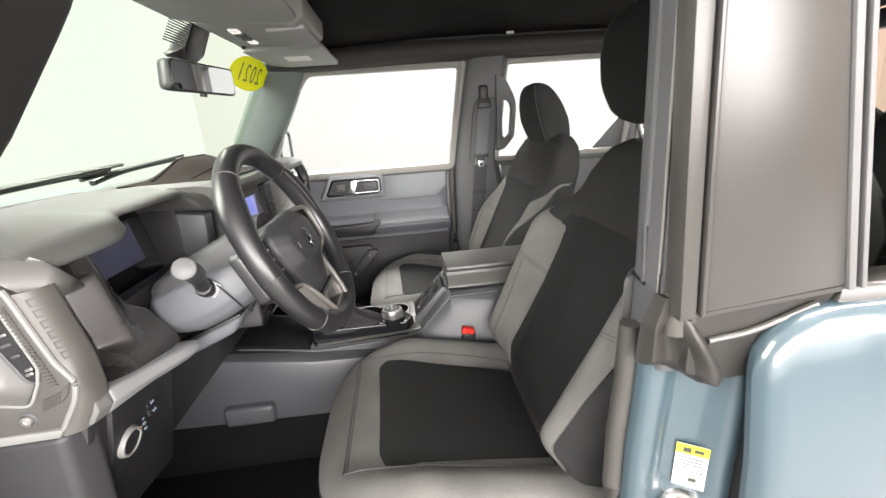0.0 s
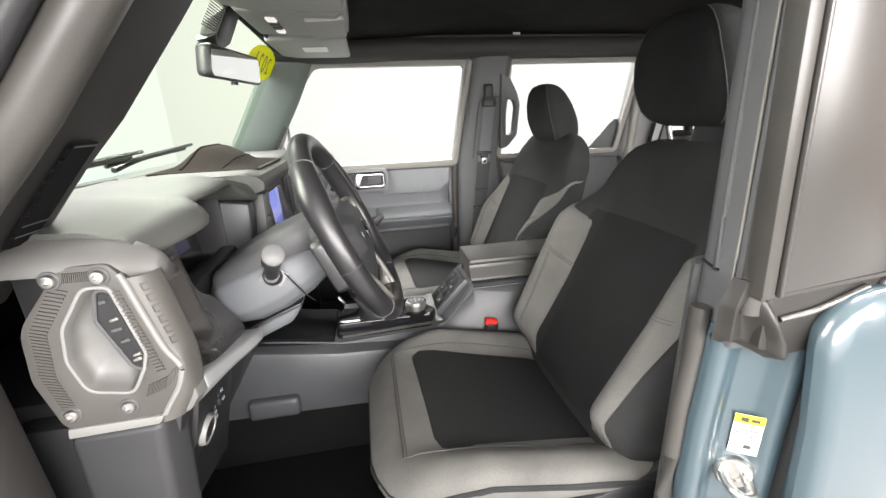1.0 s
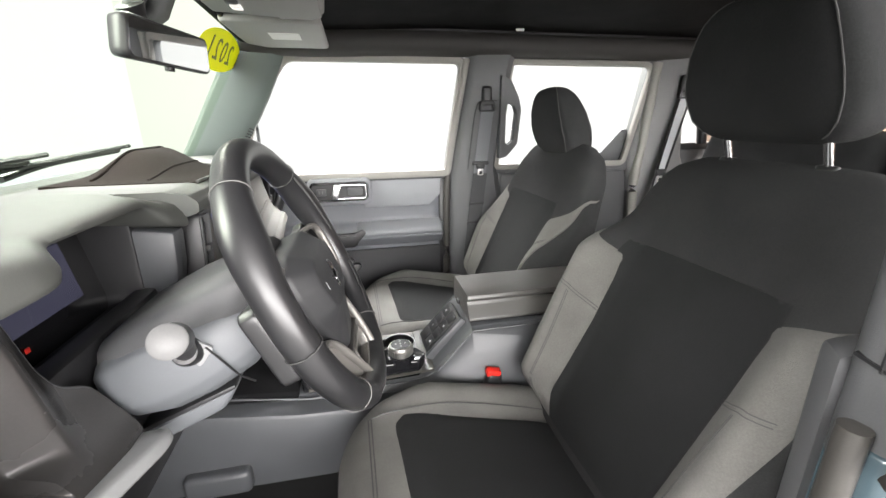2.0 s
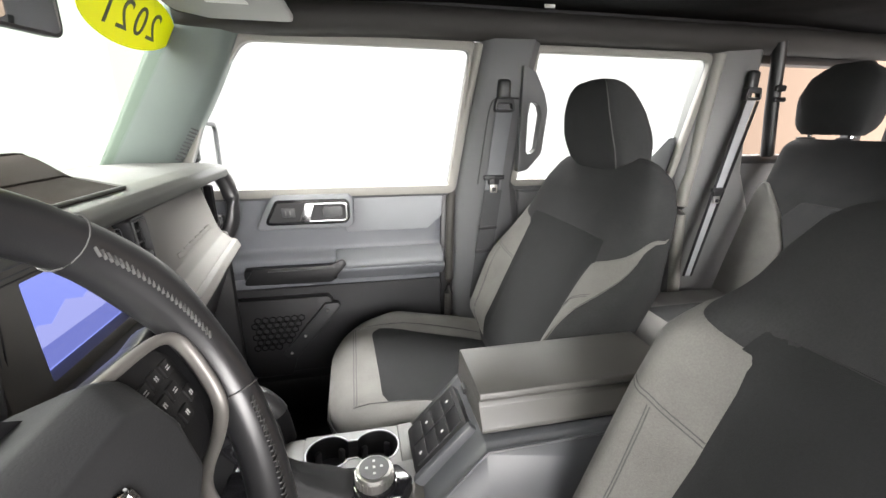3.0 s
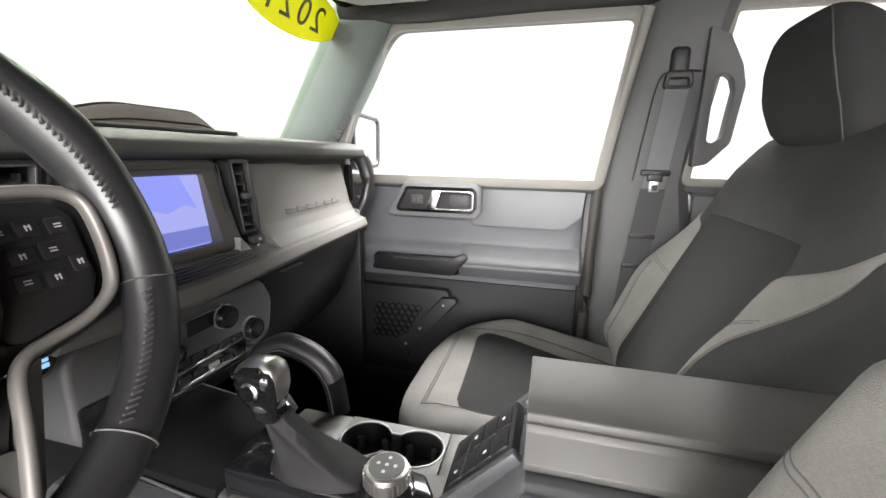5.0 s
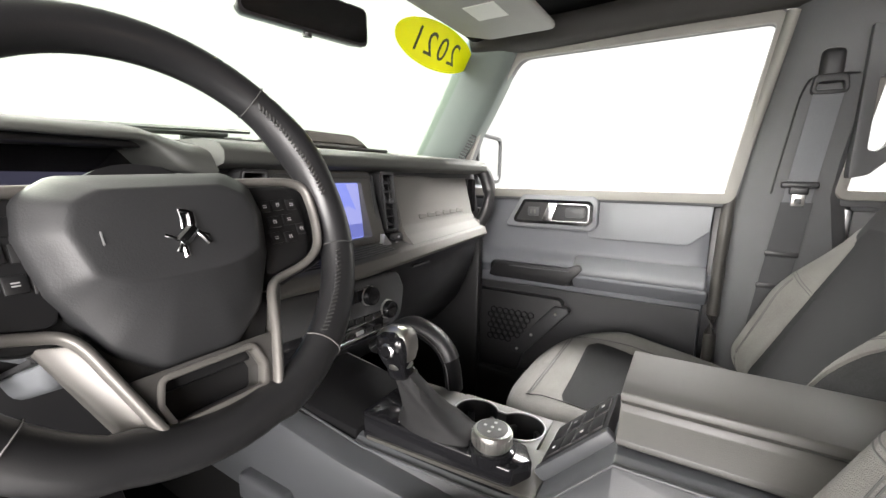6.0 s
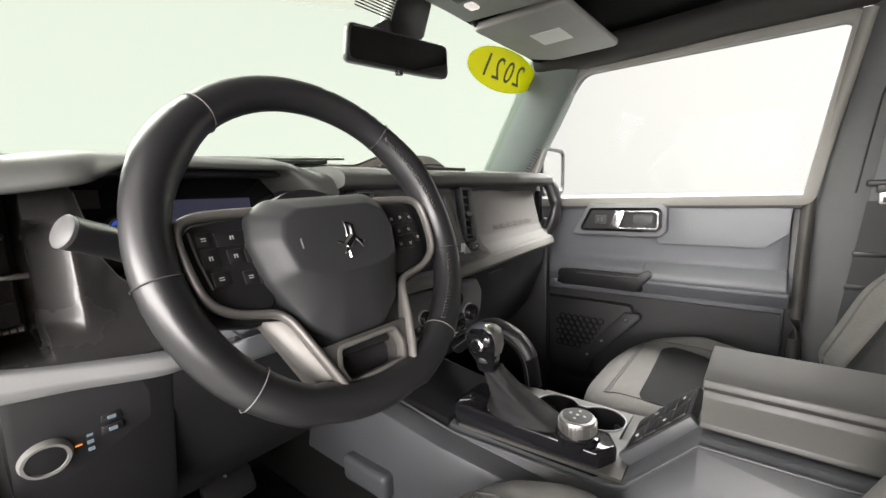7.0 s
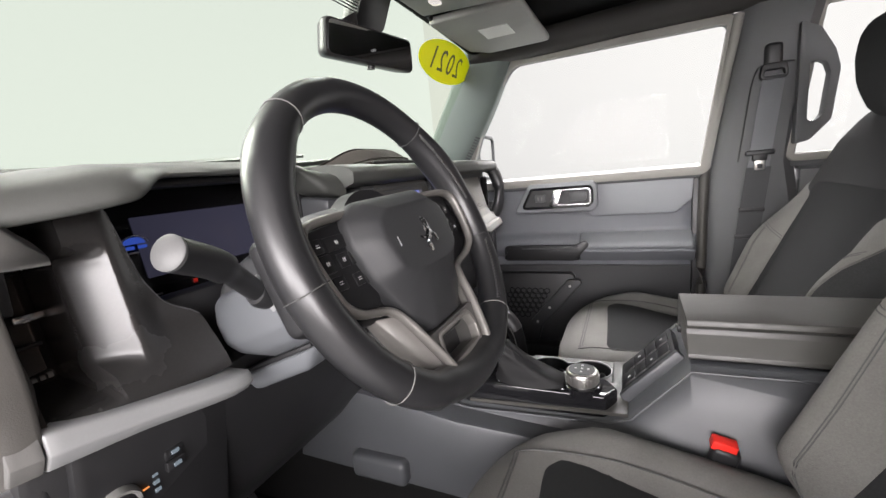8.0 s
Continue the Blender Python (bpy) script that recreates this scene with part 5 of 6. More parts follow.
FRONTX = [(0.574, -0.404), (0.60, -0.388), (0.62, -0.384), (0.66, -0.384), (0.70, -0.391), (0.757, -0.402), (0.78, -0.410)]


def fascia(u, v):
    z = 0.574 + 0.182 * v
    xe, xr = soft(EDGEX, z, 0.006), soft(FRONTX, z, 0.01)
    if u < 0.75:
        q = u / 0.75 * math.pi / 2
        return (xe + (xr - xe) * math.sin(q), -0.616 - 0.033 * math.cos(q) ** 0.8, z)
    k = (u - 0.75) / 0.25
    return (xr - 0.10 * k * k, -0.616 + 0.008 * k, z)


part("end_fascia", sheet(fascia, 32, 30, 0.0), NAMEGREY, cap, "taupe curved fascia strip", 60)
part("edge_line", tube([(soft(EDGEX, z, 0.006) - 0.001, -0.650, z) for z in np.linspace(0.586, 0.762, 36)], 0.0034, n=8), PALEGREY, cap, "pale raised edge line")
for i in range(6):
    p = Vector(fascia(0.30, 0.93 - 0.072 * i))
    q = Vector(fascia(0.36, 0.93 - 0.072 * i))
    d = (q - p).normalized()
    n_ = d.cross(Vector((0.2, 0, -1))).normalized()
    fm = Matrix.Translation(p) @ Matrix((d, Vector((0.2, 0, -1)), n_)).transposed().to_4x4()
    for w, h, ox, oy in ((0.0014, 0.009, -0.0035, 0), (0.006, 0.0014, 0, -0.0038), (0.006, 0.0014, 0, 0.0038)):
        part("name_bar", xf(box((ox, oy, 0.0), (w, h, 0.0016)), fm), CAPGREY, cap)
part("cap_border", block([(-0.527, -0.650, 0.569), (-0.430, -0.650, 0.572), (-0.430, -0.61, 0.572), (-0.527, -0.61, 0.569)], [(-0.523, -0.652, 0.584), (-0.421, -0.652, 0.585), (-0.421, -0.61, 0.585), (-0.523, -0.61, 0.584)], 0.003, 2), PALEGREY, cap, "pale strip under the cap edge")
part("kick_panel", block([(-0.54, -0.648, 0.10), (-0.47, -0.648, 0.10), (-0.45, -0.61, 0.10), (-0.54, -0.61, 0.10)], [(-0.530, -0.648, 0.570), (-0.432, -0.648, 0.572), (-0.412, -0.61, 0.572), (-0.53, -0.61, 0.57)], 0.010, 4), LOWERDOOR, dash, "dark panel below the dash end")

# ---- steering ----
WC = Vector((-0.2017, -0.355, 0.721))
WM = Matrix.Translation(WC) @ Matrix(((0, 0.403 * -1, 0.915, 0), (1, 0, 0, 0), (0, 0.915, 0.403, 0), (0, 0, 0, 1))) @ pose(0, 0, 0, 0, 0, -4.3) @ pose(0, 0, 0, 0, -3, 0) @ Matrix.Translation((0, -0.006, 0)) @ Matrix.Diagonal((0.925, 0.963, 0.925, 1))
wheel = thing("steering_wheel", "black leather steering wheel with silver lower spokes", "steering wheel")


def wpart(name, bm, mat, label="", drop=0.0):
    return part(name, xf(bm, WM @ Matrix.Translation((0, drop, -0.017 if drop else 0.0))), mat, wheel, label)


R, TR = 0.174, 0.0185
rim_rings = []
for i in range(72):
    a = 2 * math.pi * i / 72
    deg = math.degrees(a) % 360
    g = sum(math.exp(-((deg - c) / 14) ** 2) for c in (150, 30)) * 0.0035
    r = TR + g
    rr = R - (0.004 if 250 < deg < 290 else 0)
    rim_rings.append([(math.cos(a) * (rr + r * math.cos(b)), math.sin(a) * (rr + r * math.cos(b)), r * 1.08 * math.sin(b)) for b in (2 * math.pi * j / 18 for j in range(18))])
wpart("rim", loft(rim_rings, False, True), LEATHER, "black leather wrapped rim")
for deg in (131, 51, 228, 312, 350, 190):
    a = math.radians(deg)
    ring = [(math.cos(a) * (R + (TR + 0.0012) * math.cos(b)), math.sin(a) * (R + (TR + 0.0012) * math.cos(b)), (TR + 0.0012) * 1.08 * math.sin(b)) for b in (2 * math.pi * j / 20 for j in range(20))]
    wpart("rim_seam", tube(ring, 0.0007, True, 5), PALETHREAD if deg in (131, 228, 312) else THREAD)
for lo, hi in ((10, 50), (314, 348)):
    st = bmesh.new()
    for i in range(int((hi - lo) / 1.6)):
        a = math.radians(lo + 1.6 * i)
        b = math.radians(128)
        p = Vector((math.cos(a) * (R + TR * 1.15 * math.cos(b)), math.sin(a) * (R + TR * 1.15 * math.cos(b)), TR * 1.25 * math.sin(b)))
        bmesh.ops.create_cube(st, size=1, matrix=Matrix.Translation(p) @ pose(0, 0, 0, 0, 0, lo + 1.6 * i + 35) @ Matrix.Diagonal((0.007, 0.0013, 0.0025, 1)))
    wpart("stitching", st, THREAD)
# everything inside the rim turns a little against the seams
HM = WM @ pose(0, 0, 0, 0, 0, 4.5)


def hpart(name, bm, mat, label="", angle=38):
    return part(name, xf(bm, HM), mat, wheel, label, angle)


# airbag pad: soft edge, flat raised middle with a fold across its lower third
po = rounded([(-0.066, 0.050), (0.066, 0.050), (0.088, 0.036), (0.093, 0.006), (0.085, -0.034), (0.060, -0.084), (0.030, -0.108), (-0.030, -0.108), (-0.060, -0.084), (-0.085, -0.034), (-0.093, 0.006), (-0.088, 0.036)], 0.016, 5)
po = radial(po, (0, -0.012), 96)
crown = rounded([(-0.046, 0.030), (0.046, 0.030), (0.066, 0.020), (0.072, 0.000), (0.064, -0.034), (0.044, -0.043), (0.020, -0.046), (-0.020, -0.046), (-0.044, -0.043), (-0.064, -0.034), (-0.072, 0.000), (-0.066, 0.020)], 0.004, 5)
crown = radial(crown, (0, -0.012), 96)
rings = [[(x * 1.02, y * 1.02, -0.055) for x, y in po], [(x * 1.01, y * 1.01, -0.020) for x, y in po], [(x, y, -0.010) for x, y in po], [(x * 0.985, y * 0.985, -0.004) for x, y in po], [(x * 0.955, y * 0.955, -0.001) for x, y in po], [(0.5 * (x * 0.955 + u), 0.5 * (y * 0.955 + w), 0.0095) for (x, y), (u, w) in zip(po, crown)]]
for k, z in ((1.0, 0.0185), (0.96, 0.0202), (0.9, 0.0208), (0.6, 0.0214), (0.3, 0.0218), (0.05, 0.022)):
    rings.append([(x * k, -0.008 + (y + 0.008) * k, z) for x, y in crown])
hpart("airbag_cover", loft(rings), AIRBAG, "dark soft airbag cover", 40)
hpart("pad_mark", box((-0.052, -0.008, 0.0215), (0.001, 0.010, 0.001)), SILVER)
emb = bmesh.new()
for x0, y0, x1, y1, r in ((-0.010, -0.006, 0.006, 0.000, 0.0050), (0.004, 0.000, 0.010, 0.012, 0.0036), (0.010, 0.012, 0.003, 0.017, 0.0024), (0.006, -0.002, 0.010, -0.016, 0.0026), (0.004, -0.004, 0.013, -0.010, 0.0018), (-0.009, -0.007, -0.012, -0.018, 0.0024), (-0.008, -0.006, -0.016, -0.012, 0.0018), (-0.010, -0.004, -0.017, 0.004, 0.0016), (-0.002, 0.003, 0.004, 0.018, 0.0014)):
    t = tube([(x0, y0, 0.0), ((x0 + x1) / 2, (y0 + y1) / 2, 0.0014), (x1, y1, 0.0)], r, n=6, flat=0.5)
    me = bpy.data.meshes.new("emblem_piece")
    t.to_mesh(me)
    t.free()
    emb.from_mesh(me)
    bpy.data.meshes.remove(me)
hpart("emblem", xf(emb, Matrix.Translation((0.005, -0.010, 0.0225)) @ pose(0, 0, 0, 0, 0, 18)), CHROME, "small chrome emblem")
hpart("hub", lathe([(0.05, -0.09), (0.075, -0.05), (0.07, -0.03), (0.0006, -0.03)], Matrix(), 32), BLACK)
for sg in (-1, 1):
    def side(pts):
        q = [(sg * x, y) for x, y in pts]
        return q if sg > 0 else q[::-1]
    core = rounded(side([(0.05, 0.044), (0.140, 0.040), (0.176, 0.044), (0.178, -0.044), (0.146, -0.056), (0.10, -0.068), (0.05, -0.07)]), 0.012, 4)
    hpart("spoke_core", prism(core, "z", -0.040, -0.018, 0.006, 3), LEATHER, "black soft spoke cover")
    path = [(0.074, 0.041, -0.012), (0.108, 0.0395, -0.008), (0.136, 0.036, -0.004), (0.1495, 0.027, -0.001), (0.152, 0.008, 0.000), (0.148, -0.024, 0.000), (0.140, -0.042, -0.002), (0.122, -0.0535, -0.006), (0.100, -0.059, -0.010), (0.084, -0.064, -0.009), (0.074, -0.076, -0.005), (0.064, -0.104, 0.001), (0.052, -0.137, 0.005), (0.042, -0.163, 0.006)]
    hpart("spoke_frame", tube(smooth_path([(sg * x, y, z) for x, y, z in path], 6), 0.0044, n=10, flat=1.5), SPOKE, "bronze grey spoke frame", 60)
    pad = rounded(side([(0.070, 0.038), (0.136, 0.033), (0.148, 0.020), (0.145, -0.026), (0.134, -0.046), (0.080, -0.058)]), 0.012, 5)
    hpart("switch_pad", prism(pad, "z", -0.024, -0.012, 0.002, 2), BLACK, "black switch pad")
    if sg < 0:
        keys = [(-0.128, 0.018, 0.013, 0.014), (-0.126, 0.000, 0.016, 0.018), (-0.122, -0.020, 0.016, 0.014), (-0.104, -0.001, 0.014, 0.014), (-0.088, -0.002, 0.014, 0.014), (-0.103, 0.017, 0.030, 0.014), (-0.096, -0.023, 0.013, 0.013), (-0.082, -0.025, 0.012, 0.013)]
    else:
        keys = [(0.102, 0.014, 0.013, 0.012), (0.118, 0.015, 0.013, 0.012), (0.135, 0.014, 0.012, 0.012), (0.108, -0.003, 0.016, 0.012), (0.126, -0.002, 0.014, 0.012), (0.138, -0.014, 0.011, 0.012), (0.104, -0.020, 0.014, 0.012), (0.121, -0.021, 0.013, 0.012)]
    for n_, (x, y, w, h) in enumerate(keys):
        hpart("button", box((x, y, -0.0118), (w, h, 0.003), 0.0012, 2), BLACK)
        for mx, my, mw, mh in (((-0.0016, 0, 0.0012, 0.005), (0.0016, 0, 0.0012, 0.005), (0, 0.0012, 0.005, 0.0010)) if n_ % 2 else ((0, 0.0014, 0.006, 0.0011), (0, -0.0014, 0.006, 0.0011))):
            hpart("button_mark", box((x + 0.75 * mx, y + 0.75 * my, -0.0101), (0.75 * mw, 0.8 * mh, 0.0005)), PRINTW)
    if sg < 0:
        hpart("button_edge", tube([(-0.139, 0.026, -0.0105), (-0.1375, 0.0, -0.0095), (-0.132, -0.028, -0.0105)], 0.0012, n=6), SILVER)
    plate = side([(0.098, -0.064), (0.076, -0.072), (0.046, -0.160), (0.066, -0.140)])
    hpart("lower_spoke", block([(x, y, -0.035) for x, y in plate], [(x, y, z) for (x, y), z in zip(plate, (-0.020, -0.004, 0.003, -0.012) if sg > 0 else (-0.012, 0.003, -0.004, -0.020))], 0.003, 2), SPOKE, "bronze grey lower spoke")
u_o = rounded([(-0.060, -0.108), (0.060, -0.108), (0.043, -0.166), (0.020, -0.174), (-0.020, -0.174), (-0.043, -0.166)], 0.006, 4)
u_i = rounded([(-0.036, -0.116), (0.036, -0.116), (0.041, -0.132), (0.036, -0.148), (-0.036, -0.148), (-0.041, -0.132)], 0.005, 4)
hpart("spoke_bridge", ringplate(u_o, u_i, "z", -0.030, 0.001, 0.003, 3), GUNMETAL, "gunmetal lower bridge")
hpart("bridge_back", prism([(0.078, -0.070), (-0.078, -0.070), (-0.054, -0.125), (0.054, -0.125)][::-1], "z", -0.034, -0.014, 0.003, 2), BLACK)
hpart("bridge_lip", ringplate(inset(u_i, -0.005), inset(u_i, 0.0005), "z", -0.010, 0.0035, 0.002, 2), SPOKE)
hpart("bridge_well", prism(inset(u_i, -0.002), "z", -0.034, -0.028), BLACK)

col = thing("steering_column", "grey plastic steering column shroud with stalk", "steering column")
# the column rises towards the wheel
RISE = Matrix(((1, 0, 0, 0), (0, 1, 0, 0), (0.40, 0, 1, 0.40 * 0.328), (0, 0, 0, 1)))
rings = []
OCT = [(0.72, 1.0), (-0.72, 1.0), (-0.93, 0.75), (-1.0, 0.25), (-1.0, -0.35), (-0.86, -0.72), (-0.6, -1.0), (0.6, -1.0), (0.86, -0.72), (1.0, -0.35), (1.0, 0.25), (0.93, 0.75)]
for x, w, zt, zb in ((-0.425, 0.070, 0.690, 0.622), (-0.408, 0.082, 0.700, 0.606), (-0.372, 0.084, 0.702, 0.594), (-0.33, 0.083, 0.700, 0.594), (-0.285, 0.076, 0.694, 0.602), (-0.264, 0.064, 0.690, 0.612), (-0.25, 0.05, 0.684, 0.63)):
    zc, h = (zt + zb) / 2, (zt - zb) / 2
    rings.append([(x - 0.012 * cz, -0.361 + w * cy, zc + h * cz) for cy, cz in OCT])
top_rings = []
for x, w, zt, zb in ((-0.43, 0.060, 0.712, 0.66), (-0.40, 0.070, 0.722, 0.66), (-0.34, 0.072, 0.729, 0.66), (-0.29, 0.068, 0.730, 0.66), (-0.262, 0.058, 0.724, 0.66), (-0.245, 0.045, 0.712, 0.67)):
    zc, h = (zt + zb) / 2, (zt - zb) / 2
    top_rings.append([(x, -0.361 + w * cy, zc + h * cz) for cy, cz in OCT])
part("upper_shroud", bevel_all(xf(loft(top_rings), RISE), 0.006, 3, 24), DARK, col, "dark upper column shroud", 50)
part("column_surround", box((-0.455, -0.33, 0.60), (0.03, 0.30, 0.14), 0.006, 2), BLACK, dash)
part("shroud", bevel_all(xf(loft(rings), RISE), 0.004, 2, 24), COLUMN, col, "mid grey column shroud", 28)
part("lower_cover", xf(block([(-0.405, -0.418, 0.562), (-0.315, -0.412, 0.562), (-0.315, -0.312, 0.562), (-0.405, -0.305, 0.562)], [(-0.415, -0.428, 0.592), (-0.292, -0.420, 0.592), (-0.292, -0.306, 0.592), (-0.415, -0.298, 0.592)], 0.010, 3), RISE), COLUMN, col)
part("cover_gap", xf(box((-0.35, -0.361, 0.593), (0.11, 0.126, 0.006), 0.002), RISE), BLACK, col)
part("shroud_joint", tube([(-0.310, -0.4455, 0.674), (-0.296, -0.4425, 0.652), (-0.283, -0.4385, 0.630), (-0.272, -0.425, 0.612)], 0.0013, n=5), BLACK, col)
part("boot_plate", xf(box((0, 0, 0), (0.036, 0.004, 0.034), 0.002, 2), pose(-0.327, -0.4425, 0.668, 8, 35, 4)), SILVER, col, "pale square plate round the stalk")
st = part("stalk", tube(smooth_path([(-0.330, -0.425, 0.660), (-0.327, -0.452, 0.676), (-0.312, -0.50, 0.714), (-0.298, -0.546, 0.735)]), [0.013] * 6 + [0.0105] * 3 + [0.011] * 6 + [0.0145] * 9 + [0.0148], n=18), BLACK, col, "dark multi function stalk")
part("stalk_end", lathe([(0.0142, -0.002), (0.0148, 0.002), (0.013, 0.0035), (0.0006, 0.004)], axis_pose((-0.2975, -0.5475, 0.7357), (0.28, -0.88, 0.40)), 24), STALKGREY, st, "pale grey stalk end cap")
part("stalk_boot", lathe([(0.016, -0.004), (0.015, 0.006), (0.012, 0.012), (0.0006, 0.013)], axis_pose((-0.328, -0.444, 0.670), (0.1, -0.9, 0.4)), 20), BLACK, col)

# pedals
pd = thing("brake_pedal", "black rubber brake pedal in the dark footwell", "pedal")
part("pedal_pad", box((-0.68, -0.30, 0.17), (0.02, 0.10, 0.06), 0.01, 2, (0, -35, 0)), BLACK, pd)
part("pedal_arm", tube([(-0.69, -0.30, 0.18), (-0.73, -0.30, 0.33), (-0.74, -0.30, 0.5)], 0.01, n=8), BLACK, pd)

# ---- centre console ----
con = thing("centre_console", "grey plastic centre console with cup holders and armrest bin", "console")
rings = []
side = [(-0.50, 0.36), (-0.40, 0.345), (-0.285, 0.326), (-0.27, 0.325), (-0.012, 0.335), (0.002, 0.338), (0.015, 0.345), (0.105, 0.445), (0.44, 0.445), (0.46, 0.40)]
for x, z in side:
    dip = 0.075 if -0.28 < x < 0.0 else 0.0
    rings.append([(x, -0.105, 0.19), (x, -0.10, 0.21), (x, -0.085, z - 0.06), (x, -0.062, z - 0.012), (x, -0.05, z), (x, 0.03, z + 0.003 - 0.3 * dip), (x, 0.036, z - dip), (x, 0.119, z - dip), (x, 0.122, z + 0.008), (x, 0.135, z - 0.02), (x, 0.15, 0.21), (x, 0.15, 0.19)])
part("console_body", bevel_all(loft(rings), 0.004, 2, 35), GREY, con, "mid grey console body")
part("deck_plate", sheet(lambda u, v: (-0.27 + 0.285 * u, -0.055 + 0.088 * v, 0.329 + 0.012 * u + 0.008 * v), 4, 4, -0.006), DECK, con, "taupe plastic console deck")
part("deck_edge", tube([(-0.50, -0.066, 0.355), (-0.40, -0.066, 0.341), (-0.27, -0.066, 0.321), (-0.02, -0.066, 0.331), (0.02, -0.066, 0.345), (0.105, -0.066, 0.44), (0.40, -0.066, 0.443)], 0.0022, n=8), GREY, con)
part("tunnel_step", box((-0.46, -0.108, 0.185), (0.13, 0.05, 0.055), 0.012, 4), GREY, con)
part("tunnel_side", prism([(-0.70, 0.15), (-0.68, 0.22), (-0.62, 0.33), (-0.50, 0.345), (-0.28, 0.315), (0.10, 0.30), (0.10, 0.13)], "y", -0.109, 0.152, 0.012), GREY, con)
part("tunnel_carpet", prism([(-0.95, 0.0), (-0.85, 0.2), (0.46, 0.2), (0.46, 0.0)], "y", -0.108, 0.148, 0.01), CARPET, con, "black carpeted tunnel")
part("front_cubby", block([(-0.53, -0.075, 0.33), (-0.292, -0.06, 0.31), (-0.292, 0.13, 0.31), (-0.53, 0.13, 0.33)], [(-0.53, -0.07, 0.368), (-0.292, -0.055, 0.338), (-0.292, 0.125, 0.338), (-0.53, 0.125, 0.368)], 0.006, 2), HEADLINER, con, "black rubber lined tray")
# raised shifter housing
part("shift_housing", prism(rounded([(-0.285, -0.052), (-0.02, -0.052), (0.0, -0.02), (-0.02, 0.012), (-0.10, 0.02), (-0.285, 0.05)], 0.012, 4), "z", 0.325, 0.372, 0.007, 3), GLOSSBLACK, con, "gloss black shifter housing")
for i in range(5):
    bar((-0.21 + 0.016 * i + (0.0 if i == 0 else 0.022), -0.041, 0.3725), (0.007, 0.004, 0.001), PRINTW, "gear_mark", con)
boot = part("shift_boot", loft([[(-0.20 + dx + 1.35 * r * math.copysign(abs(math.cos(a)) ** 0.7, math.cos(a)), -0.016 + 0.75 * r * math.copysign(abs(math.sin(a)) ** 0.7, math.sin(a)) + 0.0045 * math.sin(5 * a + h * 110) * min(1.0, 0.3 + 20 * h), 0.372 + h) for a in (2 * math.pi * j / 36 for j in range(36))] for h, r, dx in ((0, 0.050, 0.045), (0.006, 0.049, 0.044), (0.014, 0.043, 0.038), (0.022, 0.036, 0.030), (0.032, 0.028, 0.018), (0.044, 0.022, 0.006), (0.056, 0.019, -0.004), (0.066, 0.017, -0.013), (0.074, 0.0155, -0.018))]), BOOT, con, "soft black leather boot", 60)
GL = Matrix.Translation((-0.222, -0.022, 0.438)) @ pose(0, 0, 0, 0, -8, 0)
lev = part("gear_lever", xf(loft([[(1.15 * r * math.copysign(abs(math.cos(q)) ** 0.5, math.cos(q)), r * math.copysign(abs(math.sin(q)) ** 0.5, math.sin(q)), h) for q in (2 * math.pi * j / 24 for j in range(24))] for h, r in ((0, 0.013), (0.006, 0.016), (0.020, 0.017), (0.030, 0.021), (0.045, 0.0255), (0.060, 0.0265), (0.072, 0.024), (0.080, 0.017), (0.083, 0.008))]), GL), GLOSSBLACK, con, "black gear lever with chrome crown", )
part("lever_crown", xf(loft([[(1.17 * r * math.copysign(abs(math.cos(q)) ** 0.5, math.cos(q)), 0.8 * r * math.copysign(abs(math.sin(q)) ** 0.5, math.sin(q)), h) for q in (2 * math.pi * j / 24 for j in range(24))] for h, r in ((0.030, 0.0214), (0.045, 0.026), (0.060, 0.0272), (0.074, 0.0255), (0.081, 0.020), (0.0855, 0.011), (0.0862, 0.002))]), GL), STEEL, lev, "satin chrome lever crown")
part("lever_collar", xf(lathe([(0.0178, 0.018), (0.019, 0.020), (0.0205, 0.028), (0.0195, 0.030)], Matrix.Diagonal((1.15, 1, 1, 1)), 24), GL), STEEL, lev)
part("lever_button", xf(lathe([(0.013, 0.0), (0.013, 0.003), (0.010, 0.005), (0.0005, 0.005)], axis_pose((0.0, -0.0255, 0.052), (0, -1, 0.1)), 24), GL), CHROME, lev)
part("button_face", xf(lathe([(0.0095, 0.004), (0.0095, 0.0062), (0.0005, 0.0068)], axis_pose((0.0, -0.0255, 0.052), (0, -1, 0.1)), 24), GL), GLOSSBLACK, lev)
# mode dial
part("dial_base", lathe([(0.034, 0), (0.034, 0.016), (0.030, 0.018)], Matrix.Translation((-0.06, -0.024, 0.362)), 36), GLOSSBLACK, con)
dial = part("mode_dial", lathe([(0.0265, 0), (0.028, 0.004), (0.028, 0.018), (0.0265, 0.023), (0.023, 0.0245), (0.0006, 0.0245)], Matrix.Translation((-0.06, -0.024, 0.380)), 40), STEEL, con, "knurled metal drive mode dial")
part("dial_face", lathe([(0.0225, 0), (0.0225, 0.002), (0.0006, 0.0025)], Matrix.Translation((-0.06, -0.024, 0.4035)), 32), DARK, dial)
for dx, dy in ((0, 0), (0.011, 0), (-0.011, 0), (0, 0.012), (0, -0.012)):
    part("dial_mark", box((-0.06 + dx, -0.024 + dy, 0.4063), (0.004, 0.004, 0.0008)), PRINTW, dial)
for i in range(28):
    a = 2 * math.pi * i / 28
    part("knurl", box((-0.06 + 0.0285 * math.cos(a), -0.024 + 0.0285 * math.sin(a), 0.391), (0.002, 0.003, 0.014), 0, 1, (0, 0, math.degrees(a))), STEEL, dial)
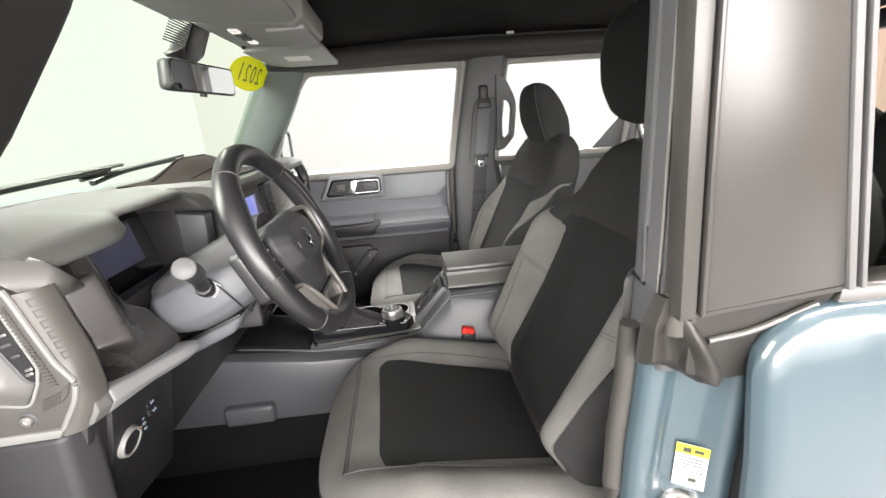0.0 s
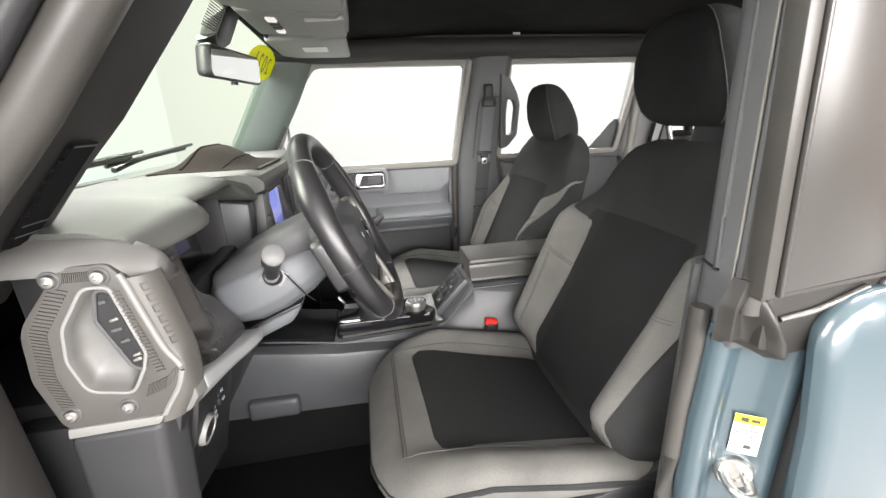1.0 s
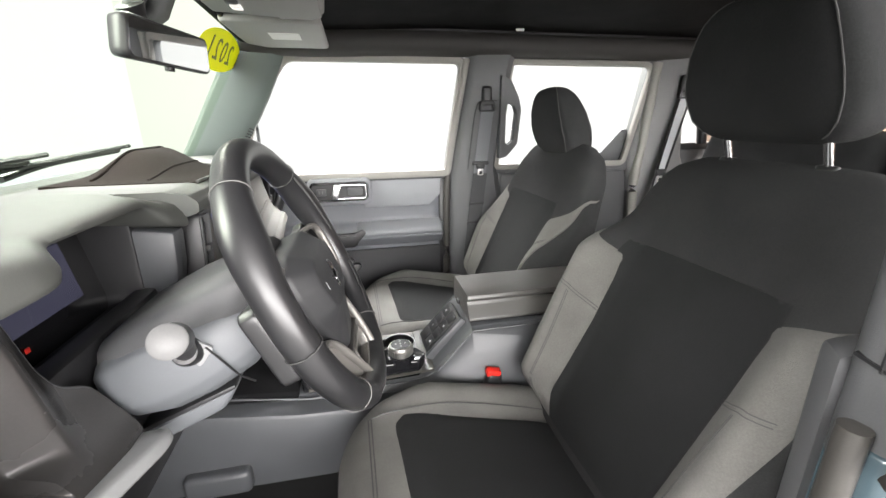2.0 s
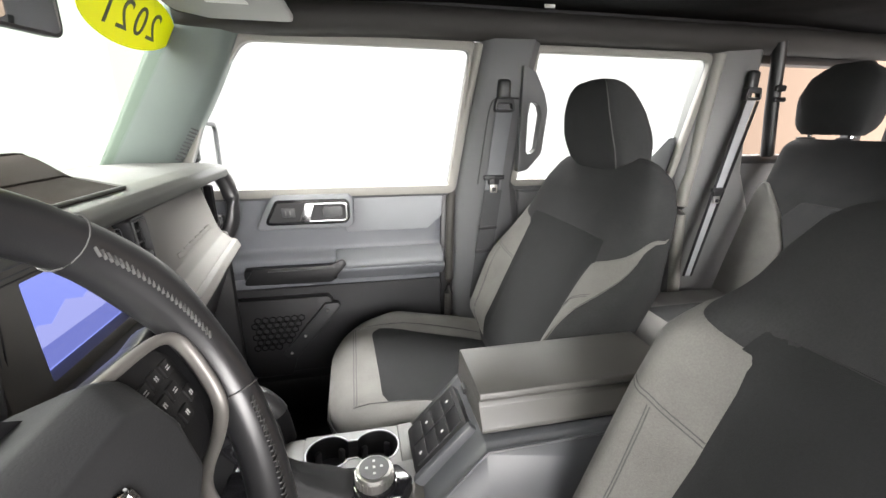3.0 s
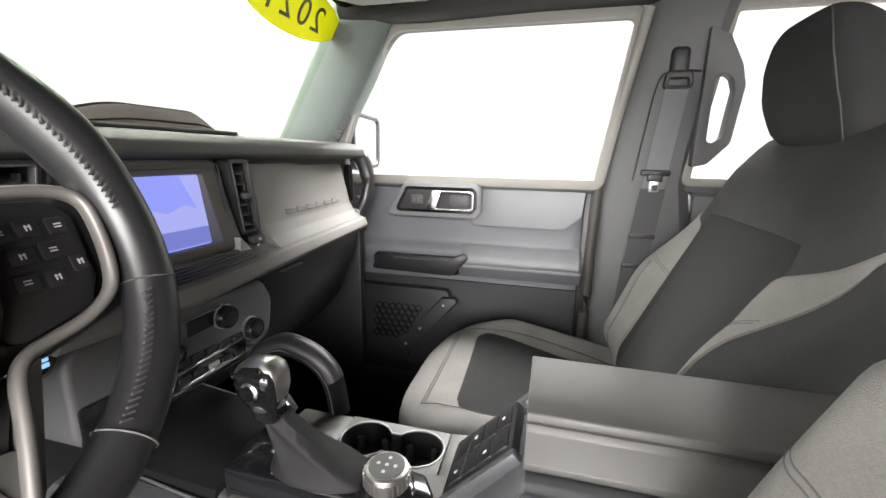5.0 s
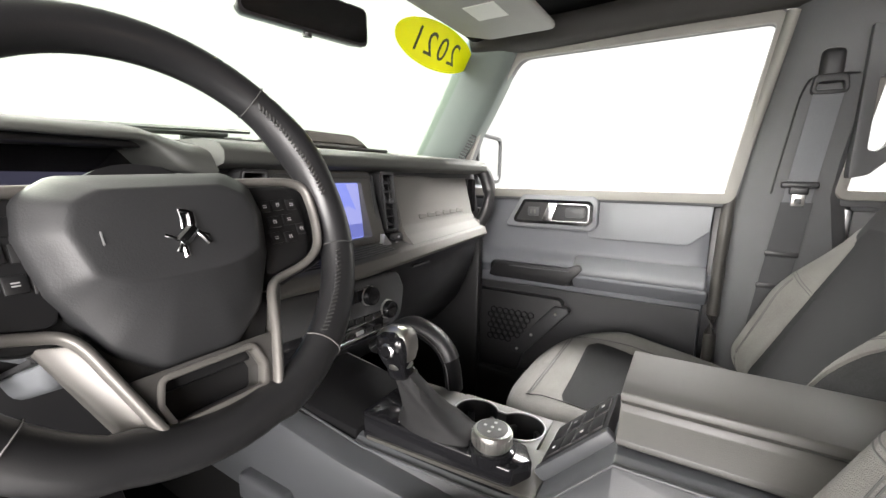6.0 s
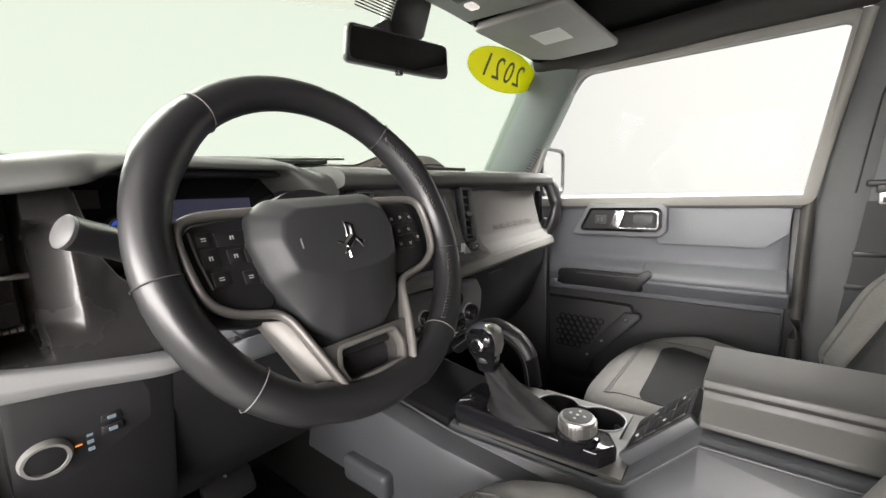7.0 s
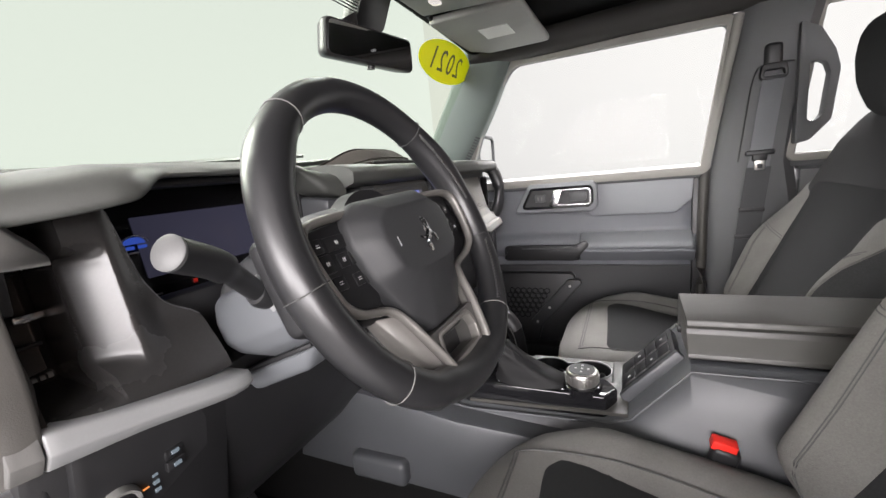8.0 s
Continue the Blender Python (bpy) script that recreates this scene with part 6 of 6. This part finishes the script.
# cup holders
part("deck_rear", block([(-0.012, 0.03, 0.33), (0.016, 0.03, 0.33), (0.016, 0.122, 0.33), (-0.012, 0.122, 0.33)], [(-0.012, 0.03, 0.347), (0.016, 0.03, 0.349), (0.016, 0.122, 0.357), (-0.012, 0.122, 0.355)], 0.002), DECK, con)


def eight(r, neck, k=1.0, z=0.0):
    """Outline of two round wells joined by a neck."""
    th = math.asin(neck / r)
    q = np.linspace(th, 2 * math.pi - th, 33)
    pts = [(-0.041 + r * math.cos(a), r * math.sin(a)) for a in q] + [(0.041 - r * math.cos(a), -r * math.sin(a)) for a in q]
    return [(-0.094 + k * x, 0.077 + k * y, z) for x, y in pts]


EO = eight(0.039, 0.021)
rim_out = [(max(-0.1765, min(-0.0125, -0.094 + (x + 0.094) * 1.06)), 0.122 if y > 0.077 else 0.032) for x, y, z in EO]
cup = part("cup_holder", ringplate(rim_out, [(x, y) for x, y, z in EO], "z", 0.342, 0.353, 0.0), DECK, con, "taupe deck round two joined cup wells")
part("cup_wall", loft([eight(0.039, 0.021, 1.0, 0.3525), eight(0.037, 0.017, 0.99, 0.335), eight(0.034, 0.012, 0.98, 0.275), eight(0.034, 0.012, 0.03, 0.272), eight(0.034, 0.012, 0.03, 0.266), eight(0.036, 0.014, 1.0, 0.266), eight(0.0395, 0.0215, 1.01, 0.350)], False, True), BLACK, cup)
part("cup_rim", tube(eight(0.039, 0.021, 1.0, 0.3535), 0.0017, True, 6), SILVER, cup, "thin silver rim")
for cx in (-0.135, -0.053):
    for q in (0.9, 2.3, 4.0, 5.4):
        part("cup_tab", box((cx + 0.032 * math.cos(q), 0.077 + 0.032 * math.sin(q), 0.32), (0.008, 0.012, 0.03), 0.003, 2, (0, 0, math.degrees(q))), DARK, cup)
part("cup_tray", prism(rounded([(-0.27, 0.032), (-0.177, 0.032), (-0.177, 0.122), (-0.27, 0.122)], 0.006, 3), "z", 0.30, 0.351, 0.003), DECK, con)
# slanted switch bank
SB = Matrix.Translation((0.052, 0.045, 0.398)) @ pose(0, 0, 0, 0, -46, 0)
sb = part("switch_bank", xf(prism(rounded([(-0.06, -0.052), (0.06, -0.052), (0.06, 0.052), (-0.06, 0.052)], 0.006, 3), "z", -0.01, 0.008, 0.003), SB), BLACK, con, "black slanted switch bank")
for i in range(4):
    for j in range(2):
        part("switch", xf(box((-0.038 + 0.026 * i, -0.022 + 0.044 * j, 0.0085), (0.0245, 0.040, 0.004), 0.0015), SB), BLACK, sb)
        if (i + j) % 2 == 0:
            part("switch_symbol", xf(box((-0.038 + 0.026 * i, -0.026 + 0.048 * j, 0.0112), (0.005, 0.004, 0.001)), SB), PRINTW, sb)
part("bank_border", xf(box((0.0, -0.058, 0.0), (0.13, 0.014, 0.02), 0.004), SB), GREY, con)
# bin and lid
part("bin", block([(0.095, -0.07, 0.30), (0.46, -0.085, 0.30), (0.46, 0.15, 0.30), (0.095, 0.14, 0.30)], [(0.112, -0.018, 0.447), (0.45, -0.018, 0.447), (0.45, 0.12, 0.447), (0.112, 0.115, 0.447)], 0.004), DARK, con)
part("lid", prism(rounded([(-0.042, 0.450), (-0.040, 0.458), (-0.021, 0.484), (-0.018, 0.493), (-0.026, 0.499), (-0.0235, 0.509), (0.104, 0.514), (0.112, 0.452)], [0.003, 0.004, 0.01, 0.003, 0.003, 0.004, 0.006, 0.004], 4), "x", 0.103, 0.45, 0.003, 2), LID, con, "padded grey armrest lid with a coved lower edge")
part("lid_latch", box((0.101, 0.06, 0.462), (0.008, 0.02, 0.012), 0.002), BLACK, con)
# knee grab handle on the tunnel
HP = smooth_path([(-0.41, 0.135, 0.39), (-0.36, 0.135, 0.430), (-0.319, 0.136, 0.453), (-0.289, 0.136, 0.453), (-0.249, 0.136, 0.436), (-0.222, 0.136, 0.401), (-0.212, 0.136, 0.345)])
part("tunnel_handle", tube(HP, 0.0165, n=16, flat=1.2, up=(0, 1, 0)), HEADLINER, con, "black padded knee grab handle")
part("handle_seam", tube([(x, y - 0.0202, z) for x, y, z in HP], 0.0012, n=5), THREAD, con)
part("handle_pad", tube([(x, y, z + 0.004) for x, y, z in HP[6:-8]], 0.018, n=16, flat=1.08, up=(0, 1, 0)), BLACK, con)
part("latch_tab", box((-0.275, 0.09, 0.38), (0.006, 0.014, 0.03), 0.003, 2, (0, -35, 0)), STEEL, con)

bk = thing("belt_buckle", "black belt buckle with red release button", "belt buckle")
part("buckle_body", box((0.137, -0.100, 0.308), (0.036, 0.022, 0.08), 0.007, 3, (8, 14, 0)), BLACK, bk)
part("release_button", box((0.142, -0.104, 0.350), (0.033, 0.019, 0.016), 0.003, 2, (8, 14, 0)), RED, bk, "red release button")
part("buckle_stem", tube([(0.13, -0.098, 0.30), (0.15, -0.095, 0.22), (0.20, -0.095, 0.15)], 0.009, n=8), BLACK, bk)

# ---- overhead ----
oc = thing("overhead_console", "pale grey overhead console with map lamps", "overhead console")
part("console_shell", prism(rounded([(-0.43, 1.185), (-0.41, 1.135), (-0.20, 1.124), (-0.175, 1.14), (-0.17, 1.19)], 0.012, 4), "y", -0.06, 0.205, 0.01, 3), VISOR, oc)
part("bin_lid", box((-0.225, 0.07, 1.125), (0.09, 0.20, 0.012), 0.005, 2, (0, -3, 0)), VISOR, oc)
for y in (0.0, 0.13):
    part("map_lamp", box((-0.345, y, 1.1295), (0.022, 0.03, 0.008), 0.003, 2, (0, 3, 0)), LAMPGLOW, oc, "lit map lamp lens")
for y in (0.045, 0.085):
    part("button", box((-0.345, y, 1.129), (0.022, 0.024, 0.008), 0.003, 2), DARK, oc)
for s, (y0, y1) in ((1, (0.225, 0.575)), (-1, (-0.56, -0.10))):
    v = thing("sun_visor", "pale grey vinyl sun visor folded up with a printed label", "sun visor", group="sun visors")
    part("visor_panel", prism(rounded([(-0.41, y0), (-0.185, y0), (-0.18, y1), (-0.36, y1), (-0.41, y1 - 0.06)], 0.02, 4), "z", 1.122, 1.14, 0.007, 3), VISOR, v)
    yc = 0.385 if s > 0 else -0.36
    lb = part("label", box((-0.285, yc, 1.1215), (0.075, 0.085, 0.002)), LABELW, v, "pale printed label")
    if s < 0:
        part("label_band", box((-0.285, yc + 0.032, 1.1203), (0.074, 0.018, 0.001)), LABELY, lb)
    part("visor_pivot", tube([(-0.40, y0 - 0.01, 1.14), (-0.40, y0 + 0.03, 1.128)], 0.007, n=8), BLACK, v)

clip = thing("trim_clip", "small pale trim clip on the black headliner", "clip")
part("clip_tab", prism(rounded([(-0.018, -0.006), (0.014, -0.009), (0.020, 0.006), (-0.010, 0.004)], 0.002, 2), "z", -0.005, 0.003, 0.001, 1), LABELW, clip)
clip.matrix_world = Matrix.Translation((0.483, 0.652, 1.2125))

mir = thing("rear_view_mirror", "black framed rear view mirror on the windscreen", "mirror")
MM = Matrix.Translation((-0.440, 0.016, 1.034)) @ Vector((1.0, -0.20, -0.085)).to_track_quat("Z", "Y").to_matrix().to_4x4()
mo = rounded([(-0.124, -0.033), (0.124, -0.033), (0.118, 0.034), (-0.118, 0.034)], 0.014, 5)
part("mirror_shell", xf(loft([[(x * 0.7, y * 0.7, -0.045) for x, y in mo], [(x * 0.92, y * 0.92, -0.03) for x, y in mo], [(x, y, -0.01) for x, y in mo], [(x, y, 0.0) for x, y in mo], [(x * 0.985, y * 0.96, 0.003) for x, y in mo]]), MM), BLACK, mir)
part("mirror_glass", xf(prism([(x * 0.95, y * 0.86) for x, y in mo], "z", 0.0025, 0.0045), MM), MIRRORDIM, mir)
part("mirror_button", xf(lathe([(0.008, -0.005), (0.008, 0.004), (0.0006, 0.004)], Matrix.Translation((0.0, -0.036, -0.008)) @ pose(0, 0, 0, 90, 0, 0), 12), MM), BLACK, mir)
part("mirror_mount", tube([(-0.475, 0.03, 1.05), (-0.488, 0.022, 1.080), (-0.492, 0.012, 1.10)], [0.012, 0.016, 0.024], n=10), BLACK, mir)
part("sensor_cover", block([(-0.53, 0.02, 1.06), (-0.47, 0.02, 1.10), (-0.47, 0.13, 1.10), (-0.53, 0.13, 1.06)], [(-0.50, 0.02, 1.13), (-0.43, 0.02, 1.17), (-0.43, 0.12, 1.17), (-0.50, 0.12, 1.13)], 0.01), BLACK, mir)

# year sticker, read from outside
stk = thing("year_sticker", "yellow oval year sticker on the windscreen glass", "sticker")
wn = Vector((0.39, 0, -0.22)).normalized()
SU, SV = Vector((0, 1, 0)), Vector((0.22, 0, 0.39)).normalized()
SC = windscreen_point(0.484, 0.766) + wn * 0.006
SX = Matrix(((SU.x, SV.x, wn.x, SC.x), (SU.y, SV.y, wn.y, SC.y), (SU.z, SV.z, wn.z, SC.z), (0, 0, 0, 1))) 
part("sticker_face", xf(prism([(0.186 * math.cos(a), 0.057 * math.sin(a)) for a in (2 * math.pi * j / 48 for j in range(48))], "z", -0.0005, 0.0005), SX), YELLOW, stk)
for k, ch in enumerate("2021"):
    tc = bpy.data.curves.new("digit", "FONT")
    tc.body, tc.size, tc.extrude, tc.align_x, tc.align_y = ch, 0.085, 0.0004, "CENTER", "CENTER"
    to = new("digit_text", tc)
    tm = bpy.data.meshes.new_from_object(to)
    bpy.data.objects.remove(to)
    tb = bmesh.new()
    tb.from_mesh(tm)
    xf(tb, SX @ Matrix.Translation((0.059 * (1.5 - k) - 0.008, -0.002, 0.0012)) @ Matrix.Diagonal((-1.1, 1, 1, 1)))
    part("digit", tb, INK, stk, "dark mirrored digit")

# ---- open driver side ----
ap = thing("driver_a_pillar", "dark windscreen pillar with grey door seals by the open doorway", "pillar")
EDGE = [(0.70, -0.60), (0.758, -0.553), (0.863, -0.463), (0.912, -0.415), (1.03, -0.318), (1.12, -0.262), (1.18, -0.24)]
rings = []
for z in np.linspace(0.72, 1.18, 20):
    xr = lerp(EDGE, z)
    rings.append([(xr - 0.17, -0.60, z), (xr - 0.03, -0.572, z), (xr, -0.585, z), (xr - 0.012, -0.65, z), (xr - 0.02, -0.705, z), (xr - 0.17, -0.72, z)])
part("pillar_trim", bevel_all(loft(rings), 0.006, 2, 40), APILLAR, ap)
for k, (off, y, r, mat, nm) in enumerate(((-0.010, -0.714, 0.021, RUBBER, "door_seal"), (-0.040, -0.735, 0.011, BLACK, "seal_channel"), (-0.064, -0.748, 0.013, RUBBER, "door_seal"), (-0.052, -0.7555, 0.003, SASH, "seal_lip"))):
    part(nm, tube([(lerp(EDGE, z) + off, y, z) for z in np.linspace(0.70, 1.18, 16)], r, n=10), mat, ap)
part("pillar_skin", block([(-0.80, -0.765, 0.70), (-0.68, -0.765, 0.70), (-0.68, -0.70, 0.70), (-0.80, -0.70, 0.70)], [(-0.40, -0.765, 1.22), (-0.265, -0.765, 1.22), (-0.265, -0.70, 1.22), (-0.40, -0.70, 1.22)], 0.01), BLUE, ap, "pale blue painted pillar skin")
part("hinge_pillar", block([(-0.66, -0.72, 0.0), (-0.53, -0.72, 0.0), (-0.53, -0.655, 0.0), (-0.66, -0.655, 0.0)], [(-0.70, -0.72, 0.74), (-0.56, -0.72, 0.74), (-0.56, -0.655, 0.74), (-0.70, -0.655, 0.74)], 0.01), APILLAR, ap, "dark lower hinge pillar")
def edge_block(z0, z1, y0, y1, out):
    a0, a1 = lerp(EDGE, z0) - 0.006 + out, lerp(EDGE, z1) - 0.006 + out
    return block([(a0 - 0.006, y0, z0), (a0, y0, z0), (a0, y1, z0), (a0 - 0.006, y1, z0)], [(a1 - 0.006, y0, z1), (a1, y0, z1), (a1, y1, z1), (a1 - 0.006, y1, z1)])


part("demister_vent", edge_block(0.795, 0.893, -0.642, -0.606, 0.0058), HEADLINER, ap)
for i in range(9):
    part("vent_bar", edge_block(0.805 + 0.0105 * i, 0.8066 + 0.0105 * i, -0.642, -0.606, 0.0068), PILLARDARK, ap)

bp = thing("driver_b_pillar", "grey sealed and pale blue painted pillar behind the open doorway", "pillar")
rings = []
for z, x0 in ((0.60, 0.268), (0.72, 0.270), (0.95, 0.267), (1.2, 0.258)):
    rings.append([(x0 + 0.03, -0.638, z), (x0 + 0.006, -0.650, z), (x0, -0.662, z), (x0 + 0.003, -0.690, z), (x0 + 0.010, -0.712, z), (x0 + 0.10, -0.72, z), (x0 + 0.10, -0.64, z)])
part("upper_trim", bevel_all(loft(rings), 0.005, 2, 30), PILLARDARK, bp)
part("trim_ridge", tube([(0.2712 - 0.02 * max(0, z - 0.8) ** 1.2, -0.676, z) for z in np.linspace(0.70, 1.2, 8)], 0.0035, n=8), PILLARDARK, bp)
part("trim_joint", box((0.271, -0.668, 0.705), (0.006, 0.028, 0.003), 0, 1, (12, 0, 0)), BLACK, bp)
part("seal_line", tube([(0.274 - 0.022 * max(0, z - 0.75), -0.701, z) for z in np.linspace(0.66, 1.22, 10)], 0.0018, n=8), PALESEAL, bp)
part("door_seal", tube([(0.283 - 0.026 * max(0, z - 0.72), -0.722, z) for z in np.linspace(0.66, 1.22, 10)], 0.0135, n=14), SEALGREY, bp, "grey rubber door seal")
part("seal_lip", tube([(0.291 - 0.032 * max(0, z - 0.72), -0.737, z) for z in np.linspace(0.68, 1.22, 10)], 0.004, n=10), RUBBER, bp)


def seal_foot(u, v):
    """Flared rubber moulding at the pillar foot: flat at the inside, a rounded lobe outside."""
    zb = lerp([(0, 0.621), (0.3, 0.616), (0.55, 0.604), (0.75, 0.592), (0.9, 0.590), (1, 0.598)], u)
    x0 = lerp([(0, 0.262), (0.4, 0.250), (1, 0.246)], v)
    x1 = lerp([(0, 0.297), (0.25, 0.302), (0.5, 0.318), (0.75, 0.338), (0.9, 0.344), (1, 0.342)], v)
    lobe = math.exp(-((u - 0.74) / 0.2) ** 2) * smoothstep(0.0, 0.55, v)
    dent = math.exp(-((u - 0.36) / 0.16) ** 2) * smoothstep(0.15, 0.6, v)
    rim = 1 - smoothstep(0.9, 1.0, v) * 0.6
    edge = smoothstep(0.0, 0.1, u) * (1 - smoothstep(0.9, 1.0, u))
    return (x0 + (x1 - x0) * u, -0.712 - (0.018 * edge + 0.020 * lobe - 0.010 * dent) * rim, 0.705 + (zb - 0.705) * v)


part("seal_foot", sheet(seal_foot, 32, 24, 0.012), FOOT, bp, "moulded rubber seal foot", 60)
jam = []
for z in np.linspace(-0.1, 0.63, 10):
    o = 0.010 * smoothstep(0.45, 0.63, z)
    jam.append([(x + o, y, z) for x, y in ((0.272, -0.64), (0.257, -0.682), (0.259, -0.697), (0.267, -0.705), (0.286, -0.705), (0.302, -0.698), (0.336, -0.712), (0.350, -0.731), (0.362, -0.736), (0.376, -0.733), (0.383, -0.715), (0.383, -0.63))])
part("painted_jamb", bevel_all(loft(jam), 0.004, 3, 25), BLUE, bp, "pale blue painted door jamb")
part("jamb_seal", tube([(0.249 + 0.010 * smoothstep(0.45, 0.63, z), -0.676, z) for z in np.linspace(-0.08, 0.65, 10)], 0.0125, n=14), RUBBER, bp, "dark rubber seal on the jamb edge")
part("inner_trim", block([(0.25, -0.655, 0.0), (0.28, -0.62, 0.0), (0.34, -0.62, 0.0), (0.34, -0.645, 0.0)], [(0.262, -0.65, 0.7), (0.29, -0.615, 0.7), (0.34, -0.615, 0.7), (0.34, -0.645, 0.7)], 0.008), PILLARDARK, bp)
LM = pose(0.330, -0.716, 0.458, 0, 1, -32)
lb = part("warning_label", xf(box((0, 0, 0), (0.036, 0.0012, 0.066), 0, 1), LM), LABELW, bp, "white and yellow warning label")
part("label_band", xf(box((0, -0.001, 0.026), (0.036, 0.0012, 0.014)), LM), LABELY, lb)
for i in range(5):
    part("text_bar", xf(box((0, -0.001, 0.013 - 0.005 * i), (0.03, 0.0008, 0.0014)), LM), GREY, lb)
part("label_mark", xf(box((-0.006, -0.002, 0.026), (0.009, 0.0008, 0.007)), LM), INK, lb)
part("label_mark", xf(box((0.007, -0.002, 0.026), (0.01, 0.0008, 0.005)), LM), INK, lb)
part("label_mark", xf(box((0.004, -0.001, -0.02), (0.009, 0.0008, 0.006)), LM), INK, lb)
SM = pose(0.326, -0.713, 0.389, 0, 0, -26)
sk = part("striker_plate", xf(lathe([(0.026, -0.006), (0.026, 0.002), (0.023, 0.006), (0.012, 0.0065), (0.011, 0.003), (0.0005, 0.003)], axis_pose((0, 0, 0), (0, -1, 0)), 28), SM), STEEL, bp, "round steel door striker plate")
part("striker_loop", xf(tube(smooth_path([(0.016, 0, -0.006), (0.014, -0.032, -0.006), (0.0, -0.042, -0.004), (-0.014, -0.032, 0.0), (-0.016, 0, 0.0)]), 0.0065, n=12), SM), STEEL, sk)

rd = thing("rear_driver_door", "pale blue rear door with satin grey window sash, shut", "car door")
rings = []
for z, yo, x0 in ((-0.15, -0.775, 0.367), (0.1, -0.787, 0.366), (0.35, -0.788, 0.364), (0.5, -0.782, 0.361), (0.58, -0.775, 0.357), (0.615, -0.771, 0.356), (0.64, -0.767, 0.361), (0.66, -0.763, 0.374), (0.676, -0.758, 0.398), (0.684, -0.752, 0.42)):
    rings.append([(x0 + 0.05, -0.69, z), (x0 + 0.034, yo + 0.046, z), (x0 + 0.004, yo + 0.030, z), (x0, yo + 0.018, z), (x0 + 0.005, yo + 0.007, z), (x0 + 0.014, yo + 0.002, z), (x0 + 0.030, yo, z), (1.05, yo - 0.012, z), (1.05, -0.70, z)])
part("door_skin", bevel_all(loft(rings), 0.004, 2, 50), BLUE, rd, "pale blue painted door skin")
part("hinge_plate", box((0.412, -0.712, 0.525), (0.055, 0.006, 0.11), 0.0025), BLUE, rd, "pale blue hinge bracket with bolts")
for x, z in ((0.400, 0.558), (0.412, 0.535), (0.398, 0.508)):
    bolt(rd, (x, -0.7155, z), (0, -1, 0), 0.007, BLUE, "hinge_bolt")
part("gap_seal", tube([(0.388, -0.69, z) for z in np.linspace(-0.1, 0.62, 6)], 0.010, n=8), BLACK, rd)
part("sash_filler", prism(rounded([(0.29, 0.615), (0.34, 0.602), (0.388, 0.604), (0.455, 0.694), (0.46, 0.706), (0.29, 0.695)], 0.006, 3), "y", -0.738, -0.70, 0.004, 2), FOOT, rd, "grey brown sash foot filler")
part("filler_rib", tube(smooth_path([(0.31, -0.74, 0.655), (0.36, -0.741, 0.662), (0.43, -0.741, 0.685)]), 0.004, n=8), RUBBER, rd)
part("filler_gap", prism([(0.37, 0.585), (0.42, 0.615), (0.50, 0.70), (0.455, 0.705)], "y", -0.728, -0.69), BLACK, rd)
part("belt_moulding", block([(0.452, -0.744, 0.677), (1.05, -0.782, 0.677), (1.05, -0.70, 0.677), (0.452, -0.70, 0.677)], [(0.46, -0.74, 0.702), (1.05, -0.776, 0.702), (1.05, -0.70, 0.702), (0.46, -0.70, 0.702)], 0.004, 2), RUBBER, rd)
part("sash_panel", block([(0.298, -0.746, 0.692), (0.455, -0.746, 0.705), (0.455, -0.735, 0.705), (0.298, -0.735, 0.692)], [(0.268, -0.746, 1.2), (0.347, -0.746, 1.2), (0.347, -0.735, 1.2), (0.268, -0.735, 1.2)], 0.003, 2), SASH, rd, "satin grey window sash panel")


def sash_strip(name, left, x0, x1, y0, y1, mat, label=""):
    """An upright strip beside the sash panel, along its left or right edge."""
    lo, hi = (0.298, 0.268) if left else (0.455, 0.347)
    z0 = 0.688 if left else 0.70
    return part(name, block([(lo + x0, y0, z0), (lo + x1, y0, z0), (lo + x1, y1, z0), (lo + x0, y1, z0)], [(hi + x0, y0, 1.2), (hi + x1, y0, 1.2), (hi + x1, y1, 1.2), (hi + x0, y1, 1.2)], 0.0018, 2), mat, rd, label)


sash_strip("sash_lip", True, -0.006, -0.001, -0.749, -0.735, SASH)
sash_strip("sash_groove", True, -0.0095, -0.006, -0.741, -0.725, BLACK)
sash_strip("sash_border", True, -0.027, -0.0095, -0.746, -0.72, RUBBER)
sash_strip("sash_edge", False, 0.001, 0.010, -0.749, -0.735, CPILLAR, "pale sash edge strip")
sash_strip("window_channel", False, 0.0105, 0.017, -0.743, -0.735, BLACK)
sash_strip("window_lip", False, 0.0175, 0.024, -0.748, -0.737, CPILLAR)
part("sash_foot", prism([(0.272, 0.690), (0.272, 0.684), (0.455, 0.697), (0.455, 0.704)], "y", -0.744, -0.72, 0.001, 1), SASH, rd)
part("inner_card", box((0.72, -0.715, 0.36), (0.68, 0.03, 0.66), 0.01), DARK, rd)
g = part("window_pane", prism([(0.48, 0.705), (1.0, 0.705), (1.02, 1.15), (0.45, 1.15)], "y", -0.728, -0.724), GLASS, rd)
g.visible_shadow = False
dc = thing("driver_c_pillar", "charcoal trimmed rear pillar on the driver side", "pillar")
part("pillar_trim", block([(1.06, -0.78, 0.1), (1.24, -0.78, 0.1), (1.24, -0.68, 0.1), (1.06, -0.68, 0.1)], [(1.10, -0.77, 1.2), (1.2, -0.77, 1.2), (1.2, -0.68, 1.2), (1.10, -0.68, 1.2)], 0.01), PILLARDARK, dc)
part("quarter_panel", box((1.63, -0.745, 0.42), (0.5, 0.05, 0.74), 0.01), DARK, dc)
